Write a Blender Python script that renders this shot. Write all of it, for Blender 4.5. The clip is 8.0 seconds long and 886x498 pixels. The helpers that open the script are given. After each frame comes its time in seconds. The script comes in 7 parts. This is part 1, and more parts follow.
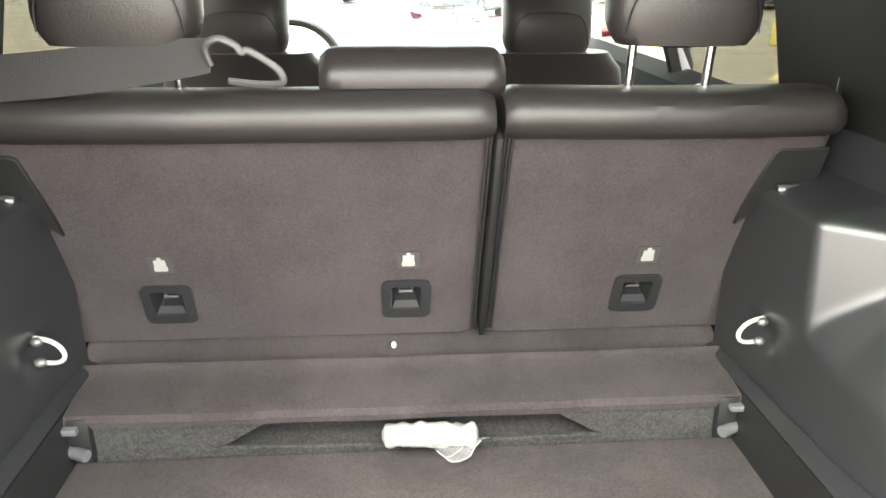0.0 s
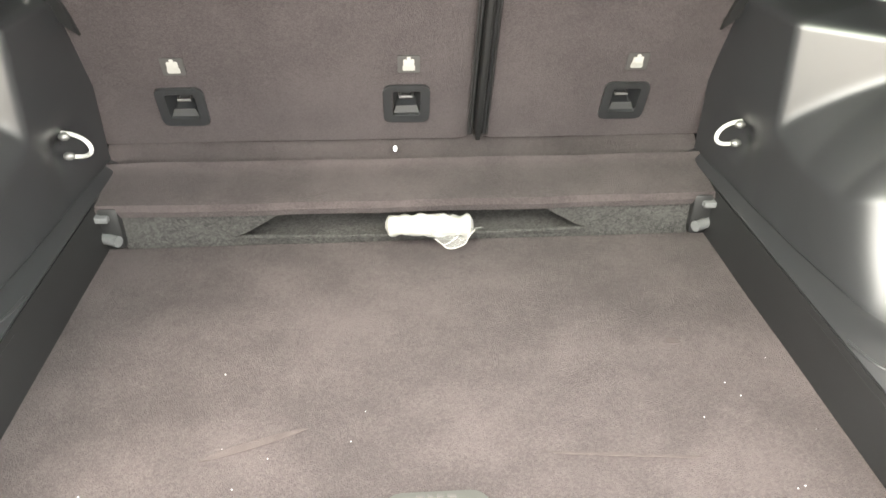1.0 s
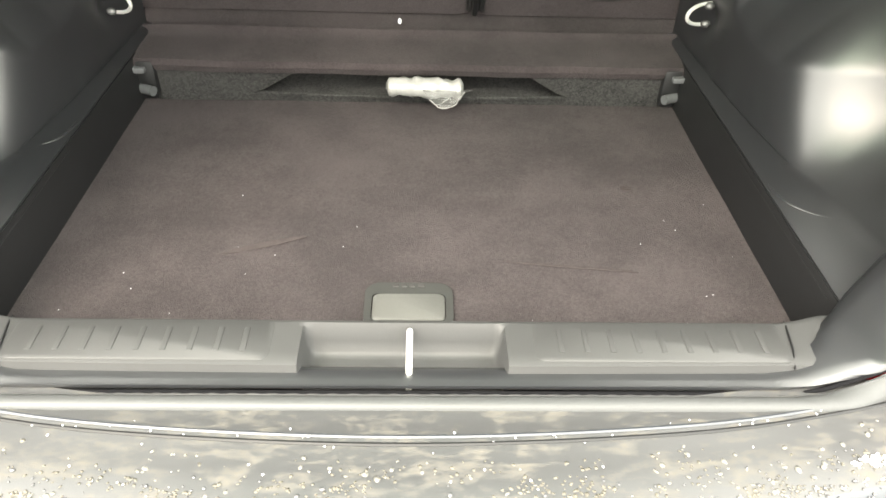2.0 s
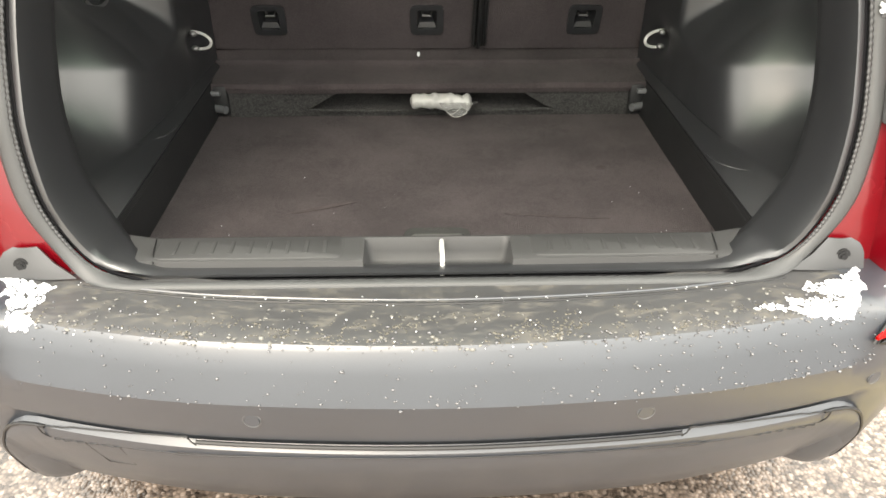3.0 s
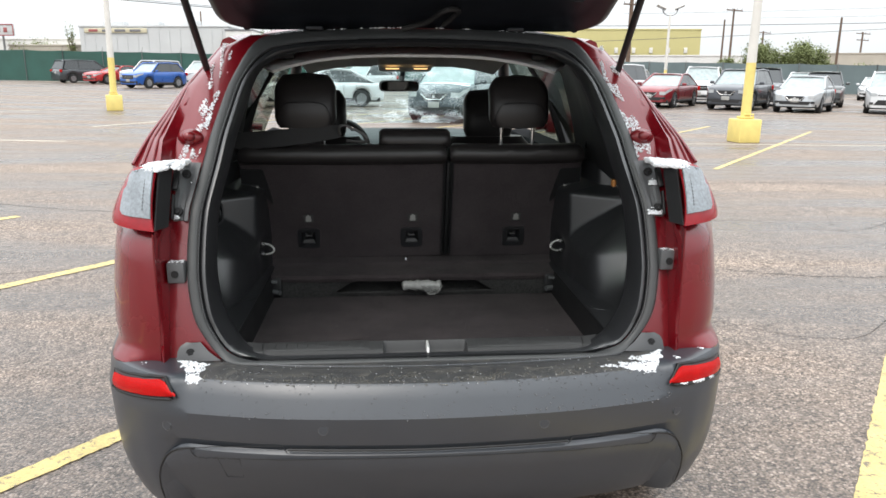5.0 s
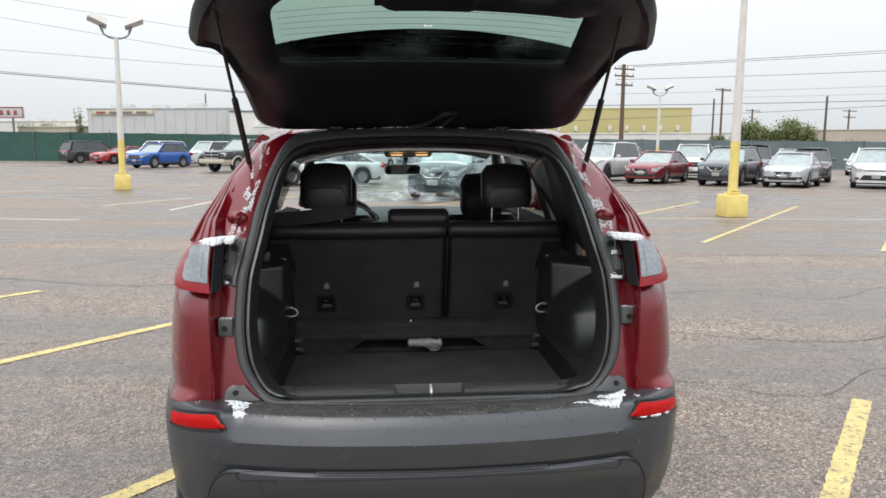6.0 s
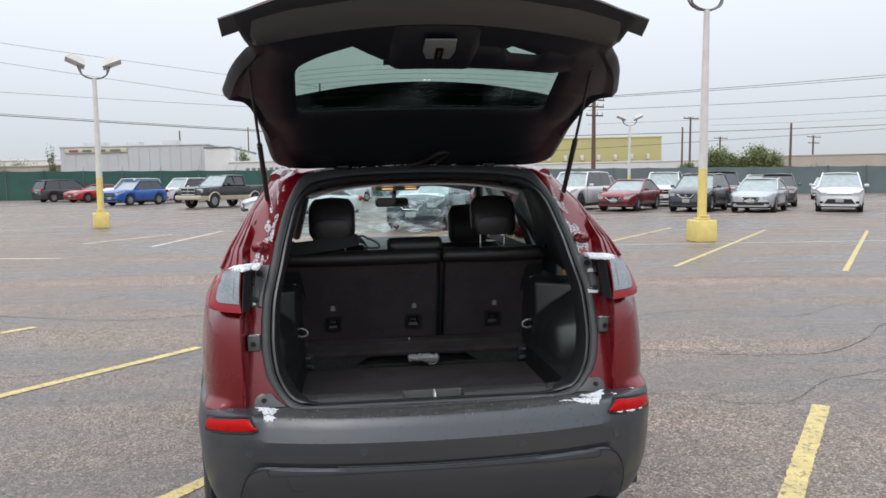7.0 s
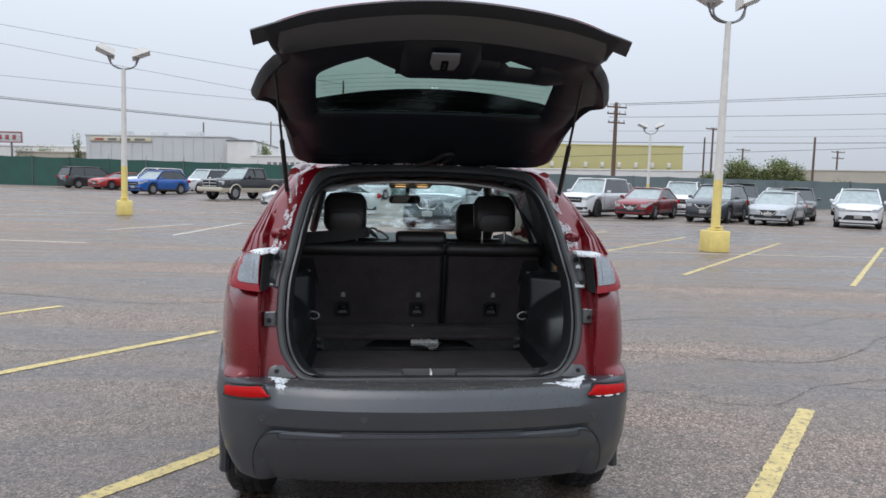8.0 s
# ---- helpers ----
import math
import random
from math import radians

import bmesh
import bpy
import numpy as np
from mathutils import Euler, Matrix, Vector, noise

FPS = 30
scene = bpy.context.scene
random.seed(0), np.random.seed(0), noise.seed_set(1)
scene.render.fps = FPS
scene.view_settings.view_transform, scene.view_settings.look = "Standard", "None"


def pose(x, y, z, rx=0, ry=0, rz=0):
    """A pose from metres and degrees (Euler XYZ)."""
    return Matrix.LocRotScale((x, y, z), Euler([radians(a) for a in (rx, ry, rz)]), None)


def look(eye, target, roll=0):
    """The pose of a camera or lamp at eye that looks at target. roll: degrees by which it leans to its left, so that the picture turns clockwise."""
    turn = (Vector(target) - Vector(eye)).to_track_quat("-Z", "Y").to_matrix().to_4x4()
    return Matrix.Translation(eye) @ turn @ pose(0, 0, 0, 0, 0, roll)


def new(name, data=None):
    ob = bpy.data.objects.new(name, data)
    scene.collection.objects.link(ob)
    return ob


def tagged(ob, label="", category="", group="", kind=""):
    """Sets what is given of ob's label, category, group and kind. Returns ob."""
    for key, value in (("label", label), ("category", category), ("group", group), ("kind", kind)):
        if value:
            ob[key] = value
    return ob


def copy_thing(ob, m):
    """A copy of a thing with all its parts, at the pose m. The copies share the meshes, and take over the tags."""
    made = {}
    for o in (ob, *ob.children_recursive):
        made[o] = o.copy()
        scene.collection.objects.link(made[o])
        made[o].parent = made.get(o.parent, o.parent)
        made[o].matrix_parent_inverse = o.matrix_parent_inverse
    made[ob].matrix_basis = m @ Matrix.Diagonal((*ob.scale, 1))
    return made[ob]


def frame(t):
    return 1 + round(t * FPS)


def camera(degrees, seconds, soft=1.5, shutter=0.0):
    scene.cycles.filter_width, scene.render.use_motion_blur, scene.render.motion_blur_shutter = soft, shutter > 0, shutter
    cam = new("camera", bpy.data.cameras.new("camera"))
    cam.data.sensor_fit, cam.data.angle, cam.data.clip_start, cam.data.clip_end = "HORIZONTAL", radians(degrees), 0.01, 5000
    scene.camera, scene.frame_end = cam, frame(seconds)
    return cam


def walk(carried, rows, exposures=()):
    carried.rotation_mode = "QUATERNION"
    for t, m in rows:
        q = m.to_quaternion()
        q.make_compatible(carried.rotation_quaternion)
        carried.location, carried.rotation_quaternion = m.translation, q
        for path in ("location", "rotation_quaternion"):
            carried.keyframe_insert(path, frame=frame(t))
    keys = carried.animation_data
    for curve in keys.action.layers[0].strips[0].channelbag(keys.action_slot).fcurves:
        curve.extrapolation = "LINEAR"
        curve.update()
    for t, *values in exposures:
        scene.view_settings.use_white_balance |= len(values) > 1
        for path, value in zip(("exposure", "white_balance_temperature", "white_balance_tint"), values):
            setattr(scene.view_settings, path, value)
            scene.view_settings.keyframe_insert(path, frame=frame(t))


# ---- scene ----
cam = camera(61.3, 8.0, soft=1.6)
# seconds, eye, target, roll
PATH = [
    (0, (-0.016, 0.015, 1.338), (0.098, 1.881, 0.628), 0.0),
    (0.5, (-0.021, -0.035, 1.32), (0.096, 1.742, 0.408), 0.2),
    (1, (-0.022, -0.094, 1.309), (0.086, 1.591, 0.238), 0.4),
    (1.5, (-0.006, -0.166, 1.309), (0.098, 1.429, 0.107), 0.9),
    (2, (0.03, -0.303, 1.31), (0.071, 1.266, 0.07), 1.7),
    (2.2, (0.038, -0.373, 1.314), (0.04, 1.198, 0.076), 1.5),
    (3.3, (-0.011, -0.792, 1.349), (0.037, 0.949, 0.366), -0.7),
    (3.5, (-0.01, -0.872, 1.359), (0.055, 0.904, 0.442), -0.6),
    (4, (0.022, -1.104, 1.394), (0.097, 0.756, 0.662), 0.2),
    (4.5, (-0.001, -1.318, 1.42), (0.09, 0.593, 0.836), 0.0),
    (5, (-0.061, -1.563, 1.434), (0.061, 0.378, 0.967), -0.1),
    (5.2, (-0.065, -1.651, 1.45), (0.076, 0.299, 1.027), 0.2),
    (6.3, (-0.133, -2.102, 1.483), (-0.007, -0.12, 1.247), -0.6),
    (6.5, (-0.175, -2.172, 1.482), (-0.032, -0.19, 1.258), -1.0),
    (7, (-0.195, -2.329, 1.495), (-0.002, -0.347, 1.308), -1.5),
    (7.5, (-0.145, -2.468, 1.492), (0.039, -0.483, 1.337), -0.4),
    (8, (-0.158, -2.602, 1.487), (-0.01, -0.616, 1.303), 0.7),
]
EXPOSURES = [
    (0, 3.95, 7500, 11), (0.5, 4.15, 7700, 11), (1.0, 4.05, 7800, 10), (1.5, 3.6, 7900, 9), (2.2, 2.9, 7850, 9), (3.3, 1.98, 7800, 11.5),
    (3.5, 1.88, 7700, 11.5), (4.0, 1.45, 7600, 12.5), (4.5, 1.0, 7300, 12), (5.2, 0.55, 6700, 11), (6.3, 0.2, 6750, 12), (7.0, 0.05, 6500, 13), (8.0, -0.1, 6250, 13),
]
walk(cam, [(t, look(eye, target, roll)) for t, eye, target, roll in PATH], EXPOSURES)

# ---- light: a bright overcast sky, three times brighter overhead than at the horizon ----
world = bpy.data.worlds.new("overcast_sky")
scene.world = world
world.use_nodes = True
wn, wl = world.node_tree.nodes, world.node_tree.links
wn.clear()
w_out = wn.new("ShaderNodeOutputWorld")
w_bg = wn.new("ShaderNodeBackground")
w_sky = wn.new("ShaderNodeTexSky")
w_sky.sky_type, w_sky.sun_disc = "NISHITA", False
w_sky.sun_elevation, w_sky.sun_rotation = radians(48), radians(205)
w_sky.dust_density, w_sky.air_density = 4.0, 1.0
w_co = wn.new("ShaderNodeTexCoord")
w_sep = wn.new("ShaderNodeSeparateXYZ")
w_map = wn.new("ShaderNodeMapRange")
w_map.inputs["From Min"].default_value, w_map.inputs["From Max"].default_value = 0.0, 1.0
w_map.inputs["To Min"].default_value, w_map.inputs["To Max"].default_value = 0.76, 2.5
w_grey = wn.new("ShaderNodeMix")
w_grey.data_type, w_grey.blend_type = "RGBA", "MULTIPLY"
w_grey.inputs["Factor"].default_value = 1.0
w_grey.inputs["A"].default_value = (0.87, 0.94, 1.0, 1)
w_mix = wn.new("ShaderNodeMix")
w_mix.data_type, w_mix.blend_type = "RGBA", "ADD"
w_mix.inputs["Factor"].default_value = 0.012
wl.new(w_co.outputs["Generated"], w_sep.inputs[0])
wl.new(w_sep.outputs["Z"], w_map.inputs["Value"])
wl.new(w_map.outputs["Result"], w_grey.inputs["B"])
wl.new(w_grey.outputs["Result"], w_mix.inputs["A"])
wl.new(w_sky.outputs["Color"], w_mix.inputs["B"])
wl.new(w_mix.outputs["Result"], w_bg.inputs["Color"])
w_bg.inputs["Strength"].default_value = 0.85
wl.new(w_bg.outputs[0], w_out.inputs[0])

sun_data = bpy.data.lights.new("veiled_sun", "SUN")
sun_data.energy, sun_data.angle, sun_data.color = 0.7, radians(25), (1.0, 0.97, 0.93)
sun = new("veiled_sun", sun_data)
sun.matrix_basis = look((-6, -12, 16), (0, 0, 0))


# ---- materials ----
def material(name, col, rough=0.5, metal=0.0, var=0.15, scale=8.0, bump=0.1, fine=250.0, coat=0.0, spec=0.5, col2=None, rvar=0.1, sheen=0.0, depth=0.002, ior=1.5):
    m = bpy.data.materials.new(name)
    m.use_nodes = True
    n, l = m.node_tree.nodes, m.node_tree.links
    b = n["Principled BSDF"]
    co = n.new("ShaderNodeTexCoord")
    big = n.new("ShaderNodeTexNoise")
    big.inputs["Scale"].default_value, big.inputs["Detail"].default_value = scale, 5
    tiny = n.new("ShaderNodeTexNoise")
    tiny.inputs["Scale"].default_value, tiny.inputs["Detail"].default_value = fine, 3
    for t in (big, tiny):
        l.new(co.outputs["Object"], t.inputs["Vector"])
    both = n.new("ShaderNodeMath")
    both.operation = "MULTIPLY_ADD"
    both.inputs[1].default_value = 0.45
    l.new(tiny.outputs["Fac"], both.inputs[0])
    half = n.new("ShaderNodeMath")
    half.operation = "MULTIPLY"
    half.inputs[1].default_value = 0.55
    l.new(big.outputs["Fac"], half.inputs[0])
    l.new(half.outputs[0], both.inputs[2])
    ramp = n.new("ShaderNodeValToRGB")
    ramp.color_ramp.elements[0].position, ramp.color_ramp.elements[1].position = 0.32, 0.68
    lo = tuple(c * (1 - var) for c in col)
    hi = col2 or tuple(min(1, c * (1 + var)) for c in col)
    ramp.color_ramp.elements[0].color, ramp.color_ramp.elements[1].color = (*lo, 1), (*hi, 1)
    l.new(both.outputs[0], ramp.inputs["Fac"])
    l.new(ramp.outputs["Color"], b.inputs["Base Color"])
    rr = n.new("ShaderNodeMapRange")
    rr.inputs["To Min"].default_value, rr.inputs["To Max"].default_value = max(0.02, rough - rvar), min(1, rough + rvar)
    l.new(big.outputs["Fac"], rr.inputs["Value"])
    l.new(rr.outputs["Result"], b.inputs["Roughness"])
    if bump:
        bp = n.new("ShaderNodeBump")
        bp.inputs["Strength"].default_value, bp.inputs["Distance"].default_value = bump, depth
        l.new(tiny.outputs["Fac"], bp.inputs["Height"])
        l.new(bp.outputs["Normal"], b.inputs["Normal"])
    b.inputs["Metallic"].default_value = metal
    b.inputs["Coat Weight"].default_value = coat
    b.inputs["Coat Roughness"].default_value = 0.04
    b.inputs["Specular IOR Level"].default_value = spec
    b.inputs["Sheen Weight"].default_value = sheen
    b.inputs["IOR"].default_value = ior
    return m


def glass_material(name, tint=(0.9, 0.97, 0.94), specks=0.0, rough=0.0, speck_scale=220.0):
    """Thin pane: see-through with a mirror gloss; specks: wet drops and frost."""
    m = bpy.data.materials.new(name)
    m.use_nodes = True
    n, l = m.node_tree.nodes, m.node_tree.links
    n.clear()
    out = n.new("ShaderNodeOutputMaterial")
    tr = n.new("ShaderNodeBsdfTransparent")
    tr.inputs["Color"].default_value = (*tint, 1)
    gl = n.new("ShaderNodeBsdfGlossy")
    gl.inputs["Roughness"].default_value = 0.03 + rough
    lw = n.new("ShaderNodeLayerWeight")
    lw.inputs["Blend"].default_value = 0.5
    pw = n.new("ShaderNodeMath")
    pw.operation = "POWER"
    pw.inputs[1].default_value = 5.0
    l.new(lw.outputs["Facing"], pw.inputs[0])
    fr = n.new("ShaderNodeMath")
    fr.operation = "MULTIPLY_ADD"
    fr.inputs[1].default_value, fr.inputs[2].default_value = 0.30, 0.03
    l.new(pw.outputs[0], fr.inputs[0])
    mx = n.new("ShaderNodeMixShader")
    l.new(fr.outputs[0], mx.inputs[0])
    l.new(tr.outputs[0], mx.inputs[1])
    l.new(gl.outputs[0], mx.inputs[2])
    last = mx
    if specks:
        co = n.new("ShaderNodeTexCoord")
        vo = n.new("ShaderNodeTexVoronoi")
        vo.inputs["Scale"].default_value = speck_scale
        no = n.new("ShaderNodeTexNoise")
        no.inputs["Scale"].default_value, no.inputs["Detail"].default_value = 7, 4
        l.new(co.outputs["Object"], vo.inputs["Vector"])
        l.new(co.outputs["Object"], no.inputs["Vector"])
        rg = n.new("ShaderNodeMapRange")
        rg.inputs["From Min"].default_value, rg.inputs["From Max"].default_value = 0.35, 0.7
        rg.inputs["To Min"].default_value, rg.inputs["To Max"].default_value = 0.05, 0.5
        l.new(no.outputs["Fac"], rg.inputs["Value"])
        lt = n.new("ShaderNodeMath")
        lt.operation = "LESS_THAN"
        l.new(vo.outputs["Distance"], lt.inputs[0])
        l.new(rg.outputs["Result"], lt.inputs[1])
        ml = n.new("ShaderNodeMath")
        ml.operation = "MULTIPLY"
        ml.inputs[1].default_value = specks
        l.new(lt.outputs[0], ml.inputs[0])
        df = n.new("ShaderNodeBsdfTranslucent")
        df.inputs["Color"].default_value = (0.85, 0.9, 0.92, 1)
        m2 = n.new("ShaderNodeMixShader")
        l.new(ml.outputs[0], m2.inputs[0])
        l.new(mx.outputs[0], m2.inputs[1])
        l.new(df.outputs[0], m2.inputs[2])
        last = m2
    l.new(last.outputs[0], out.inputs[0])
    return m


def asphalt_material():
    """Worn chip-seal: tan and grey stones in dark binder, with damp patches."""
    m = material("asphalt", (0.16, 0.14, 0.125), 0.75, var=0.2)
    n, l = m.node_tree.nodes, m.node_tree.links
    b = n["Principled BSDF"]
    co = n.new("ShaderNodeTexCoord")
    vo = n.new("ShaderNodeTexVoronoi")
    vo.inputs["Scale"].default_value = 105
    l.new(co.outputs["Object"], vo.inputs["Vector"])
    hs = n.new("ShaderNodeSeparateColor")
    l.new(vo.outputs["Color"], hs.inputs[0])
    stone = n.new("ShaderNodeValToRGB")
    for i, (p, c) in enumerate(((0.0, (0.056, 0.044, 0.036)), (0.35, (0.175, 0.138, 0.112)), (0.78, (0.285, 0.228, 0.186)), (1.0, (0.41, 0.345, 0.295)))):
        e = stone.color_ramp.elements[i] if i < 2 else stone.color_ramp.elements.new(p)
        e.position, e.color = p, (*c, 1)
    l.new(hs.outputs[0], stone.inputs["Fac"])
    edge = n.new("ShaderNodeMapRange")
    edge.inputs["From Min"].default_value, edge.inputs["From Max"].default_value = 0.25, 0.75
    edge.inputs["To Min"].default_value, edge.inputs["To Max"].default_value = 1.0, 0.5
    l.new(vo.outputs["Distance"], edge.inputs["Value"])
    mul = n.new("ShaderNodeMix")
    mul.data_type, mul.blend_type = "RGBA", "MULTIPLY"
    mul.inputs["Factor"].default_value = 1
    l.new(stone.outputs["Color"], mul.inputs["A"])
    l.new(edge.outputs["Result"], mul.inputs["B"])
    wet = n.new("ShaderNodeTexNoise")
    wet.inputs["Scale"].default_value, wet.inputs["Detail"].default_value = 0.33, 6
    stretch = n.new("ShaderNodeMapping")
    stretch.inputs["Scale"].default_value = (0.45, 2.2, 1)
    l.new(co.outputs["Object"], stretch.inputs["Vector"])
    l.new(stretch.outputs["Vector"], wet.inputs["Vector"])
    wr = n.new("ShaderNodeValToRGB")
    wr.color_ramp.elements[0].position, wr.color_ramp.elements[1].position = 0.42, 0.62
    wr.color_ramp.elements[0].color, wr.color_ramp.elements[1].color = (0.68, 0.66, 0.66, 1), (1.42, 1.37, 1.33, 1)
    l.new(wet.outputs["Fac"], wr.inputs["Fac"])
    m2 = n.new("ShaderNodeMix")
    m2.data_type, m2.blend_type = "RGBA", "MULTIPLY"
    m2.inputs["Factor"].default_value = 1
    l.new(mul.outputs["Result"], m2.inputs["A"])
    l.new(wr.outputs["Color"], m2.inputs["B"])
    coarse = n.new("ShaderNodeTexVoronoi")
    coarse.inputs["Scale"].default_value = 42
    l.new(co.outputs["Object"], coarse.inputs["Vector"])
    cs = n.new("ShaderNodeSeparateColor")
    l.new(coarse.outputs["Color"], cs.inputs[0])
    lump = n.new("ShaderNodeTexNoise")
    lump.inputs["Scale"].default_value, lump.inputs["Detail"].default_value, lump.inputs["Roughness"].default_value = 5, 8, 0.75
    l.new(co.outputs["Object"], lump.inputs["Vector"])
    tone = n.new("ShaderNodeMath")
    tone.operation = "MULTIPLY_ADD"
    tone.inputs[1].default_value = 0.55
    l.new(cs.outputs[1], tone.inputs[0])
    base = n.new("ShaderNodeMath")
    base.operation = "MULTIPLY_ADD"
    base.inputs[1].default_value, base.inputs[2].default_value = 0.90, 0.32
    l.new(lump.outputs["Fac"], base.inputs[0])
    l.new(base.outputs[0], tone.inputs[2])
    m3 = n.new("ShaderNodeMix")
    m3.data_type, m3.blend_type = "RGBA", "MULTIPLY"
    m3.inputs["Factor"].default_value = 1
    l.new(m2.outputs["Result"], m3.inputs["A"])
    l.new(tone.outputs[0], m3.inputs["B"])
    l.new(m3.outputs["Result"], b.inputs["Base Color"])
    ro = n.new("ShaderNodeMapRange")
    ro.inputs["From Min"].default_value, ro.inputs["From Max"].default_value = 0.42, 0.6
    ro.inputs["To Min"].default_value, ro.inputs["To Max"].default_value = 0.26, 0.75
    l.new(wet.outputs["Fac"], ro.inputs["Value"])
    l.new(ro.outputs["Result"], b.inputs["Roughness"])
    bp = n.new("ShaderNodeBump")
    bp.inputs["Strength"].default_value, bp.inputs["Distance"].default_value = 0.45, 0.005
    bp.invert = True
    l.new(vo.outputs["Distance"], bp.inputs["Height"])
    l.new(bp.outputs["Normal"], b.inputs["Normal"])
    return m



def fibre_material(name, lo, hi, grain=520, scuff=2.1):
    """Needle felt: specks of two tones, scuffed in broad faint patches."""
    m = material(name, lo, 1.0, var=0.2, scale=4, bump=1.0, fine=700, spec=0.1, sheen=0.05, depth=0.004)
    n, l = m.node_tree.nodes, m.node_tree.links
    co = n.new("ShaderNodeTexCoord")
    speck = n.new("ShaderNodeTexVoronoi")
    speck.inputs["Scale"].default_value = grain
    sc = n.new("ShaderNodeSeparateColor")
    broad = n.new("ShaderNodeTexNoise")
    broad.inputs["Scale"].default_value, broad.inputs["Detail"].default_value, broad.inputs["Roughness"].default_value = 6, 6, 0.65
    l.new(co.outputs["Object"], speck.inputs["Vector"])
    l.new(co.outputs["Object"], broad.inputs["Vector"])
    l.new(speck.outputs["Color"], sc.inputs[0])
    add = n.new("ShaderNodeMath")
    add.operation = "MULTIPLY_ADD"
    add.inputs[1].default_value = 0.8
    l.new(sc.outputs[0], add.inputs[0])
    half = n.new("ShaderNodeMath")
    half.operation = "MULTIPLY_ADD"
    half.inputs[1].default_value, half.inputs[2].default_value = scuff, 0.1 - scuff / 2
    l.new(broad.outputs["Fac"], half.inputs[0])
    l.new(half.outputs[0], add.inputs[2])
    mx = n.new("ShaderNodeMix")
    mx.data_type = "RGBA"
    mx.inputs["A"].default_value, mx.inputs["B"].default_value = (*lo, 1), (*hi, 1)
    l.new(add.outputs[0], mx.inputs["Factor"])
    l.new(mx.outputs["Result"], n["Principled BSDF"].inputs["Base Color"])
    return m


def worn_line_material():
    """Golden road paint rubbed through to the stones in specks and patches."""
    m = material("worn_yellow_line", (0.58, 0.46, 0.185), 0.6, var=0.25, scale=5, bump=0.8, fine=90, depth=0.004)
    n, l = m.node_tree.nodes, m.node_tree.links
    b = n["Principled BSDF"]
    paint_in = b.inputs["Base Color"].links[0].from_socket
    co = n.new("ShaderNodeTexCoord")
    wear = n.new("ShaderNodeTexNoise")
    wear.inputs["Scale"].default_value, wear.inputs["Detail"].default_value, wear.inputs["Roughness"].default_value = 26, 8, 0.8
    l.new(co.outputs["Object"], wear.inputs["Vector"])
    rg = n.new("ShaderNodeMapRange")
    rg.inputs["From Min"].default_value, rg.inputs["From Max"].default_value = 0.40, 0.47
    l.new(wear.outputs["Fac"], rg.inputs["Value"])
    mx = n.new("ShaderNodeMix")
    mx.data_type = "RGBA"
    mx.inputs["A"].default_value = (0.15, 0.125, 0.10, 1)
    l.new(rg.outputs["Result"], mx.inputs["Factor"])
    l.new(paint_in, mx.inputs["B"])
    l.new(mx.outputs["Result"], b.inputs["Base Color"])
    return m


def dirty_plastic():
    """Grained plastic with a wet film and long tan smears of dried mud."""
    m = material("muddy_grey_plastic", (0.024, 0.0255, 0.0275), 0.36, var=0.12, scale=6, bump=0.16, fine=700, depth=0.0005, spec=0.6, rvar=0.06)
    n, l = m.node_tree.nodes, m.node_tree.links
    b = n["Principled BSDF"]
    co = n.new("ShaderNodeTexCoord")
    mp = n.new("ShaderNodeMapping")
    mp.inputs["Scale"].default_value = (0.42, 1, 1)
    l.new(co.outputs["Object"], mp.inputs["Vector"])
    band = n.new("ShaderNodeTexNoise")
    band.inputs["Scale"].default_value, band.inputs["Detail"].default_value, band.inputs["Distortion"].default_value = 34, 6, 1.6
    fine = n.new("ShaderNodeTexNoise")
    fine.inputs["Scale"].default_value, fine.inputs["Detail"].default_value, fine.inputs["Roughness"].default_value = 120, 5, 0.7
    for t in (band, fine):
        l.new(mp.outputs["Vector"], t.inputs["Vector"])
    mul = n.new("ShaderNodeMath")
    mul.operation = "MULTIPLY"
    l.new(band.outputs["Fac"], mul.inputs[0])
    l.new(fine.outputs["Fac"], mul.inputs[1])
    rg = n.new("ShaderNodeMapRange")
    rg.inputs["From Min"].default_value, rg.inputs["From Max"].default_value = 0.24, 0.40
    l.new(mul.outputs[0], rg.inputs["Value"])
    mx = n.new("ShaderNodeMix")
    mx.data_type = "RGBA"
    mx.inputs["B"].default_value = (0.084, 0.078, 0.068, 1)
    mx.inputs["A"].default_value = (0.045, 0.0455, 0.047, 1)
    l.new(rg.outputs["Result"], mx.inputs["Factor"])
    l.new(mx.outputs["Result"], b.inputs["Base Color"])
    ro = n.new("ShaderNodeMapRange")
    ro.inputs["To Min"].default_value, ro.inputs["To Max"].default_value = 0.42, 0.85
    l.new(rg.outputs["Result"], ro.inputs["Value"])
    l.new(ro.outputs["Result"], b.inputs["Roughness"])
    return m


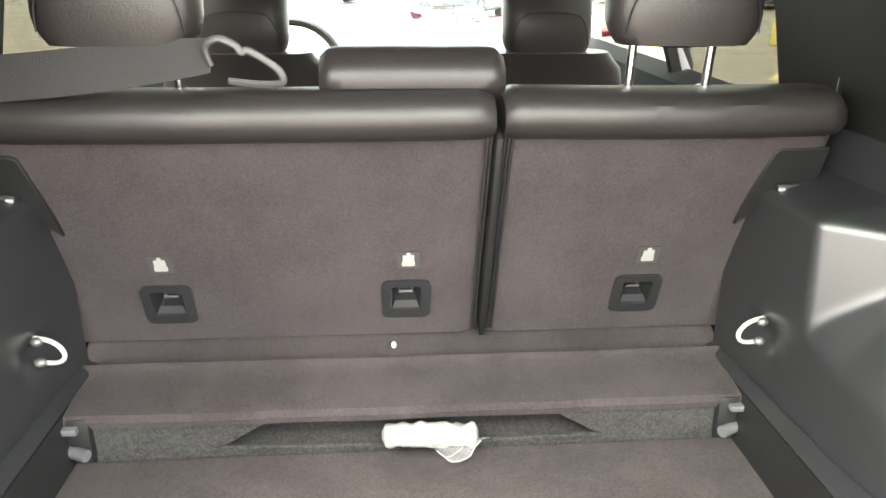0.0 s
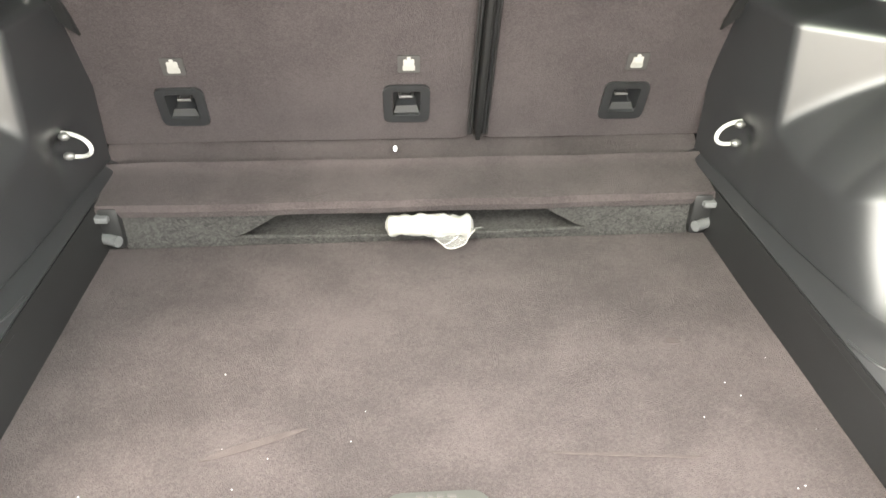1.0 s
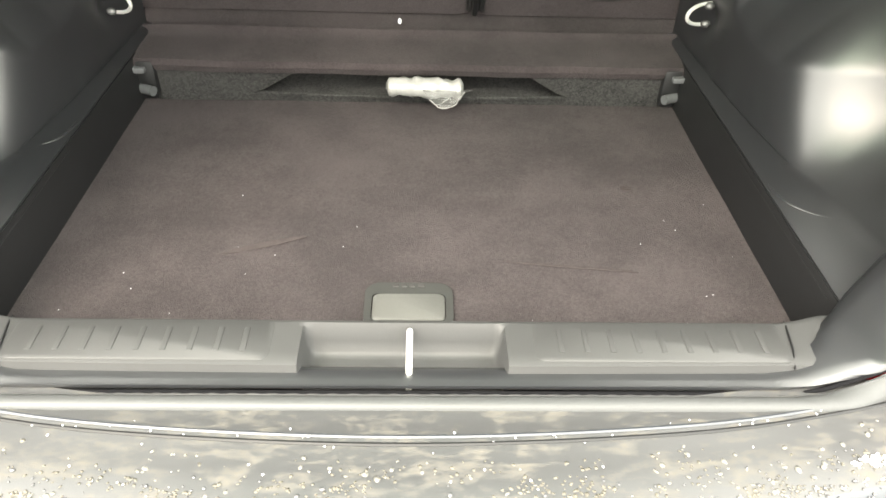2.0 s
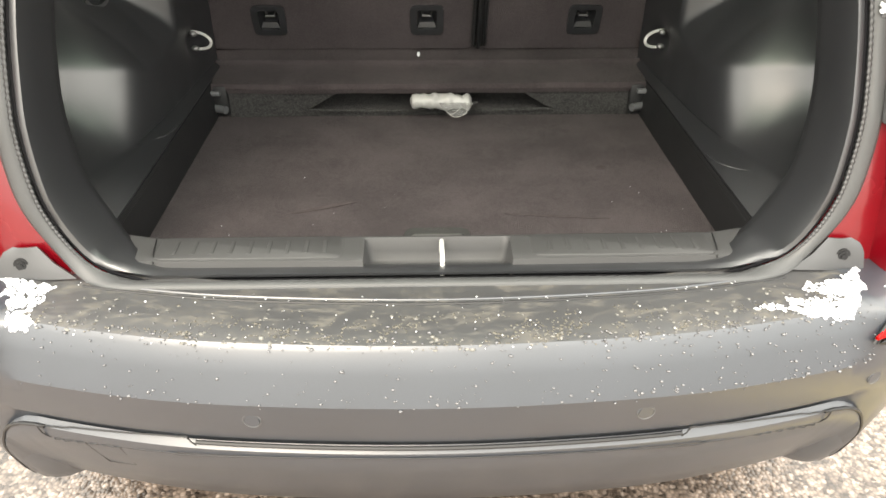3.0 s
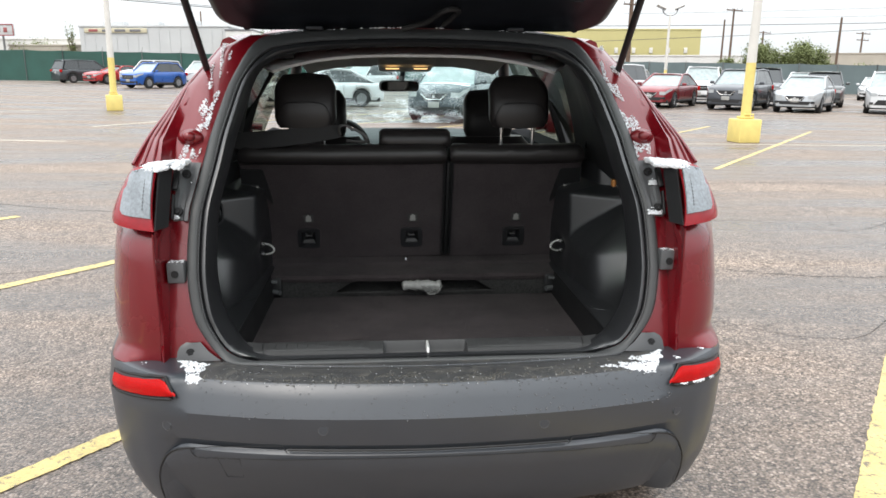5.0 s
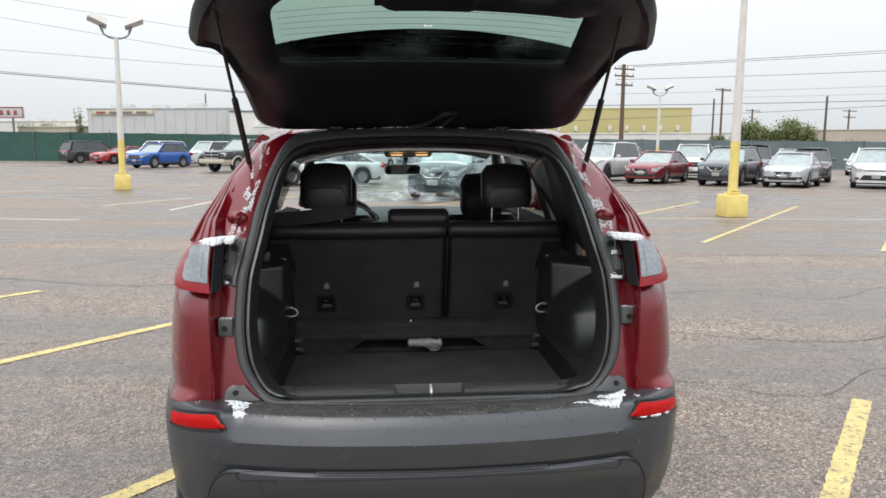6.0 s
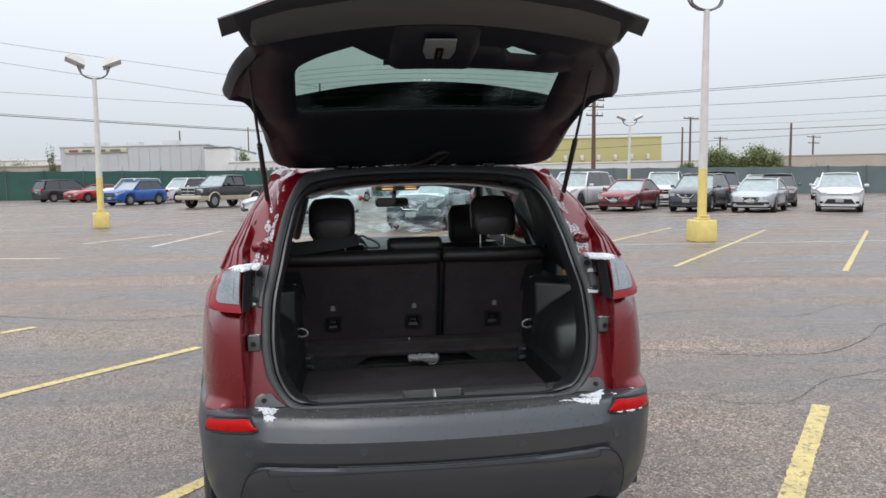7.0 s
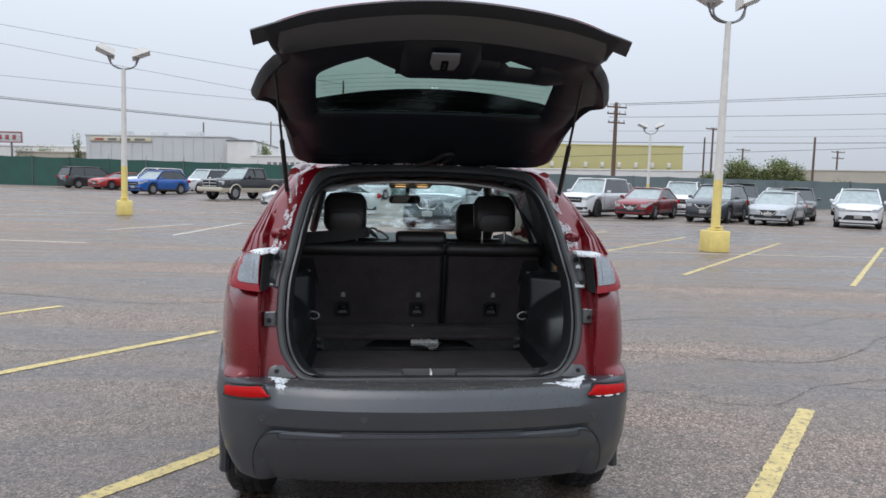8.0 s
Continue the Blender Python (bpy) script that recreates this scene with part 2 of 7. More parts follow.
ASPHALT = asphalt_material()
PAINT_RED = material("red_metallic_paint", (0.158, 0.0016, 0.0062), 0.28, 0.2, var=0.12, scale=3, bump=0.02, fine=900, coat=0.62)
BUMPER_GREY = material("grained_grey_plastic", (0.0300, 0.0348, 0.0430), 0.32, var=0.12, scale=6, bump=0.12, fine=700, depth=0.0004, spec=0.72, rvar=0.05, ior=1.55)
BUMPER_DIRTY = dirty_plastic()
TRIM = material("charcoal_trim_plastic", (0.0165, 0.0175, 0.0195), 0.375, var=0.10, scale=7, bump=0.10, fine=800, depth=0.0004, spec=0.95, rvar=0.06, ior=1.55)
SILL = material("grained_sill_plastic", (0.034, 0.0345, 0.035), 0.60, var=0.12, scale=7, bump=0.2, fine=700, depth=0.0005, spec=0.6)
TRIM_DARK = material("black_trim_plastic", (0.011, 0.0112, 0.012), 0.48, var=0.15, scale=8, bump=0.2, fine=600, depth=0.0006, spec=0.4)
# glossier, lighter gate trim for the lip: reflected sky put into its colour
LIP_TRIM = material("satin_sky_lit_lip", (0.019, 0.0215, 0.0265), 0.36, var=0.12, scale=8, bump=0.12, fine=600, depth=0.0005, spec=0.9)
GATE_TRIM = material("black_tailgate_trim", (0.0075, 0.0095, 0.0145), 0.45, var=0.15, scale=8, bump=0.2, fine=600, depth=0.0006, spec=0.4)
SEAL_GREY = material("grey_rubber_band", (0.050, 0.052, 0.053), 0.5, var=0.1, bump=0.15, fine=500, depth=0.0005)
MATT_BLACK = material("matt_black", (0.006, 0.006, 0.007), 0.9, var=0.1, bump=0.1, spec=0.1)
SEAL_BEAD = material("toothed_black_rubber", (0.040, 0.041, 0.043), 0.5, var=0.1, bump=0.1)
RUBBER = material("black_rubber", (0.016, 0.016, 0.017), 0.55, var=0.15, bump=0.2, fine=500, depth=0.0006)
CARPET = fibre_material("dark_carpet", (0.0345, 0.028, 0.0295), (0.067, 0.055, 0.057), scuff=3.0)
CARPET_SEAT = fibre_material("dark_seat_carpet", (0.047, 0.0385, 0.041), (0.077, 0.0645, 0.067))
CARPET_GREY = fibre_material("grey_felt", (0.018, 0.018, 0.018), (0.060, 0.059, 0.058), 330)
LEATHER = material("black_leather", (0.021, 0.0185, 0.0185), 0.40, var=0.12, scale=9, bump=0.35, fine=420, depth=0.001)
CHROME = material("chrome", (0.75, 0.75, 0.74), 0.16, 1.0, var=0.05, bump=0.0)
BRIGHT_STEEL = material("bright_zinc_steel", (0.78, 0.78, 0.76), 0.38, 0.45, var=0.05, bump=0.0)
STEEL = material("grey_steel", (0.20, 0.20, 0.20), 0.45, 0.7, var=0.2, bump=0.1)
PRIMER = material("grey_primer_plastic", (0.085, 0.088, 0.092), 0.5, var=0.15, bump=0.1)
HEADLINER = material("light_grey_headliner", (0.56, 0.56, 0.55), 0.95, var=0.06, scale=20, bump=0.3, fine=600)
LENS_RED = material("red_lens", (0.44, 0.008, 0.008), 0.18, var=0.12, scale=30, bump=0.2, fine=160, coat=0.0, depth=0.001, spec=0.10)
LAMP_RED = material("deep_red_lamp", (0.27, 0.006, 0.012), 0.12, var=0.15, scale=30, bump=0.1, fine=160, depth=0.001, spec=0.5)
LENS_CLEAR = material("smoky_clear_lens", (0.19, 0.215, 0.235), 0.16, var=0.4, scale=14, bump=0.06, fine=150, coat=1.0)
LAMP_GLASS = material("frosted_lamp_glass", (0.60, 0.62, 0.64), 0.25, var=0.08, scale=10, bump=0.0)
LENS_AMBER = material("amber_marker", (0.34, 0.14, 0.035), 0.35, var=0.1, bump=0.0)
SNOW = material("snow", (0.82, 0.84, 0.87), 0.8, var=0.06, scale=25, bump=0.8, fine=160, depth=0.006)
FILM = material("white_plastic_film", (0.27, 0.27, 0.262), 0.3, var=0.08, scale=30, bump=0.4, fine=90, depth=0.004)
LABEL_GREY = material("grey_label", (0.045, 0.043, 0.043), 0.6, var=0.08, bump=0.0)
LABEL_WHITE = material("white_print", (0.33, 0.326, 0.31), 0.6, var=0.1, bump=0.0)
BELT = material("grey_webbing", (0.027, 0.0262, 0.027), 0.75, var=0.1, scale=60, bump=0.6, fine=700)
HANDLE_GREY = material("pale_grey_plastic", (0.034, 0.035, 0.034), 0.5, var=0.08, bump=0.15, fine=400)
WATER = material("water_drop", (0.10, 0.10, 0.105), 0.05, var=0.02, bump=0.0, spec=0.8)
MUD = material("dried_mud", (0.13, 0.12, 0.10), 0.8, var=0.35, scale=40, bump=0.5)
SALT = material("dried_salt", (0.17, 0.165, 0.15), 0.7, var=0.3, scale=60, bump=0.3)
PANE = glass_material("clear_glass", (0.55, 0.58, 0.54))
PANE_WET = glass_material("wet_windscreen", (0.86, 0.95, 0.94), specks=0.5, speck_scale=125)
PANE_GATE = glass_material("tinted_tailgate_glass", (0.55, 0.64, 0.585), specks=0.05, rough=0.05, speck_scale=260)
PANE_TINT = glass_material("privacy_glass", (0.28, 0.29, 0.26))
LINE_YELLOW = worn_line_material()
POLE_WHITE = material("weathered_white_paint", (0.62, 0.60, 0.56), 0.6, var=0.12, scale=4, bump=0.1)
POLE_YELLOW = material("yellow_paint", (0.72, 0.575, 0.19), 0.55, var=0.14, scale=5, bump=0.15)


# ---- mesh helpers ----
def part(name, bm, mat, parent=None, label="", hard=40):
    """Links a bmesh as one mesh object under a thing or a part."""
    bmesh.ops.recalc_face_normals(bm, faces=bm.faces[:])
    for f in bm.faces:
        f.smooth = True
    lim = radians(hard)
    for e in bm.edges:
        e.smooth = len(e.link_faces) == 2 and e.calc_face_angle(0) < lim
    me = bpy.data.meshes.new(name)
    bm.to_mesh(me)
    bm.free()
    me.materials.append(mat)
    ob = new(name, me)
    if parent is not None:
        ob.parent = parent
        if parent.type == "EMPTY":
            ob.matrix_parent_inverse = parent.matrix_basis.inverted()
    if label:
        tagged(ob, label)
    return ob


def thing(name, label, category, at=(0, 0, 0), group="", kind=""):
    e = new(name)
    e.empty_display_size = 0.2
    e.matrix_basis = Matrix.Translation(at)
    return tagged(e, label, category, group, kind)


def solo(name, bm, mat, label, category, group="", kind="", hard=40):
    return tagged(part(name, bm, mat, None, hard=hard), label, category, group, kind)


def box(bm, c, size, bev=0.0, m=None, seg=2):
    r = bmesh.ops.create_cube(bm, size=1.0)
    vs = r["verts"]
    bmesh.ops.scale(bm, vec=size, verts=vs)
    if bev:
        es = list({e for v in vs for e in v.link_edges})
        q = bmesh.ops.bevel(bm, geom=es, offset=bev, segments=seg, affect="EDGES", profile=0.5)
        vs = list({v for f in q["faces"] for v in f.verts} | {v for v in vs if v.is_valid})
    bmesh.ops.transform(bm, matrix=Matrix.Translation(c) @ (m or Matrix()), verts=vs)
    return vs


def cyl(bm, p0, p1, r0, r1=None, seg=16):
    p0, p1 = Vector(p0), Vector(p1)
    d = p1 - p0
    m = Matrix.Translation((p0 + p1) / 2) @ d.to_track_quat("Z", "Y").to_matrix().to_4x4()
    bmesh.ops.create_cone(bm, cap_ends=True, segments=seg, radius1=r0, radius2=r0 if r1 is None else r1, depth=d.length, matrix=m)


def ball(bm, c, r, scale=(1, 1, 1), sub=2):
    m = Matrix.Translation(c) @ Matrix.Diagonal((*scale, 1))
    return bmesh.ops.create_icosphere(bm, subdivisions=sub, radius=r, matrix=m)["verts"]


def grid(bm, rows, closed=False):
    vs = [[bm.verts.new(p) for p in r] for r in rows]
    fs = []
    for a, b in zip(vs, vs[1:]):
        k = len(a)
        for i in range(k if closed else k - 1):
            j = (i + 1) % k
            try:
                fs.append(bm.faces.new((a[i], a[j], b[j], b[i])))
            except ValueError:
                pass
    return vs, fs


def sheet(rows, th=0.004, closed=False, weld=True):
    """A surface with thickness."""
    bm = bmesh.new()
    grid(bm, rows, closed)
    if weld:
        bmesh.ops.remove_doubles(bm, verts=bm.verts[:], dist=1e-5)
    bmesh.ops.recalc_face_normals(bm, faces=bm.faces[:])
    bm.normal_update()
    old = bm.faces[:]
    rim = [(e.verts[0], e.verts[1]) for e in bm.edges if len(e.link_faces) == 1]
    twin = {v: bm.verts.new(v.co - v.normal * th) for v in bm.verts[:]}
    for f in old:
        bm.faces.new([twin[v] for v in reversed(f.verts)])
    for p, q in rim:
        bm.faces.new((p, q, twin[q], twin[p]))
    return bm


def tube(bm, pts, r, seg=8, closed=False, flat=1.0):
    """A round bar along points; r: a radius or one for each point."""
    pts = [Vector(p) for p in pts]
    k = len(pts)
    rs = r if isinstance(r, (list, tuple)) else [r] * k
    rows, up = [], None
    for i, p in enumerate(pts):
        a = pts[i - 1] if (i or closed) else p
        b = pts[(i + 1) % k] if (i < k - 1 or closed) else p
        d = (b - a).normalized()
        if up is None:
            up = d.orthogonal().normalized()
        up = (up - d * up.dot(d)).normalized()
        side = d.cross(up)
        rows.append([p + (up * math.cos(2 * math.pi * j / seg) + side * flat * math.sin(2 * math.pi * j / seg)) * rs[i] for j in range(seg)])
    if closed:
        rows.append(rows[0])
    vs, _ = grid(bm, rows, True)
    if not closed:
        bm.faces.new(vs[0])
        bm.faces.new(vs[-1])
    else:
        bmesh.ops.remove_doubles(bm, verts=bm.verts[:], dist=1e-6)


def spline(pts, n, closed=False):
    """n points along a smooth curve through pts."""
    P = [Vector(p) for p in pts]
    k = len(P)
    spans = k if closed else k - 1
    out = []
    for i in range(n):
        u = i * spans / (n if closed else n - 1)
        s = min(int(u), spans - 1)
        f = u - s
        if closed:
            a, b, c, d = P[(s - 1) % k], P[s], P[(s + 1) % k], P[(s + 2) % k]
        else:
            a, b, c, d = P[max(s - 1, 0)], P[s], P[s + 1], P[min(s + 2, k - 1)]
        out.append(0.5 * ((2 * b) + (c - a) * f + (2 * a - 5 * b + 4 * c - d) * f * f + (3 * b - a - 3 * c + d) * f ** 3))
    return out


def rrect(w, h, r, n=5):
    """Outline of a rounded rectangle, centred."""
    o = []
    for cx, cy, a0 in ((w / 2 - r, h / 2 - r, 0), (-w / 2 + r, h / 2 - r, 90), (-w / 2 + r, -h / 2 + r, 180), (w / 2 - r, -h / 2 + r, 270)):
        for i in range(n):
            a = radians(a0 + 90 * i / (n - 1))
            o.append((cx + r * math.cos(a), cy + r * math.sin(a)))
    return o


def slab(bm, outline, depth, m, bev=0.0):
    """A flat outline in the plane of m (x, y), pushed out along its z."""
    a = [bm.verts.new(m @ Vector((x, y, 0))) for x, y in outline]
    ins = 1 - bev
    b = [bm.verts.new(m @ Vector((x, y, depth * (1 - 0.4 * (bev > 0))))) for x, y in outline]
    k = len(a)
    for i in range(k):
        bm.faces.new((a[i], a[(i + 1) % k], b[(i + 1) % k], b[i]))
    bm.faces.new(a)
    if bev:
        c = [bm.verts.new(m @ Vector((x * ins, y * ins, depth))) for x, y in outline]
        for i in range(k):
            bm.faces.new((b[i], b[(i + 1) % k], c[(i + 1) % k], c[i]))
        b = c
    bm.faces.new(b)


def ring_slab(bm, outer, inner, depth, m, dish=0.0):
    """A frame between two outlines of equal count; the inner edge goes back by dish."""
    k = len(outer)
    loops = []
    for o, z in ((outer, 0), (outer, depth), (inner, depth), (inner, depth - dish if dish else 0)):
        loops.append([bm.verts.new(m @ Vector((x, y, z))) for x, y in o])
    for a, b in zip(loops, loops[1:]):
        for i in range(k):
            bm.faces.new((a[i], a[(i + 1) % k], b[(i + 1) % k], b[i]))
    return loops


def blend(a, b, t):
    t = max(0.0, min(1.0, t))
    t = t * t * (3 - 2 * t)
    return a + (b - a) * t


def ip(x, xs, ys):
    return float(np.interp(x, xs, ys))

# ======== the red SUV: y runs forward from the rear bumper, x = 0 is its middle ========
suv = thing("suv", "red metallic SUV with open tailgate, wet and dusted with snow", "car", (0, 2.3, 0))
AXLE_R, AXLE_F, AXLE_Z, TYRE_R = 0.97, 3.67, 0.355, 0.355


def rear_y(z):
    """Forward rake of the tailgate opening."""
    return ip(z, [.70, .75, .85, .95, 1.1, 1.26, 1.39, 1.52, 1.6], [.192, .20, .222, .250, .312, .424, .56, .72, .82])


SEAL = [(0, .730), (.25, .731), (.44, .738), (.515, .762), (.562, .82), (.582, .90), (.587, .99), (.582, 1.09), (.562, 1.195), (.542, 1.305), (.516, 1.413), (.468, 1.502), (.40, 1.527), (.25, 1.541), (0, 1.547)]
SEAL_Z, SEAL_X = [p[1] for p in SEAL[3:11]], [p[0] for p in SEAL[3:11]]


def seal_loop(ins, dy, n=96, lift=0.0):
    """The opening's outline, drawn in by ins and moved forward by dy."""
    half = [Vector((max(0, x - ins * (x > .01)), 0, z + ins * (1 if z < .76 else -1 if z > 1.5 else 0))) for x, z in SEAL]
    pts = half + [Vector((-p.x, 0, p.z)) for p in half[-2:0:-1]]
    out = spline(pts, n, True)
    return [Vector((p.x + .009, rear_y(p.z) + dy, p.z + lift)) for p in out]


# -- body sides --
PLAN = [(.645, .180), (.69, .193), (.735, .222), (.770, .265), (.803, .34), (.842, .5), (.88, .75), (.903, 1.1), (.912, 1.6), (.905, 2.4), (.90, 3.2), (.885, 3.75), (.84, 4.2), (.73, 4.45), (.5, 4.57), (0, 4.62)]
plan = spline([(x, y, 0) for x, y in PLAN], 110)


def plan_in(i, d):
    a, b = plan[max(i - 1, 0)], plan[min(i + 1, len(plan) - 1)]
    t = (b - a).normalized()
    return plan[i] + Vector((-t.y, t.x, 0)) * d


def sill_z(y):
    z = .34 if y > .62 else .70
    for c in (AXLE_R, AXLE_F):
        q = .44 ** 2 - (y - c) ** 2
        if q > 0:
            z = max(z, AXLE_Z + math.sqrt(q))
    return z


LEVELS = [(.0, .012), (.10, .005), (.14, .004), (.17, .004), (.20, .004), (.23, .003), (.3, 0), (.45, .002), (.6, .006), (.78, .014), (.9, .022), (1.0, .05)]
for s in (1, -1):
    rows = []
    for i, p in enumerate(plan):
        lo = sill_z(p.y)
        top = 1.062 if p.y < .3 else ip(p.y, [.3, .5, 1.0, 3.3, 4.6], [1.062, 1.10, 1.085, 1.05, .93])
        row = []
        for f, d in LEVELS:
            z = lo + (top - lo) * f
            flare = blend(.030, 0, (z - .736) / .034) * blend(1, 0, (p.y - .23) / .15) * blend(0, 1, (p.y - .185) / .03)
            q = plan_in(i, d - flare)
            row.append(Vector((s * max(q.x, 0), q.y, z)))
        rows.append(row)
    part("body_side", sheet(rows, .012), PAINT_RED, suv)

# -- flange round the opening, D-pillars --
FZ = [.735, .78, .84, .92, 1.0, 1.055, 1.065, 1.12, 1.2, 1.26, 1.32, 1.39, 1.45, 1.5, 1.535]
for s in (1, -1):
    rows = []
    for z in FZ:
        sx = ip(z, [p[1] for p in SEAL[2:13]], [p[0] for p in SEAL[2:13]]) + .004
        sy = rear_y(z) + .004
        c2x = ip(z, [.74, 1.06, 1.2, 1.26, 1.39, 1.5, 1.54], [.632, .632, .622, .612, .585, .53, .45])
        c3x = ip(z, [.74, 1.055, 1.065, 1.2, 1.26, 1.39, 1.5, 1.54], [.645, .643, .640, .648, .66, .632, .575, .50])
        c3y = ip(z, [.74, 1.055, 1.065, 1.2, 1.26, 1.39, 1.5, 1.54], [.182, .186, .235, .30, .385, .57, .75, .86])
        ox = ip(z, [.74, 1.055, 1.065, 1.2, 1.26, 1.39, 1.5, 1.54], [.65, .648, .70, .735, .718, .665, .605, .53])
        oy = ip(z, [.74, 1.055, 1.065, 1.2, 1.26, 1.39, 1.5, 1.54], [.19, .195, .26, .37, .46, .69, .89, .97])
        qx = ip(z, [.74, 1.055, 1.065, 1.2, 1.26, 1.39, 1.5, 1.54], [.655, .653, .765, .792, .770, .710, .635, .55])
        qy = oy + (.42 if z > 1.06 else .02)
        low = z < 1.06
        mid = Vector((s * (.5 * c2x + .5 * c3x), sy - (.03 if low else .0), z))
        rows.append([Vector((s * sx, sy, z)), Vector((s * (sx + c2x) / 2, sy - .004, z)), Vector((s * c2x, sy + (.004 if low else -.004), z)), mid, Vector((s * c3x, c3y, z)), Vector((s * (c3x + ox) / 2, (c3y + oy) / 2 - .006, z)), Vector((s * ox, oy, z)), Vector((s * qx, qy, z))])
    part("rear_pillar", sheet(rows, .006), PAINT_RED, suv)
    for f, r in ((.28, .0040), (.62, .0055), (.97, .0045)):
        bm = bmesh.new()
        tube(bm, spline([row[4].lerp(row[6], f) + Vector((0, -.0035, 0)) for z, row in zip(FZ, rows) if 1.19 < z < 1.51], 24), r, 8)
        part("drip_ridge", bm, PAINT_RED, suv)
    # dome of the tailgate stop on the pillar
    bm = bmesh.new()
    ball(bm, (s * .60, .425, 1.262), .03, (1.1, .8, .75), 3)
    ball(bm, (s * .60, .405, 1.266), .017, (1, .9, .9), 2)
    part("pillar_dome", bm, PAINT_RED, suv)

# -- roof, headliner, windscreen, bonnet --
rows, rows_in = [], []
for y in np.linspace(.76, 2.75, 18):
    zc = ip(y, [.76, 1.2, 1.8, 2.4, 2.75], [1.558, 1.615, 1.635, 1.61, 1.55])
    hw = ip(y, [.76, 1.0, 1.6, 2.75], [.47, .56, .60, .56])
    rows.append([Vector((hw * u, y + .10 * abs(u) ** 3 * (y < 1.0), zc - .05 * abs(u) ** 2.5 - .03 * abs(u) ** 8)) for u in np.linspace(-1, 1, 21)])
    yi = max(y, .80)
    rows_in.append([Vector((.93 * hw * u, yi, zc - .075 - .05 * abs(u) ** 3)) for u in np.linspace(-1, 1, 15)])
part("roof", sheet(rows, .01), PAINT_RED, suv)
part("headliner", sheet(rows_in, .008), HEADLINER, suv, "light grey headliner")
for s in (1, -1):
    bm = bmesh.new()
    tube(bm, spline([(s * .53, .95, 1.57), (s * .575, 1.1, 1.63), (s * .60, 1.8, 1.655), (s * .58, 2.5, 1.62), (s * .55, 2.65, 1.57)], 24), .014)
    part("roof_rail", bm, TRIM_DARK, suv, "black roof rail")
ws = [[Vector((ip(v, [0, 1], [.54, .70]) * u, 2.72 + .80 * v + .12 * (1 - u * u) * v, 1.545 - .45 * v)) for u in np.linspace(-1, 1, 13)] for v in np.linspace(0, 1, 9)]
wscreen = part("windscreen", sheet(ws, .004), PANE_WET, suv, "windscreen glass beaded with melting snow")
wscreen.visible_shadow = False
for s in (1, -1):
    bm = bmesh.new()
    tube(bm, [(s * .565, 2.70, 1.545), (s * .64, 3.1, 1.33), (s * .73, 3.54, 1.09)], .032, 10)
    part("windscreen_pillar", bm, TRIM_DARK, suv)
bonnet = []
for v in np.linspace(0, 1, 12):
    y = 3.5 + 1.02 * v
    hw = ip(y, [3.5, 4.2, 4.52], [.83, .79, .62])
    bonnet.append([Vector((hw * u, y + .06 * (1 - u * u) * v, ip(v, [0, .7, 1], [1.045, .985, .88]) - .04 * u * u)) for u in np.linspace(-1, 1, 13)])
part("bonnet", sheet(bonnet, .01), PAINT_RED, suv)
bm = bmesh.new()
for k in range(7):
    box(bm, (-.33 + .11 * k, 4.612, .80), (.075, .03, .15), .012)
part("grille", bm, TRIM_DARK, suv, "black slotted grille")
for s in (1, -1):
    bm = bmesh.new()
    box(bm, (s * .66, 4.475, .86), (.24, .05, .06), .015, pose(0, 0, 0, 0, 0, -s * 28))
    part("headlamp", bm, LENS_CLEAR, suv)
fb = spline([(-.87, 4.1, 0), (-.80, 4.4, 0), (-.55, 4.6, 0), (0, 4.67, 0), (.55, 4.6, 0), (.80, 4.4, 0), (.87, 4.1, 0)], 30)
part("front_bumper", sheet([[p + Vector((0, 0, z)) for z in (.30, .42, .56, .66)] for p in fb], .03), BUMPER_GREY, suv)
bm = bmesh.new()
box(bm, (0, 2.35, .30), (1.56, 3.9, .10), .03)
part("underbody", bm, TRIM_DARK, suv)

# -- side windows, pillars and door trims --
for s in (1, -1):
    for name, y0, y1, m in (("rear_quarter_window", .98, 1.22, PANE_TINT), ("rear_door_window", 1.30, 2.10, PANE_TINT), ("front_door_window", 2.20, 3.10, PANE)):
        rws = []
        for v in np.linspace(0, 1, 5):
            z = 1.075 + .415 * v
            top_cut = max(0, (y1 - 2.7)) * .95 * v
            rws.append([Vector((s * (.835 - .215 * v - .02 * v * v), y0 + (.20 * v if y0 < 1 else 0) + (y1 - top_cut - y0 - (.20 * v if y0 < 1 else 0)) * u, z)) for u in np.linspace(0, 1, 6)])
        g = part(name, sheet(rws, .004), m, suv)
        g.visible_shadow = False
    for y0, y1, w in ((1.26, 1.26, .05), (2.15, 2.15, .05)):
        bm = bmesh.new()
        tube(bm, [(s * .825, y0, 1.06), (s * .735, y0, 1.32), (s * .615, y1, 1.51)], w, 8, flat=.6)
        part("door_pillar", bm, TRIM_DARK, suv)
    bm = bmesh.new()
    tube(bm, spline([(s * .60, 1.0, 1.51), (s * .63, 1.6, 1.545), (s * .62, 2.3, 1.545), (s * .565, 2.72, 1.53)], 14), .03, 8)
    part("roof_side_rail", bm, PAINT_RED, suv)
    rws = [[Vector((s * x, y, z)) for x, z in ((.72, .42), (.71, .7), (.70, .92), (.74, 1.055), (.83, 1.075))] for y in np.linspace(1.06, 3.45, 12)]
    part("door_trim", sheet(rws, .01), MATT_BLACK, suv)
    bm = bmesh.new()
    box(bm, (s * .99, 3.05, 1.13), (.20, .10, .14), .035)
    cyl(bm, (s * .84, 3.08, 1.10), (s * .93, 3.06, 1.11), .02)
    part("wing_mirror", bm, PAINT_RED, suv)

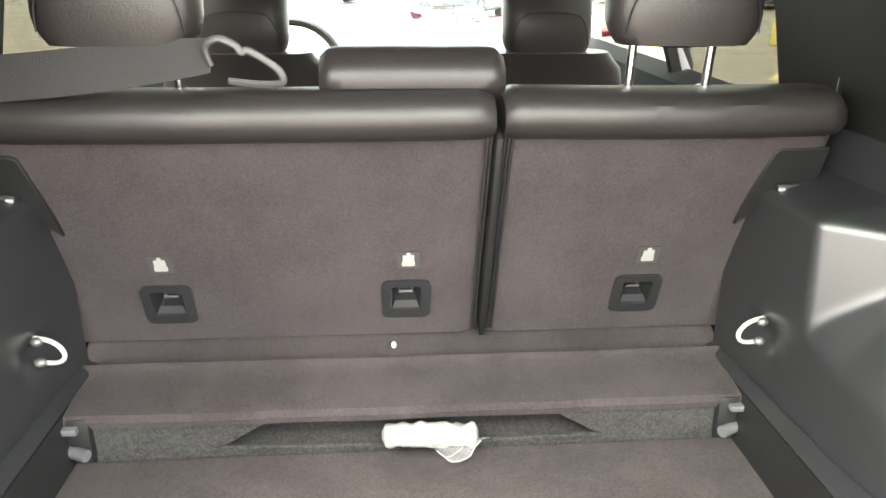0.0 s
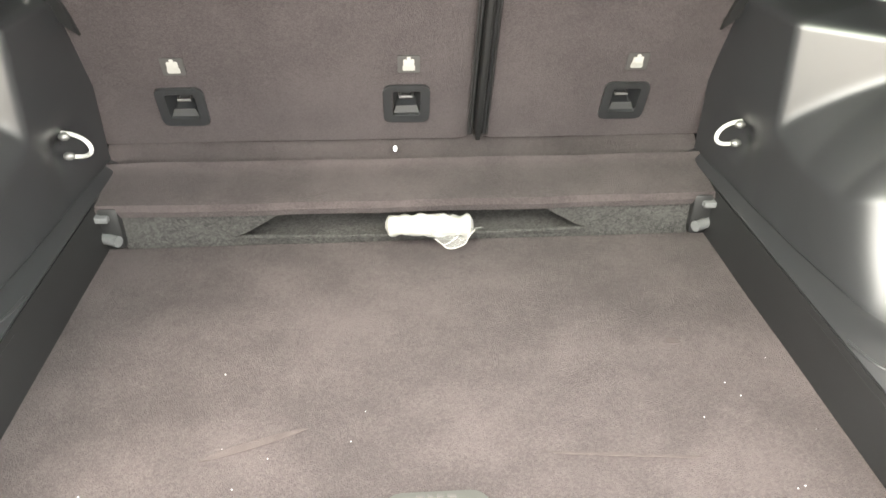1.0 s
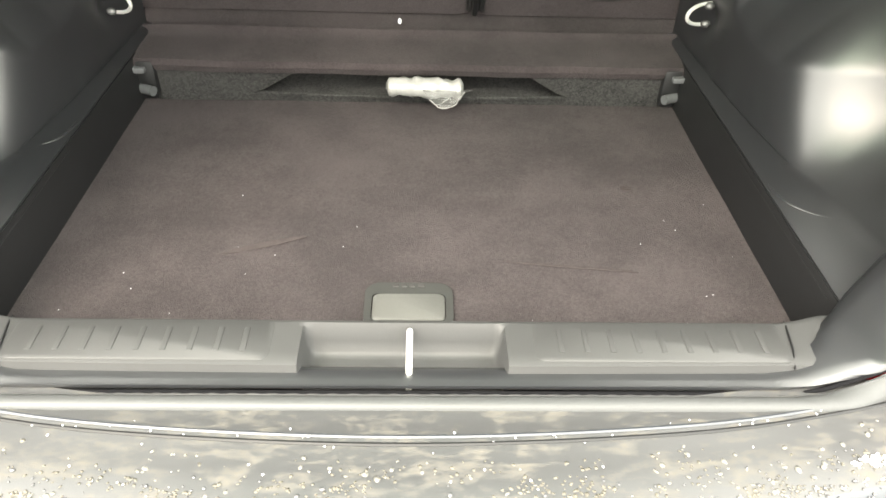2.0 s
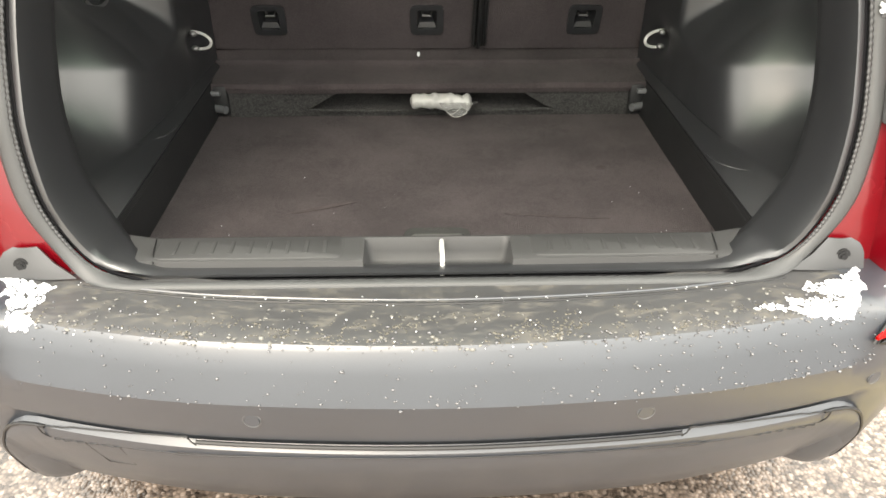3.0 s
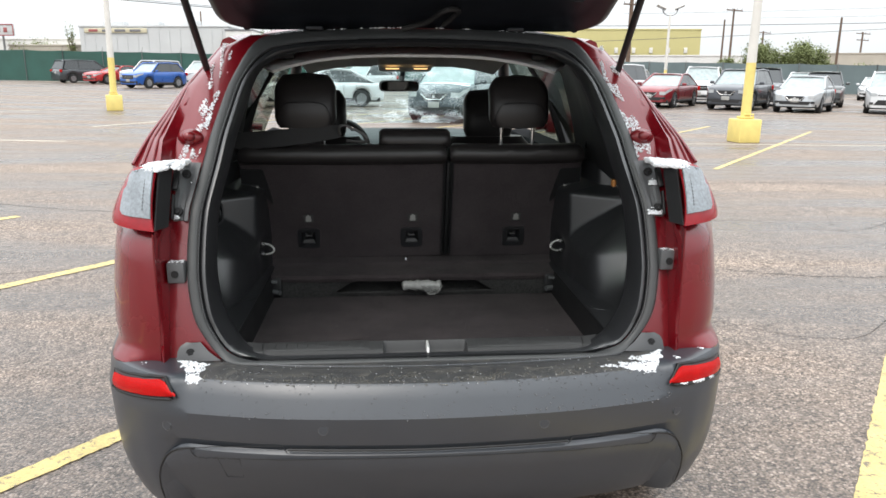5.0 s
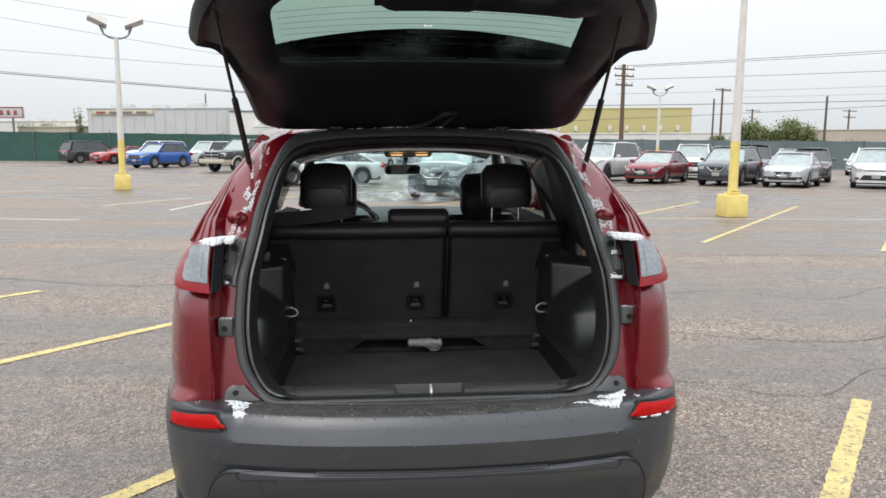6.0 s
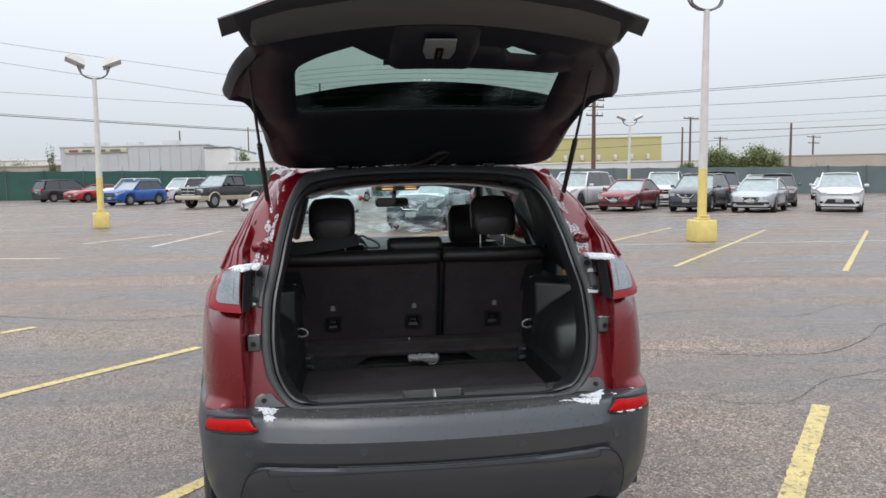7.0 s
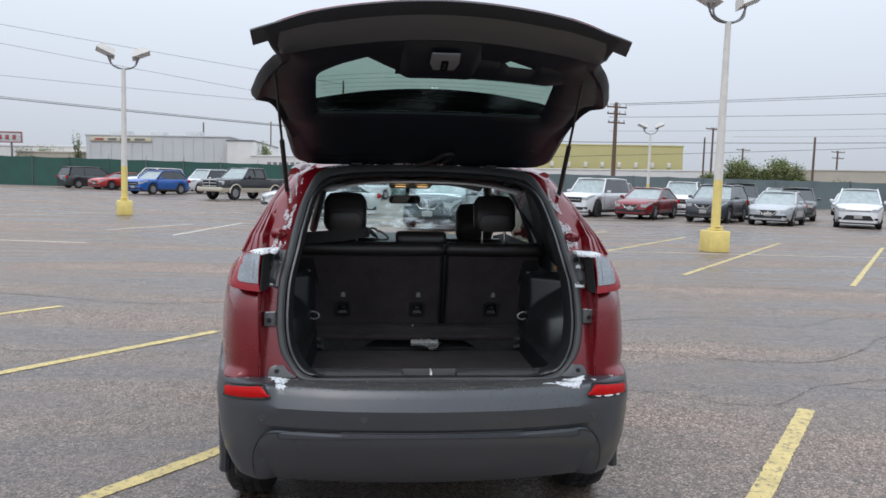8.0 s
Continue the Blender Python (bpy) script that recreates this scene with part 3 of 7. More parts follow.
# -- wheels --
for y in (AXLE_R, AXLE_F):
    for s in (1, -1):
        bm = bmesh.new()
        prof = [(.21, .0), (.27, .004), (.325, .016), (.35, .035), (.355, .06), (.355, .17), (.35, .195), (.325, .214), (.27, .226), (.21, .23)]
        rws = [[Vector((s * (.892 - o), y + r * math.sin(a), AXLE_Z + r * math.cos(a))) for r, o in prof] for a in np.linspace(0, 2 * math.pi, 49)]
        grid(bm, rws)
        for k in range(44):
            a = 2 * math.pi * k / 44
            for o in (.075, .115, .155):
                box(bm, (s * (.892 - o), y + .356 * math.sin(a + o * 3), AXLE_Z + .356 * math.cos(a + o * 3)), (.028, .034, .008), 0, pose(0, 0, 0, -math.degrees(a + o * 3)))
        tyre = part("tyre", bm, RUBBER, suv)
        bm = bmesh.new()
        for k in range(5):
            a = 2 * math.pi * k / 5
            box(bm, (s * .872, y + .11 * math.sin(a), AXLE_Z + .11 * math.cos(a)), (.03, .05, .20), .01, pose(0, 0, 0, -math.degrees(a)))
        cyl(bm, (s * .877, y, AXLE_Z), (s * .71, y, AXLE_Z), .215, .20, 32)
        part("rim", bm, STEEL, tyre)

# -- rear bumper --
BUMP = spline([(-.885, .66, 0), (-.862, .5, 0), (-.828, .33, 0), (-.785, .222, 0), (-.72, .148, 0), (-.62, .086, 0), (-.45, .04, 0), (-.27, .013, 0), (0, 0, 0), (.27, .013, 0), (.45, .04, 0), (.62, .086, 0), (.72, .148, 0), (.785, .222, 0), (.828, .33, 0), (.862, .5, 0), (.885, .66, 0)], 161)
PROF = [(.162, .734), (.150, .7335), (.136, .7335), (.131, .7343), (.122, .7343), (.117, .733), (.085, .734), (.050, .7305), (.038, .7268), (.031, .7205), (.0175, .693), (.0045, .665), (.0, .655), (.003, .628), (.009, .598), (.012, .584), (.018, .578), (.030, .55), (.062, .48), (.090, .43), (.118, .375), (.16, .350)]


CORNER_D = [.170, .125, .085, .055, .035, .024, .017, .014, .011, .008, .006, .003, 0]
CORNER_Z = [.738, .739, .739, .739, .738, .737, .734, .729, .722, .713, .693, .671, .656]


def bump_pt(i, k):
    """Point of the bumper skin: column i, row k (a float)."""
    p = BUMP[i]
    a, b = BUMP[max(i - 1, 0)], BUMP[min(i + 1, len(BUMP) - 1)]
    t = (b - a).normalized()
    n = Vector((-t.y, t.x, 0))
    k0 = min(int(k), len(PROF) - 2)
    f = k - k0
    d = PROF[k0][0] * (1 - f) + PROF[k0 + 1][0] * f
    z = PROF[k0][1] * (1 - f) + PROF[k0 + 1][1] * f
    c = blend(0, 1, (abs(p.x) - .562) / .045)
    if k0 < 12:
        d = d + (ip(k, range(13), CORNER_D) - d) * c
        z = z + (ip(k, range(13), CORNER_Z) - z) * c
    if c > 0 and z < .655:
        low = blend(0, 1, (abs(p.x) - .555) / .13)
        d += (ip(z, [.35, .39, .43, .48, .55, .60, .655], [.064, .040, .026, .014, .006, .003, 0]) - d) * low
    return p + n * d + Vector((0, 0, z))


rows = [[bump_pt(i, k) for k in range(len(PROF))] for i in range(len(BUMP))]
bumper = part("rear_bumper", sheet(rows, .006), BUMPER_GREY, suv, "grey grained plastic rear bumper with raindrops", hard=24)
bumper.data.materials.append(BUMPER_DIRTY)
for f in bumper.data.polygons:
    if f.center.z > .722 and f.normal.z > .8 and abs(f.center.x) < .565 and f.center.y < .20:
        f.material_index = 1
# raised lower fascia
def bump_at(x):
    """Point and outward-in normal of the bumper's plan line at x."""
    j = next((q for q in range(20, len(BUMP) - 21) if BUMP[q + 1].x >= x), len(BUMP) - 22)
    f = max(0, min(1, (x - BUMP[j].x) / (BUMP[j + 1].x - BUMP[j].x)))
    t = (BUMP[j + 1] - BUMP[j - 1]).normalized()
    return BUMP[j].lerp(BUMP[j + 1], f), Vector((-t.y, t.x, 0))


def fascia_top(x):
    return ip(abs(x), [0, .575, .600, .622, .638, .652, .664, .676, .686], [.568, .566, .561, .549, .532, .505, .475, .430, .372])


rows, rim = [], []
for x in list(np.linspace(-.686, -.56, 26)) + list(np.linspace(-.54, .54, 60)) + list(np.linspace(.56, .686, 26)):
    w = blend(0, 1, (.686 - abs(x)) / .05)
    base, n = bump_at(x)
    top = fascia_top(x)
    row = []
    for f, o in ((0, .003), (.04, -.006), (.10, -.007), (.30, .008), (.55, .030), (.85, .062), (1, .090)):
        z = top + (.352 - top) * f
        flush = ip(z, [.35, .39, .43, .48, .55, .578], [.064, .045, .034, .022, .012, .012]) - .004
        row.append(base + n * (flush * (1 - w) + (.018 + o) * w) + Vector((0, 0, z)))
    rows.append(row)
    if abs(x) > .55:
        rim.append(row[1] + Vector((0, -.0005, .002)))
for half in (rim[:len(rim) // 2], rim[len(rim) // 2:]):
    bm = bmesh.new()
    tube(bm, half, .0028, 6)
    part("fascia_gap", bm, TRIM_DARK, bumper)
part("lower_fascia", sheet(rows, .006), BUMPER_GREY, bumper)
def fascia_y(x, z):
    """Rear face of the lower fascia."""
    j = min(range(20, len(BUMP) - 20), key=lambda q: abs(BUMP[q].x - x))
    return BUMP[j].y + ip(z, [.356, .388, .451, .504, .547, .560, .568, .575], [.108, .080, .048, .026, .011, .012, .021, .021])


# the recessed strip along the fascia's top: an upper edge that steps down to the slot, a lower edge that curls up at its ends
for s in (1, -1):
    pts = [Vector((s * x, 0, z)) for x, z in ((.332, .566), (.342, .576), (.352, .581), (.44, .575), (.53, .566), (.566, .560))]
    pts = [Vector((p.x, fascia_y(p.x, .56) - .0015, p.z)) for p in spline(pts, 30)]
    bm = bmesh.new()
    tube(bm, pts, .0011, 6)
    part("fascia_groove", bm, TRIM_DARK, bumper)
for k, r, m in ((4.9, .0022, TRIM_DARK), (3.6, .0020, BUMPER_GREY)):
    bm = bmesh.new()
    tube(bm, [bump_pt(i, k) for i, p in enumerate(BUMP) if abs(p.x) < .535], r, 6)
    part("shelf_groove" if k > 4 else "shelf_ridge", bm, m, bumper)
bm = bmesh.new()
tube(bm, [Vector((p.x, p.y + .0095, .5735)) for p in BUMP if abs(p.x) < .345], .0030, 6)
part("fascia_slot", bm, TRIM_DARK, bumper)
edge = [(-.566, .560), (-.560, .546), (-.548, .536), (-.50, .540), (-.44, .543), (-.30, .549), (-.15, .552), (0, .553), (.15, .552), (.30, .549), (.44, .543), (.50, .540), (.548, .536), (.560, .546), (.566, .560)]
bm = bmesh.new()
tube(bm, [Vector((p.x, fascia_y(p.x, p.z) - .0012, p.z)) for p in spline([(x, 0, z) for x, z in edge], 110)], .0010, 6)
part("fascia_edge", bm, TRIM_DARK, bumper)
tow = [Vector((x, fascia_y(x, z) - .0008, z)) for x, z in ((-.500, .538), (-.447, .541), (-.444, .481), (-.485, .480))]
bm = bmesh.new()
tube(bm, tow, .0010, 5, True)
part("tow_cover_gap", bm, TRIM_DARK, bumper)
# parking sensors
for x in (-.615, -.257, .272, .622):
    i = min(range(len(BUMP)), key=lambda j: abs(BUMP[j].x - x))
    p = bump_pt(i, 13.05 if abs(x) < .4 else 13.45)
    n = (bump_pt(i + 1, 13) - bump_pt(i - 1, 13)).normalized().cross(Vector((0, 0, 1)))
    bm = bmesh.new()
    cyl(bm, p - n * .001, p + n * .0012, .0105, .0100, 24)
    sens = part("parking_sensor", bm, BUMPER_GREY, bumper)
    bm = bmesh.new()
    tube(bm, [p + n * .0005 + (Vector((0, 0, 1)) * math.sin(a) + n.cross(Vector((0, 0, 1))) * math.cos(a)) * .0118 for a in np.linspace(0, 2 * math.pi, 24, False)], .0008, 6, True)
    part("sensor_ring", bm, PRIMER, sens)
# reflectors and the corner horns that frame them
for s in (1, -1):
    def corner(x, z, out):
        i = min(range(len(BUMP)), key=lambda j: abs(s * BUMP[j].x - x) + (10 if BUMP[j].y > .6 else 0))
        a, b = BUMP[max(i - 1, 0)], BUMP[min(i + 1, len(BUMP) - 1)]
        t = (b - a).normalized()
        return Vector((BUMP[i].x, BUMP[i].y, z)) + Vector((t.y, -t.x, 0)) * out
    def tuck(z):
        return .004 - ip(z, CORNER_Z[:3:-1], CORNER_D[:3:-1])
    rws = []
    for x in np.linspace(.598, .772, 16):
        z_lo, z_hi = ip(x, [.598, .772], [.692, .671]), ip(x, [.598, .626, .772], [.698, .729, .706])
        rws.append([corner(x, z_lo + (z_hi - z_lo) * f, tuck(z_lo + (z_hi - z_lo) * f) + .004 * math.sin(math.pi * f)) for f in np.linspace(0, 1, 6)])
    part("reflector", sheet(rws, .004), LENS_RED, bumper, "red rear reflector")
    bm = bmesh.new()
    loop = [corner(x, ip(x, [.59, .782], [.687, .665]), tuck(.684)) for x in np.linspace(.588, .780, 14)] + [corner(x, ip(x, [.62, .782], [.735, .712]), tuck(.728) - .002) for x in np.linspace(.780, .622, 12)]
    tube(bm, loop, .0042, 8, True)
    part("reflector_bezel", bm, TRIM_DARK, bumper)
    # pad with a screw beside the sill
    rws = []
    for f in np.linspace(0, 1, 7):
        z = .738 + .044 * f
        x0, x1 = ip(f, [0, .5, 1], [.505, .535, .555]), ip(f, [0, .6, .85, 1], [.612, .609, .601, .588])
        rws.append([Vector((s * (x0 + (x1 - x0) * u), rear_y(z) - .010 - .006 * (1 - f) - .003 * math.sin(math.pi * u), z)) for u in np.linspace(0, 1, 8)])
    pad = part("corner_pad", sheet(rws, .005), TRIM, bumper)
    bm = bmesh.new()
    for r, o in ((.012, .003), (.008, .0045), (.004, .006)):
        cyl(bm, (s * .578, .193, .757), (s * .578, .189 - o, .758), r, r * .9, 18)
    part("screw_cap", bm, TRIM_DARK, pad)

# -- rubber seal, inner trim ring --
def ring_loop(ins, dy, yb, zb, n=128):
    """A loop of the opening's rim; along the sill it settles to the depth yb and height zb."""
    lp = seal_loop(ins, dy, n)
    for p, q in zip(lp, seal_loop(0, 0, n)):
        p.y -= .6 * max(0, dy) * blend(0, 1, (q.z - 1.38) / .12)
        w = blend(1, 0, (q.z - .735) / .07) * blend(1, 0, (abs(q.x) - .42) / .14)
        p.z += w * (zb - p.z)
        p.y += w * (yb - p.y)
    return lp + [lp[0]]


band = [ring_loop(*q) for q in ((-.012, .008, .156, .724), (-.010, -.006, .158, .735), (-.004, -.010, .163, .739), (.006, -.010, .170, .739), (.013, -.008, .174, .737), (.017, -.003, .176, .735))]
part("seal_band", sheet(band, .004), SEAL_GREY, suv, "grey rubber seal band of the boot opening", hard=60)
beads = ring_loop(.0175, -.0075, .1785, .7325, 1320)[:-1]
bm = bmesh.new()
tube(bm, beads, [(.0033 if k % 4 < 2 else .0020) * blend(.45, 1, (p.z - .75) / .05) for k, p in enumerate(beads)], 6, True)
part("seal_bead", bm, SEAL_BEAD, suv, "black toothed seal edge")
bm = bmesh.new()
tube(bm, ring_loop(.0235, -.003, .1835, .730, 150)[:-1], .0026, 8, True)
part("seal_lip", bm, MATT_BLACK, suv, "black rubber seal lip")
ring = [ring_loop(*q) for q in ((.026, .001, .185, .735), (.0285, -.003, .188, .735), (.032, -.003, .192, .736), (.035, .010, .198, .736), (.037, .040, .204, .735), (.039, .075, .210, .733), (.039, .092, .214, .72), (.030, .105, .212, .71), (-.02, .13, .215, .70))]
part("opening_trim", sheet(ring, .004), TRIM, suv, "charcoal trim ring of the boot opening", hard=60)

# -- scuff panel of the sill with the latch cup --
rows = []
for x in np.linspace(-.515, .515, 173):
    a = abs(x)
    cup = blend(1, 0, (a - .100) / .008)
    e = blend(0, 1, (a - .40) / .10)
    y_out, y_in = .200 + .024 * a * a, .272 + .02 * e
    top = .750 - .012 * blend(0, 1, (a - .46) / .05)
    row = []
    for f, dz in ((0, -.014), (.05, -.002), (.14, 0), (.30, 0), (.45, .0), (.60, 0), (.68, 0), (.74, 0), (.80, 0), (.86, 0), (.90, 0), (.95, -.001), (1.0, -.005), (1.03, -.03), (1.05, -.085)):
        z = top + dz
        if f < .94:
            z -= cup * (.036 * blend(0, 1, (.92 - f) / .22) - (.010 if f == 0 else 0))
        row.append(Vector((x, y_out + (y_in - y_out) * f, z)))
    rows.append(row)
scuff = part("sill_panel", sheet(rows, .004), SILL, suv, "charcoal sill panel with a latch cup", hard=50)
for s in (1, -1):
    bm = bmesh.new()
    slab(bm, rrect(.27, .058, .010), .0022, pose(s * .272, .238, .7488), .02)
    plate = part("scuff_plate", bm, SILL, scuff)
    for k in range(9):
        bm = bmesh.new()
        box(bm, (s * (.165 + .027 * k), .238, .7512), (.006, .034, .0012), .0005)
        part("rib", bm, SILL, plate)
bm = bmesh.new()
tube(bm, spline([(.006, .258, .722), (.006, .256, .744), (.006, .248, .751), (.006, .222, .752), (.006, .208, .750), (.006, .202, .742), (.006, .201, .715)], 24), .0034, 8)
part("striker", bm, BRIGHT_STEEL, scuff, "bright steel latch striker")
for s in (1, -1):
    bm = bmesh.new()
    tube(bm, [(s * .405, .203, .746), (s * .41, .225, .7515), (s * .415, .255, .7515), (s * .42, .275, .747)], .0012, 5)
    part("sill_joint", bm, TRIM_DARK, scuff)

# -- cargo floor --
rows = []
for y in np.linspace(.29, .935, 24):
    rows.append([Vector((x, y, .668 + .0015 * noise.noise((x * 6, y * 6, 0)))) for x in np.linspace(-.488, .488, 34)])
floor_board = part("cargo_floor", sheet(rows, .018), CARPET, suv, "dark carpeted cargo floor, dusty")
bm = bmesh.new()
hm = pose(.003, .378, .669)
outer, inner = rrect(.112, .084, .020, 7), rrect(.094, .050, .008, 7)
inner = [(x, y - .004) for x, y in inner]
ring_slab(bm, outer, inner, .004, hm, .003)
handle = part("floor_handle", bm, HANDLE_GREY, floor_board, "pale grey floor handle")
bm = bmesh.new()
slab(bm, [(x * .97, y * .97) for x, y in inner], .0042, hm @ pose(0, 0, .0005), .05)
part("handle_flap", bm, material("light_grey_flap", (.088, .089, .085), .5, var=.06, bump=.1), handle)
for k, (dx, w) in enumerate(((-.017, .008), (-.006, .006), (.004, .007), (.016, .009))):
    bm = bmesh.new()
    box(bm, (.003 + dx, .413, .6738), (w, .005, .0012), .0004)
    part("print_bar", bm, LABEL_GREY, handle)

# -- shelf flap and the felt recess below it --
rows = []
for x in np.linspace(-.50, .50, 30):
    row = []
    for y, z in ((.937, .722), (.932, .734), (.936, .744), (.96, .7465), (1.02, .748), (1.046, .7500), (1.054, .755), (1.058, .759), (1.062, .757), (1.066, .747), (1.080, .746), (1.100, .750), (1.115, .757), (1.14, .764)):
        row.append(Vector((x * ip(y, [.97, 1.05, 1.14], [.985, 1.03, 1.05]), y, z + .002 * noise.noise((x * 9, y * 20, 1)) - .001 * math.cos(x * 5))))
    rows.append(row)
part("shelf_flap", sheet(rows, .006), CARPET, suv, "dark carpet flap behind the seats")
wall = pose(0, .950, 0, 90)
bm = bmesh.new()
slab(bm, [(-.46, .66), (-.46, .736), (-.185, .736), (-.20, .728), (-.268, .688), (-.29, .680), (0, .676), (.29, .680), (.268, .688), (.20, .728), (.185, .736), (.46, .736), (.46, .66)], .008, wall)
felt = part("felt_panel", bm, CARPET_GREY, suv, "grey felt panel under the flap")
bm = bmesh.new()
grid(bm, [[Vector((x, y, z)) for x in np.linspace(-.32, .32, 12)] for y, z in ((.950, .672), (1.02, .672), (1.06, .69), (1.06, .738))])
part("felt_recess", bm, CARPET_GREY, felt)
bm = bmesh.new()
tube(bm, [(x, .9405, .6805 - .004 * (1 - (x / .28) ** 2)) for x in np.linspace(-.28, .28, 20)], .0042, 8)
part("felt_lip", bm, CARPET_GREY, felt)

for s in (1, -1):
    bm = bmesh.new()
    box(bm, (s * .487, .931, .7275), (.030, .022, .010), .002)
    box(bm, (s * .488, .944, .72), (.012, .016, .024), .003)
    part("flap_bracket", bm, PRIMER, suv, "grey bracket of the flap")
    bm = bmesh.new()
    box(bm, (s * .475, .955, .705), (.035, .05, .075), .008)
    part("bracket_block", bm, TRIM_DARK, suv)
    bm = bmesh.new()
    cyl(bm, (s * .497, .935, .690), (s * .462, .918, .691), .0090, .0090, 16)
    cyl(bm, (s * .497, .935, .690), (s * .51, .942, .690), .006, .006, 12)
    part("side_peg", bm, PRIMER, suv)


# -- side trims of the boot --
wall_curve = spline([(.10, .716, 0), (.40, .714, 0), (.50, .708, 0), (.545, .694, 0), (.58, .664, 0), (.605, .624, 0), (.632, .584, 0), (.665, .556, 0), (.71, .541, 0), (.76, .534, 0), (.81, .529, 0), (.86, .5245, 0), (.95, .519, 0), (1.08, .512, 0)], 90)
WALL_Y, WALL_X = [p.x for p in wall_curve], [p.y for p in wall_curve]


def soft_min(a, b, r=.012):
    h = max(r - abs(a - b), 0) / r
    return min(a, b) - h * h * r * .25


def side_x(y, z):
    """Half width inside the boot: a low wall, a ledge, the domed wheel housing and the slanted facet over it."""
    low = ip(z, [.66, .745], [.489, .497])
    if z <= .745:
        return low
    wall = ip(y - .5 * (z - .86), WALL_Y, WALL_X)
    wall += (ip(y, WALL_Y, WALL_X) - wall) * blend(0, 1, (y - .76) / .08)
    foot = ip(y, [.20, .30, .42, .51, .60, .67, .74, .86], [.600, .588, .574, .560, .546, .539, .533, .522])
    foot = min(max(foot, low), wall)
    up = max(0.0, 1 - (z - .752) / .13)
    base = foot + (wall - foot) * (1 - up ** 2.2)
    base = blend(low, base, (z - .745) / .010)
    z_top = ip(y, [.30, .40, .50, .60, .70, .78, .86, 1.0], [.985, .965, .940, .905, .868, .872, .893, .90])
    rise = max(0.0, z - z_top + .016)
    dome = base + .86 * (rise * rise / (rise + .030))
    facet = .525 - 1.24 * (y - .8585) + .129 * (z - .891)
    outer = ip(y, [.20, .35, .5, .65, .8], [.640, .690, .715, .705, .70])
    x = max(base, soft_min(soft_min(dome, max(facet, base)), max(outer, base)))
    x += .10 * blend(0, 1, (z - 1.030) / .035)
    x += .020 * math.exp(-((y - .955) / .045) ** 2 - ((z - .836) / .032) ** 2)
    return min(x, ip(y, [.25, .35, .5, .8], [.61, .675, .735, .78]))


for s in (1, -1):
    rows = []
    for z in list(np.linspace(.745, .775, 10)) + list(np.linspace(.780, 1.13, 96)):
        y0 = rear_y(z) + .080 if z > .76 else .285
        rows.append([Vector((s * side_x(y, z), y, z)) for y in np.linspace(y0, 1.08, 130)])
    part("boot_side_trim", sheet(rows, .005), TRIM, suv, "charcoal plastic boot side trim", hard=70)
    # lower rows of the same trim in the darker tone, shade put into colour
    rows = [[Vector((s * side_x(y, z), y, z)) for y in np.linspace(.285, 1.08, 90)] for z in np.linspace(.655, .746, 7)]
    part("shaded_low_trim", sheet(rows, .004), TRIM_DARK, suv, "low wall of the boot side trim, darkened for its shade", hard=70)
    rows = []
    for z in np.linspace(1.12, 1.50, 14):
        y0 = rear_y(z) + .092
        xs0 = ip(z, [1.12, 1.3, 1.42, 1.5], [.556, .521, .489, .446])
        xs1 = ip(z, [1.12, 1.3, 1.42, 1.5], [.64, .60, .565, .52])
        rows.append([Vector((s * (xs0 + (xs1 - xs0) * math.sin(math.pi / 2 * f)), y0 + (1.22 - y0) * f, z)) for f in np.linspace(0, 1, 16)])
    part("upper_pillar_trim", sheet(rows, .006), TRIM_DARK, suv)
    # bead where the wheel housing meets the ledge, added to catch the crease's highlight
    foot = [(.499, .545), (.508, .502), (.527, .476), (.552, .458)] if s > 0 else [(.499, .690), (.506, .642), (.527, .614), (.553, .594)]
    bm = bmesh.new()
    tube(bm, spline([(s * x, y, .7515 + .0035 * i / 3) for i, (x, y) in enumerate(foot)], 20), .0022, 8)
    part("trim_bead", bm, TRIM, suv)
    # lid in the low wall
    bm = bmesh.new()
    tube(bm, [(s * .494, .60, .668), (s * .4935, .63, .738)], .0012, 5)
    tube(bm, [(s * .4935, .63, .738), (s * .4935, .32, .738)], .0012, 5)
    part("side_lid_gap", bm, TRIM_DARK, suv)
    # D-ring
    ry, rz = .966, .836
    bm = bmesh.new()
    cx = s * .529
    arc = [Vector((cx - s * (.006 + .043 * math.sin(a) ** .8), ry - .016 * math.sin(a), rz + .019 * math.cos(a))) for a in np.linspace(0, math.pi, 14)]
    tube(bm, [(cx + s * .006, ry + .004, rz + .019)] + arc + [(cx + s * .006, ry + .004, rz - .019)], .0034, 8)
    dr = part("lashing_ring", bm, BRIGHT_STEEL, suv, "chromed lashing ring")
    bm = bmesh.new()
    for zz in (.016, -.016):
        ball(bm, (cx - s * .010, ry - .007, rz + zz), .0075, (1.2, 1, .9), 2)
    part("ring_stud", bm, STEEL, dr)
    bm = bmesh.new()
    box(bm, (cx + s * .010, ry + .008, rz), (.016, .022, .05), .005)
    part("ring_mount", bm, TRIM_DARK, dr)
    # bump stop bracket on the flange
    bm = bmesh.new()
    bx, bz = s * .611 + (.014 if s > 0 else 0), .949 + (.015 if s > 0 else 0)
    box(bm, (bx, .246, bz), (.042, .034, .052), .004)
    stop = part("stop_bracket", bm, PRIMER, suv, "bare grey stop bracket")
    bm = bmesh.new()
    cyl(bm, (bx + s * .002, .231, bz - .003), (bx + s * .002, .2265, bz - .003), .0105, .0085, 18)
    cyl(bm, (bx + s * .002, .229, bz - .003), (bx + s * .002, .2245, bz - .003), .006, .005, 14)
    part("bolt_hole", bm, TRIM_DARK, stop)

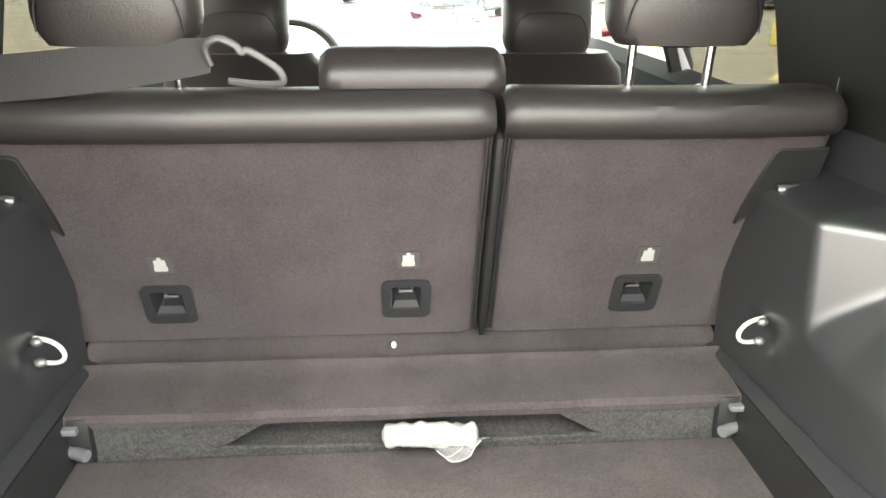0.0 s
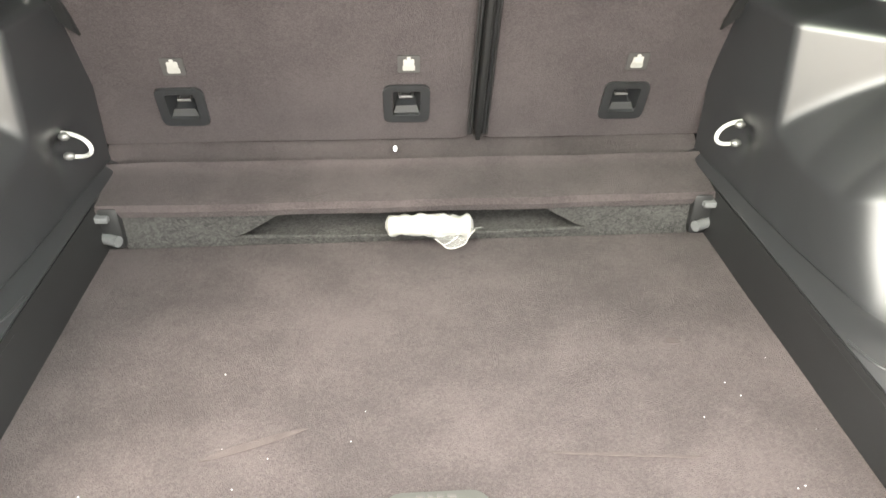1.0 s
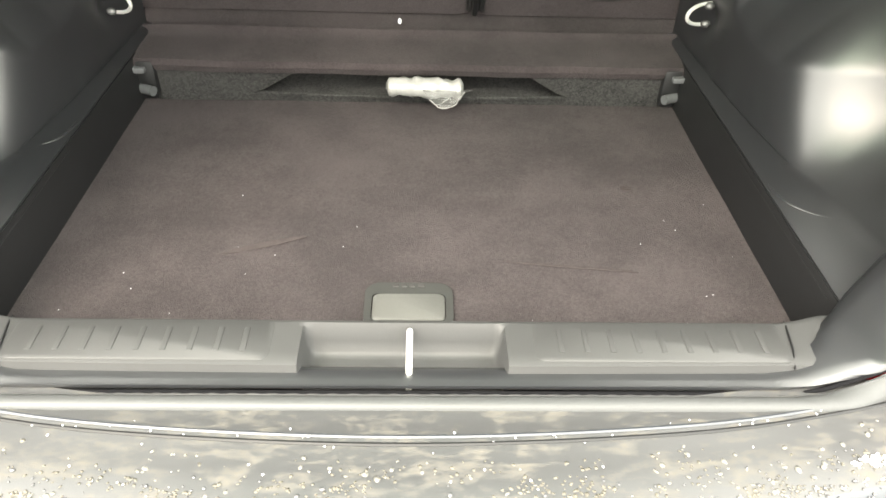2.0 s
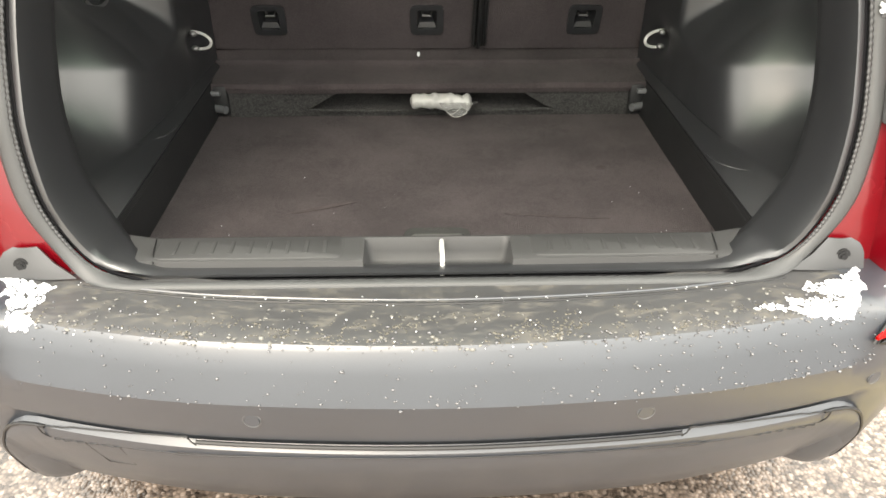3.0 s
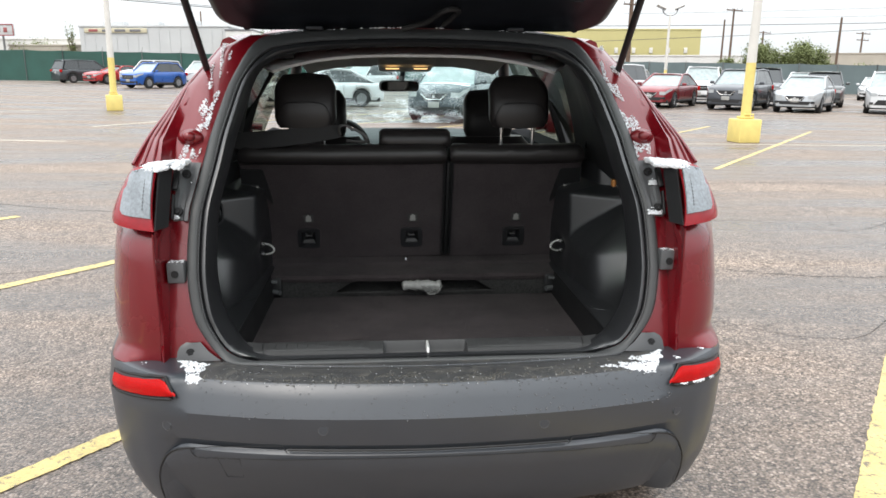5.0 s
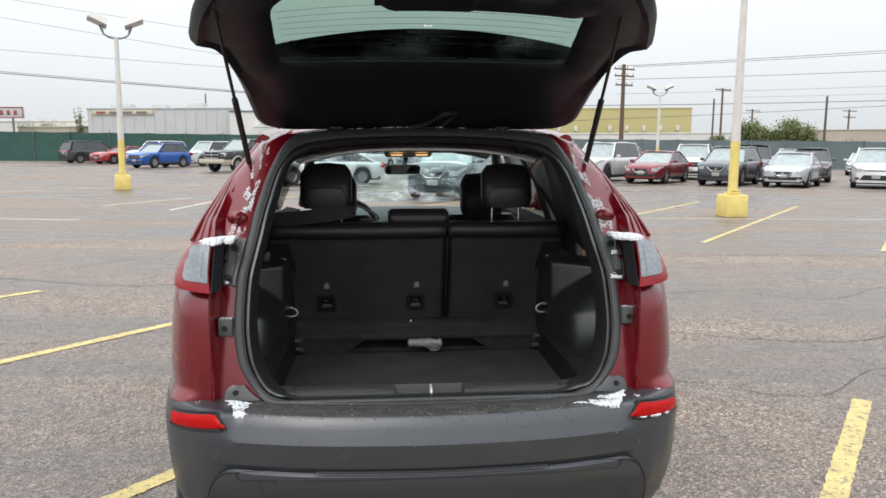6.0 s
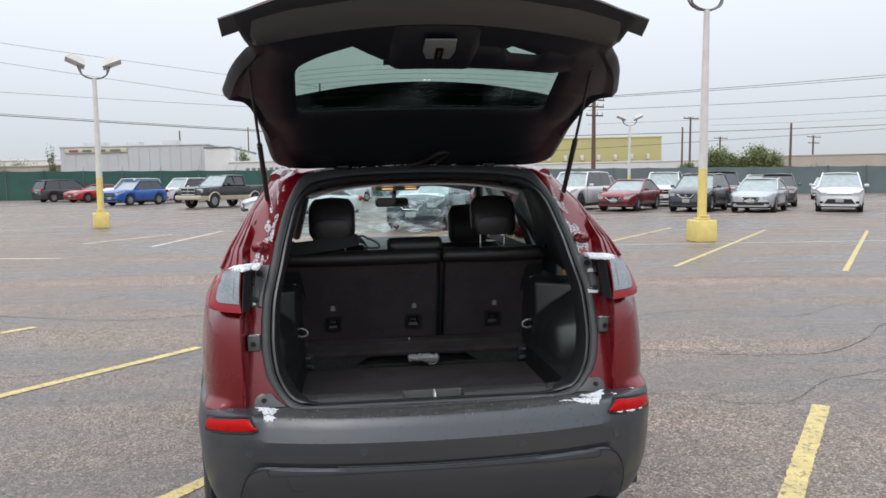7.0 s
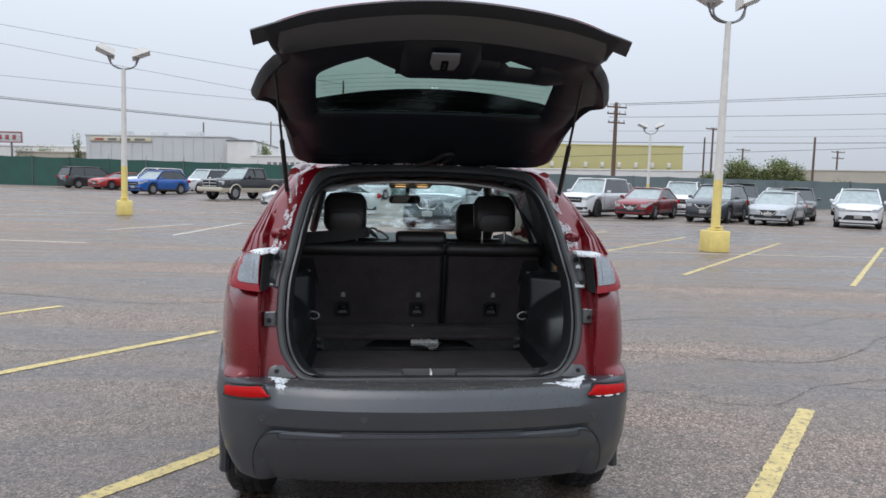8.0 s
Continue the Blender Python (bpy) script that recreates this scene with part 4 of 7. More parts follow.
# -- tail lamps and the pocket beside them --
for s in (1, -1):
    def lamp_pt(u, v, out):
        z = 1.062 + .016 * u + (.146 - .016 * u - .042 * min(1, u / .72) ** 2.2) * v
        path = [(ip(v, [0, 1], [.640, .642]), ip(v, [0, 1], [.182, .258])), (ip(v, [0, 1], [.70, .69]), ip(v, [0, 1], [.206, .278])), (ip(v, [0, 1], [.744, .722]), ip(v, [0, 1], [.242, .308])), (ip(v, [0, 1], [.771, .742]), ip(v, [0, 1], [.292, .352])), (ip(v, [0, 1], [.802, .765]), ip(v, [0, 1], [.41, .46]))]
        p = spline([(x, y, 0) for x, y in path], 21)[int(round(u * 20))]
        return Vector((s * (p.x + out * .6), p.y - out, z))

    def swell(v):
        return .010 * math.sin(math.pi * min(1, max(0, v))) ** .7
    rws = [[lamp_pt(u, v, swell(v)) for u in np.linspace(.0, 1, 21)] for v in np.linspace(0, 1, 12)]
    lamp = part("tail_lamp", sheet(rws, .005), LAMP_RED, suv, "red and clear tail lamp capped with snow")
    rws = []
    for k in np.linspace(0, 1, 13):
        nip = .035 * (max(0, 1 - k / .22) ** 2 + max(0, 1 - (1 - k) / .22) ** 2)
        end = .43 - .09 * k - 1.6 * nip
        rws.append([lamp_pt(u, .21 + .18 * u * u + (.785 - .20 * u) * k, .0035 + swell(.24 + .6 * k)) for u in np.linspace(.01, end, 14)])
    lens = part("clear_lens", sheet(rws, .004), LENS_CLEAR, lamp, "clear frosted lens")
    for k in range(9):
        v = .33 + .055 * k
        bm = bmesh.new()
        tube(bm, [lamp_pt(.10, v, .0045 + swell(v)), lamp_pt(.10, v + .028, .0045 + swell(v + .028))], .0012, 5)
        part("light_guide", bm, PRIMER, lens)
    rws = [[Vector((s * (.640 - .006 * k), ip(v, [0, 1], [.182, .258]) + .002 + .015 * k, 1.064 + .142 * v)) for k in range(4)] for v in np.linspace(0, 1, 8)]
    part("lamp_housing", sheet(rws, .005), TRIM_DARK, lamp)
    rws = []
    for v in np.linspace(0, 1, 8):
        z = 1.068 + .135 * v
        sx = ip(z, SEAL_Z, SEAL_X)
        rws.append([Vector((s * (sx + .004 + (.618 - sx) * f), rear_y(z) - .012 + (.006 if .3 < f < .7 else 0), z)) for f in np.linspace(0, 1, 9)])
    pocket = part("lamp_pocket", sheet(rws, .004), PRIMER, suv, "grey lamp pocket with bolts")
    for x, z in ((.598, 1.176), (.610, 1.090)):
        bm = bmesh.new()
        y = rear_y(z) - .012
        cyl(bm, (s * x, y, z), (s * x, y - .008, z + .002), .011, .010, 16)
        cyl(bm, (s * x, y - .006, z), (s * x, y - .013, z + .003), .006, .005, 6)
        part("bolt", bm, TRIM_DARK, pocket)
    bm = bmesh.new()
    box(bm, (s * .618, .278, 1.105), (.006, .014, .062), .002, pose(0, 0, 0, -24))
    # wider block: black slab laid on in place of the cavity's shade
    box(bm, (s * .6165, .316, 1.166), (.016, .012, .058), .004, pose(0, 0, 0, -40))
    part("pocket_rib_and_shade", bm, TRIM_DARK, pocket)

# -- black wheel-arch lips --
for y in (AXLE_R, AXLE_F):
    for s in (1, -1):
        bm = bmesh.new()
        pts = []
        for a in np.linspace(-.25, math.pi + .25, 30):
            yy = y + .44 * math.cos(a)
            i = min(range(len(plan)), key=lambda j: abs(plan[j].y - yy) + (9 if plan[j].y < .2 else 0))
            pts.append((s * (plan[i].x - .006), yy, AXLE_Z + .44 * math.sin(a)))
        tube(bm, pts, .024, 8)
        part("arch_lip", bm, BUMPER_GREY, suv, "grey plastic wheel-arch lip")


# -- rear seats --
def seat_face(z):
    """Forward position of the seat's carpeted rear face at a height."""
    return ip(z, [.70, .77, .93, 1.14, 1.20], [1.148, 1.124, 1.063, .972, .944])


ANCHORS = (-.376, -.005, .370)


def seatback(x0, x1, name, label):
    zs = [.765, .80, .8205, .8705, .94, 1.0, 1.06, 1.10, 1.128]
    rows = []
    us = sorted(set(np.linspace(0, 1, 26)) | {(cx + d - x0) / (x1 - x0) for cx in ANCHORS for d in (-.026, .026) if x0 < cx < x1})
    for u in us:
        x = x0 + (x1 - x0) * u
        rnd = .012 * (max(0, 1 - u / .03) ** 2 + max(0, 1 - (1 - u) / .03) ** 2)
        row = [Vector((x, seat_face(z) + rnd + .003 * noise.noise((x * 5, z * 7, 3)), z)) for z in zs]
        row += [Vector((x, seat_face(1.12) + .13, 1.12)), Vector((x, seat_face(.765) + .13, .765)), row[0]]
        rows.append(row)
    bm = bmesh.new()
    vs, _ = grid(bm, rows)
    for r in (vs[0], vs[-1]):
        bm.faces.new(r[:-1])
    bmesh.ops.remove_doubles(bm, verts=bm.verts[:], dist=1e-5)
    gone = [f for f in bm.faces if abs(f.calc_center_median().z - .8455) < .02 and abs(f.calc_center_median().y - seat_face(.8455)) < .02 and any(abs(f.calc_center_median().x - cx) < .024 for cx in ANCHORS)]
    bmesh.ops.delete(bm, geom=gone, context="FACES_ONLY")
    back = part(name, bm, CARPET_SEAT, suv, label)
    # leather roll along the top
    rows = []
    w = x1 - x0
    for u in np.linspace(0, 1, 30):
        x = x0 + w * u
        e = max(0, 1 - min(u, 1 - u) * w / .02)
        row = []
        for y, z in ((.985, 1.124), (.962, 1.131), (.950, 1.142), (.945, 1.158), (.950, 1.176), (.966, 1.188), (.99, 1.193), (1.04, 1.190), (1.10, 1.178), (1.13, 1.14), (1.10, 1.12)):
            row.append(Vector((x, y + .012 * e * e * (1 if y < 1 else -1) + .002 * noise.noise((x * 12, z * 20, 5)), z - .010 * e * e * (z > 1.15) - .003 * math.cos((u - .5) * 3))))
        rows.append(row)
    bm = bmesh.new()
    vs, _ = grid(bm, rows, True)
    bm.faces.new(vs[0])
    bm.faces.new(vs[-1])
    part("leather_roll", bm, LEATHER, back, "black leather roll")
    return back


def headrest(parent, cx, w, z0, z1, y, posts=True, th=.10):
    """A padded leather headrest with piping and two posts."""
    rows = []
    h = z1 - z0
    for v in np.linspace(0, 1, 15):
        z = z0 + h * v
        sc = (1 - max(0, .22 - v) ** 2 * 3.2 - max(0, v - .70) ** 2 * 3.0)
        ty = th * (.55 + .45 * math.sin(math.pi * (.12 + .80 * v))) * (1 - max(0, v - .85) * 2.2)
        row = []
        for a in np.linspace(0, 2 * math.pi, 36, False):
            ca, sa = math.cos(a), math.sin(a)
            row.append(Vector((cx + w / 2 * sc * math.copysign(abs(ca) ** .42, ca), y + ty / 2 * math.copysign(abs(sa) ** .75, sa) + .05 * v - .012 * math.sin(math.pi * v), z)))
        rows.append(row)
    bm = bmesh.new()
    vs, _ = grid(bm, rows, True)
    for r in (vs[0], vs[-1]):
        c = bm.verts.new(sum((q.co for q in r), Vector()) / len(r) + Vector((0, 0, -.006 if r is vs[0] else .008)))
        for i in range(len(r)):
            bm.faces.new((r[i], r[(i + 1) % len(r)], c))
    hr = part("headrest", bm, LEATHER, parent, hard=60)
    if posts:
        for s in (1, -1):
            bm = bmesh.new()
            cyl(bm, (cx + s * w * .27, y + .035, z0 - .085), (cx + s * w * .27, y + .025, z0 + .03), .0065, .0065, 12)
            cyl(bm, (cx + s * w * .27, y + .038, z0 - .08), (cx + s * w * .27, y + .035, z0 - .062), .017, .013, 14)
            part("headrest_post", bm, CHROME, hr)
    return hr


def seams(hr, cx, w, z0, z1, y, th=.10):
    """Stitched seams on the rear of a headrest."""
    h = z1 - z0
    for s in (1, -1):
        bm = bmesh.new()
        tube(bm, spline([(cx + s * w * .43, y - th * .36, z0 + h * .10), (cx + s * w * .40, y - th * .43, z0 + h * .30), (cx + s * w * .31, y - th * .455, z0 + h * .46), (cx + s * w * .12, y - th * .455, z0 + h * .50), (cx, y - th * .455, z0 + h * .505)], 16), .0013, 5)
        part("headrest_seam", bm, TRIM_DARK, hr)


SPLIT = .119
seat_l = seatback(-.588, SPLIT - .006, "rear_seatback", "wide rear seatback, dark carpet back and leather top")
seat_r = seatback(SPLIT + .006, .588, "rear_seatback", "narrow rear seatback, dark carpet back and leather top")
for par, cx, w, z0, z1, y in ((seat_r, .364, .205, 1.247, 1.415, 1.005), (seat_l, -.362, .205, 1.247, 1.42, 1.005)):
    hr = headrest(par, cx, w, z0, z1, y)
    seams(hr, cx, w, z0, z1, y)
# low centre headrest
rows = []
for u in np.linspace(-1, 1, 24):
    e = max(0, abs(u) - .86) / .14
    rows.append([Vector((.006 + .123 * u, y + .01 * e * e, z - (.012 * e * e if z > 1.2 else 0))) for y, z in ((1.0, 1.180), (.985, 1.192), (.982, 1.208), (.992, 1.226), (1.015, 1.240), (1.05, 1.240), (1.085, 1.225), (1.09, 1.19))])
bm = bmesh.new()
vs, _ = grid(bm, rows, True)
bm.faces.new(vs[0])
bm.faces.new(vs[-1])
part("centre_headrest", bm, LEATHER, seat_l)
# piping along the split
for k, dx in enumerate((-.014, -.009, .009, .014, .019)):
    bm = bmesh.new()
    tube(bm, [(SPLIT + dx, seat_face(z) - .001, z) for z in np.linspace(.775, 1.13, 14)], .0020, 6)
    part("piping", bm, TRIM if k % 2 else RUBBER, seat_l if dx < 0 else seat_r)
bm = bmesh.new()
box(bm, (SPLIT, 1.050, .96), (.009, .05, .38), .002, pose(0, 0, 0, 20.5))
part("split_strip", bm, TRIM_DARK, seat_r)

# child-seat anchors and their labels
tilt = math.degrees(math.atan2(.140, .37))
for cx, par in zip(ANCHORS, (seat_l, seat_l, seat_r)):
    z = .844
    m = Matrix.Translation((cx, seat_face(z), z)) @ pose(0, 0, 0, 90 + tilt)
    bm = bmesh.new()
    outer, inner = rrect(.078, .080, .013, 7), rrect(.048, .052, .005, 7)
    inner = [(x, y + .002) for x, y in inner]
    loops = ring_slab(bm, outer, inner, .005, m, .004)
    back = [bm.verts.new(m @ Vector((x * .62, y * .70 + .004, -.034))) for x, y in inner]
    k = len(inner)
    for i in range(k):
        bm.faces.new((loops[-1][i], loops[-1][(i + 1) % k], back[(i + 1) % k], back[i]))
    bm.faces.new(back)
    pocket = part("anchor_bezel", bm, TRIM, par, "charcoal child-seat anchor pocket")
    bm = bmesh.new()
    slab(bm, [(-.022, -.025), (.022, -.025), (.017, -.012), (-.017, -.012)], .003, m @ pose(0, 0, -.012, -22))
    part("pocket_ledge", bm, TRIM, pocket)
    bm = bmesh.new()
    tube(bm, [m @ Vector(p) for p in ((-.011, .0, -.03), (-.010, -.001, -.016), (.010, -.001, -.016), (.011, 0, -.03))], .0028, 8)
    part("anchor_bar", bm, STEEL, pocket)
    z = .9215
    m = Matrix.Translation((cx + .004, seat_face(z) - .001, z)) @ pose(0, 0, 0, 90 + tilt)
    bm = bmesh.new()
    slab(bm, rrect(.036, .034, .003, 4), .0014, m)
    lab = part("anchor_label", bm, LABEL_GREY, par)
    for dx, dy, w, h in ((-.006, .001, .0055, .018), (0, .003, .0065, .024), (.006, .001, .0055, .019), (.0, -.007, .020, .010)):
        bm = bmesh.new()
        slab(bm, rrect(w, h, .002, 3), .0022, m @ pose(dx, dy, 0))
        part("print_bar", bm, LABEL_WHITE, lab)
# side releases let into the seat corners
for s, par in ((1, seat_r), (-1, seat_l)):
    z = 1.062
    m = Matrix.Translation((s * .548, seat_face(z) - .001, z)) @ pose(0, 0, 0, 90 + tilt)
    bm = bmesh.new()
    slab(bm, [(s * x, y) for x, y in ((-.038, .045), (-.030, .050), (.040, .050), (.040, -.02), (.0, -.02), (-.045, -.068), (-.060, -.085), (-.056, -.05))], .006, m, .03)
    rel = part("release_bezel", bm, TRIM_DARK, par)
    bm = bmesh.new()
    box(bm, m @ Vector((s * .012, -.014, .010)), (.066, .014, .014), .004)
    part("release_lever", bm, RUBBER, rel)
    bm = bmesh.new()
    box(bm, m @ Vector((-s * .016, -.010, .019)), (.010, .002, .005), .0008)
    part("release_mark", bm, LABEL_WHITE, rel)

# crumb on the seat's foot
bm = bmesh.new()
ball(bm, (-.030, 1.106, .757), .005, (.8, .8, 1.2), 2)
solo("crumb", bm, SNOW, "small white crumb beside the carpet flap", "crumb")

# -- seat belt lying over the wide seat, with its plastic clip --
rows = []
path = spline([(-.72, 1.06, 1.225), (-.60, .985, 1.205), (-.46, .962, 1.213), (-.34, .962, 1.226), (-.245, .968, 1.236)], 26)
for i, p in enumerate(path):
    hgt = ip(i, [0, 18, 25], [.027, .027, .020])
    rows.append([p + Vector((0, .012 * f, hgt * f)) for f in np.linspace(-1, 1, 6)])
belt = part("seat_belt", sheet(rows, .002), BELT, suv, "grey seat belt webbing over the seatback")
bm = bmesh.new()
tube(bm, spline([(-.245, .960, 1.225), (-.249, .955, 1.248), (-.232, .952, 1.258), (-.212, .952, 1.250), (-.205, .952, 1.242), (-.195, .952, 1.243), (-.163, .952, 1.222), (-.158, .955, 1.205), (-.185, .960, 1.202), (-.225, .962, 1.206)], 40), .0038, 8, flat=1.3)
part("belt_clip", bm, material("grey_clip_plastic", (.062, .061, .060), .45, var=.08, bump=.1), belt, "grey plastic belt clip")
bm = bmesh.new()
box(bm, (.66, 1.10, 1.30), (.03, .04, .10), .012)
tube(bm, [(.645, 1.09, 1.36), (.63, 1.05, 1.24), (.615, 1.03, 1.17)], .016, 8, flat=.3)
part("belt_guide", bm, TRIM_DARK, suv)

# -- front seats, dashboard, wheel, mirror --
for s in (1, -1):
    rows = []
    for v in np.linspace(0, 1, 14):
        z = .56 + .575 * v
        hw = ip(v, [0, .3, .75, .93, 1], [.23, .25, .24, .21, .17])
        yc = 2.22 - .20 * v
        rows.append([Vector((s * .39 + hw * math.copysign(abs(math.cos(a)) ** .5, math.cos(a)), yc + .075 * math.copysign(abs(math.sin(a)) ** .8, math.sin(a)), z)) for a in np.linspace(0, 2 * math.pi, 30, False)])
    bm = bmesh.new()
    vs, _ = grid(bm, rows, True)
    bm.faces.new(vs[0])
    bm.faces.new(vs[-1])
    box(bm, (s * .39, 2.45, .56), (.50, .52, .16), .05)
    fs = part("front_seat", bm, LEATHER, suv)
    hr = headrest(fs, s * .395, .235, 1.125, 1.345, 2.02, th=.12)
    seams(hr, s * .395, .235, 1.125, 1.345, 2.02, .12)
rows = [[Vector((x, y, z - .03 * (abs(x) / .7) ** 3)) for x in np.linspace(-.72, .72, 25)] for y, z in ((2.95, .62), (2.92, .80), (2.93, .93), (2.98, 1.0), (3.08, 1.035), (3.3, 1.055), (3.55, 1.065))]
part("dashboard", sheet(rows, .01), TRIM_DARK, suv, "black dashboard")
rows = [[Vector((x, y, z)) for x in np.linspace(-.70, .70, 9)] for y, z in ((1.0, .40), (1.4, .38), (2.6, .36), (3.2, .42), (3.5, .60))]
part("cabin_floor", sheet(rows, .01), CARPET, suv)
bm = bmesh.new()
ring = [Vector((-.37 + .18 * math.cos(a), 2.80 + .06 * math.sin(a), .985 + .17 * math.sin(a))) for a in np.linspace(0, 2 * math.pi, 36, False)]
tube(bm, ring, .016, 8, True)
box(bm, (-.37, 2.82, .975), (.17, .05, .11), .03)
tube(bm, [(-.55, 2.80, .985), (-.45, 2.81, .98)], .014)
tube(bm, [(-.19, 2.80, .985), (-.29, 2.81, .98)], .014)
part("steering_wheel", bm, LEATHER, suv, "black steering wheel")
bm = bmesh.new()
slab(bm, rrect(.235, .064, .024, 7), .03, pose(-.012, 2.93, 1.352, 90, 0, 8), .06)
tube(bm, [(0, 2.96, 1.365), (.01, 2.98, 1.41), (.015, 2.93, 1.46)], .016)
mir = part("inner_mirror", bm, TRIM_DARK, suv)
bm = bmesh.new()
slab(bm, rrect(.215, .048, .018, 7), .002, pose(-.012, 2.93, 1.352, 90, 0, 8) @ pose(0, 0, .0305))
part("mirror_glass", bm, material("mirror_silver", (.85, .86, .86), .04, 1.0, var=.02, bump=0, rvar=.02), mir)
bm = bmesh.new()
box(bm, (.02, 2.62, 1.475), (.30, .36, .05), .018, pose(0, 0, 0, -6))
con = part("overhead_console", bm, HEADLINER, suv)
for x in (-.055, .095):
    bm = bmesh.new()
    box(bm, (x, 2.50, 1.448), (.07, .05, .006), .002)
    lm = bpy.data.materials.get("map_light_glow")
    if lm is None:
        lm = material("map_light_glow", (.9, .6, .3), .4, bump=0)
        lb = lm.node_tree.nodes["Principled BSDF"]
        lb.inputs["Emission Color"].default_value, lb.inputs["Emission Strength"].default_value = (1, .62, .25, 1), 1.1
    part("map_light", bm, lm, con, "lit warm map light")
for s in (1, -1):
    bm = bmesh.new()
    box(bm, (s * .36, 2.72, 1.492), (.40, .17, .018), .008, pose(0, 0, 0, -18))
    part("sun_visor", bm, HEADLINER, suv)
for x in (-.40, .40):
    bm = bmesh.new()
    box(bm, (x, .86, 1.478), (.05, .03, .02), .006)
    part("headliner_clip", bm, TRIM_DARK, suv)

# shopping hook let into the trim
for s in (-1,):
    m = Matrix.Translation((s * .622, .745, 1.003)) @ pose(0, 0, 0, 90, 0, -s * 52)
    bm = bmesh.new()
    outer, inner = rrect(.052, .078, .024, 8), rrect(.040, .066, .019, 8)
    loops = ring_slab(bm, outer, inner, .006, m, .004)
    back = [bm.verts.new(m @ Vector((x * .85, y * .85, -.012))) for x, y in inner]
    for i in range(len(inner)):
        j = (i + 1) % len(inner)
        bm.faces.new((loops[-1][i], loops[-1][j], back[j], back[i]))
    bm.faces.new(back)
    recess = part("hook_recess", bm, TRIM, suv, "charcoal recess of the shopping hook")
    bm = bmesh.new()
    tube(bm, spline([m @ Vector(p) for p in ((0, .022, -.006), (0, .012, .014), (0, -.006, .018), (0, -.012, .006))], 12), .005, 8)
    part("hook", bm, RUBBER, recess, "black shopping hook")

# amber lamp in the pillar trim
bm = bmesh.new()
box(bm, (.546, .476, 1.128), (.012, .022, .022), .005)
part("boot_lamp", bm, LENS_AMBER, suv, "small amber boot lamp")

# -- parcel in clear film under the flap --
bag = thing("plastic_parcel", "white rolled parcel in clear film under the carpet flap", "parcel", (.02, .92, .67))
rows = []
for u in np.linspace(0, 1, 28):
    x = -.048 + .138 * u
    r = .0165 * (1 - .75 * max(0, 1 - u / .05) ** 2 - .5 * max(0, 1 - (1 - u) / .06) ** 2) * (1 + .30 * noise.noise((u * 9, 0, 2)))
    rows.append([Vector((x, .922 + 1.05 * r * math.cos(a), .711 + r * math.sin(a) * (1 + .45 * noise.noise((u * 8, math.cos(a), math.sin(a)))) - .004 * u)) for a in np.linspace(0, 2 * math.pi, 18, False)])
bm = bmesh.new()
vs, _ = grid(bm, rows, True)
bm.faces.new(vs[0])
bm.faces.new(vs[-1])
part("roll", bm, FILM, bag)
rows = []
for u in np.linspace(0, 1, 16):
    x = .018 + .085 * u
    dip = .029 * math.sin(math.pi * min(1, u * 1.15)) ** .8
    rows.append([Vector((x + .004 * noise.noise((u * 7, f * 5, 1)), .905 - .012 * f * math.sin(math.pi * u) + .004 * noise.noise((u * 9, f * 6, 4)), .712 - dip * f)) for f in np.linspace(0, 1, 8)])
film_clear = material("clear_film", (.22, .225, .22), .2, var=.3, scale=40, bump=.4, fine=90, depth=.003)
film_clear.node_tree.nodes["Principled BSDF"].inputs["Alpha"].default_value = .18
creases = [[r[-1] for r in rows[2:14]], [rows[4 + k][7 - k] for k in range(6)]]
film = part("film", sheet(rows, .0012), film_clear, bag, "clear crinkled film")
# white tubes paint the bright rim and crease of the clear film
for k, c in enumerate(creases):
    bm = bmesh.new()
    tube(bm, [p + Vector((0, -.001, 0)) for p in c], .0007 if k == 0 else .0004, 5)
    part("film_fold_glint", bm, FILM, film)

# -- tailgate, raised --
GATE_Y, GATE_Z = [-.31, -.215, -.20, -.11, 0, .24, .5, .80], [2.030, 1.955, 1.945, 1.912, 1.878, 1.805, 1.695, 1.553]


def gate_z(x, y):
    f = ip(y, [-.2, .24, .8], [1, .45, .1])
    return ip(y, GATE_Y, GATE_Z) - .068 * f * (x / .6) ** 2


G_OUT = [(.0, .80), (.30, .80), (.50, .795), (.572, .75), (.582, .64), (.584, .52), (.590, .40), (.605, .300), (.628, .240), (.658, .212), (.670, .205), (.667, .194), (.645, .125), (.620, .050), (.586, -.025), (.545, -.092), (.530, -.14), (.540, -.20), (.550, -.235), (.554, -.262), (.40, -.289), (.20, -.299), (0, -.303)]
G_IN = [(0, .375), (.20, .373), (.36, .368), (.435, .360), (.452, .335), (.448, .25), (.440, .15), (.432, .06), (.41, .015), (.36, -.025), (.28, -.062), (.228, -.078), (.200, -.045), (.155, .005), (.115, .043), (.06, .048), (0, .05)]


def whole(half):
    return [Vector((.985 * x - .004, y, 0)) for x, y in half] + [Vector((-.985 * x - .004, y, 0)) for x, y in half[-2:0:-1]]


def loop_at(half, n=280):
    """The outline, sampled at even turns about the pane's middle."""
    pts = spline(whole(half), 1600, True)
    c = Vector((0, .20, 0))
    ang = [(math.atan2(p.x, -(p.y - c.y)) % (2 * math.pi), p) for p in pts]
    out = []
    for k in range(n):
        a = 2 * math.pi * k / n
        out.append(min(ang, key=lambda q: min(abs(q[0] - a), 2 * math.pi - abs(q[0] - a)))[1])
    return out


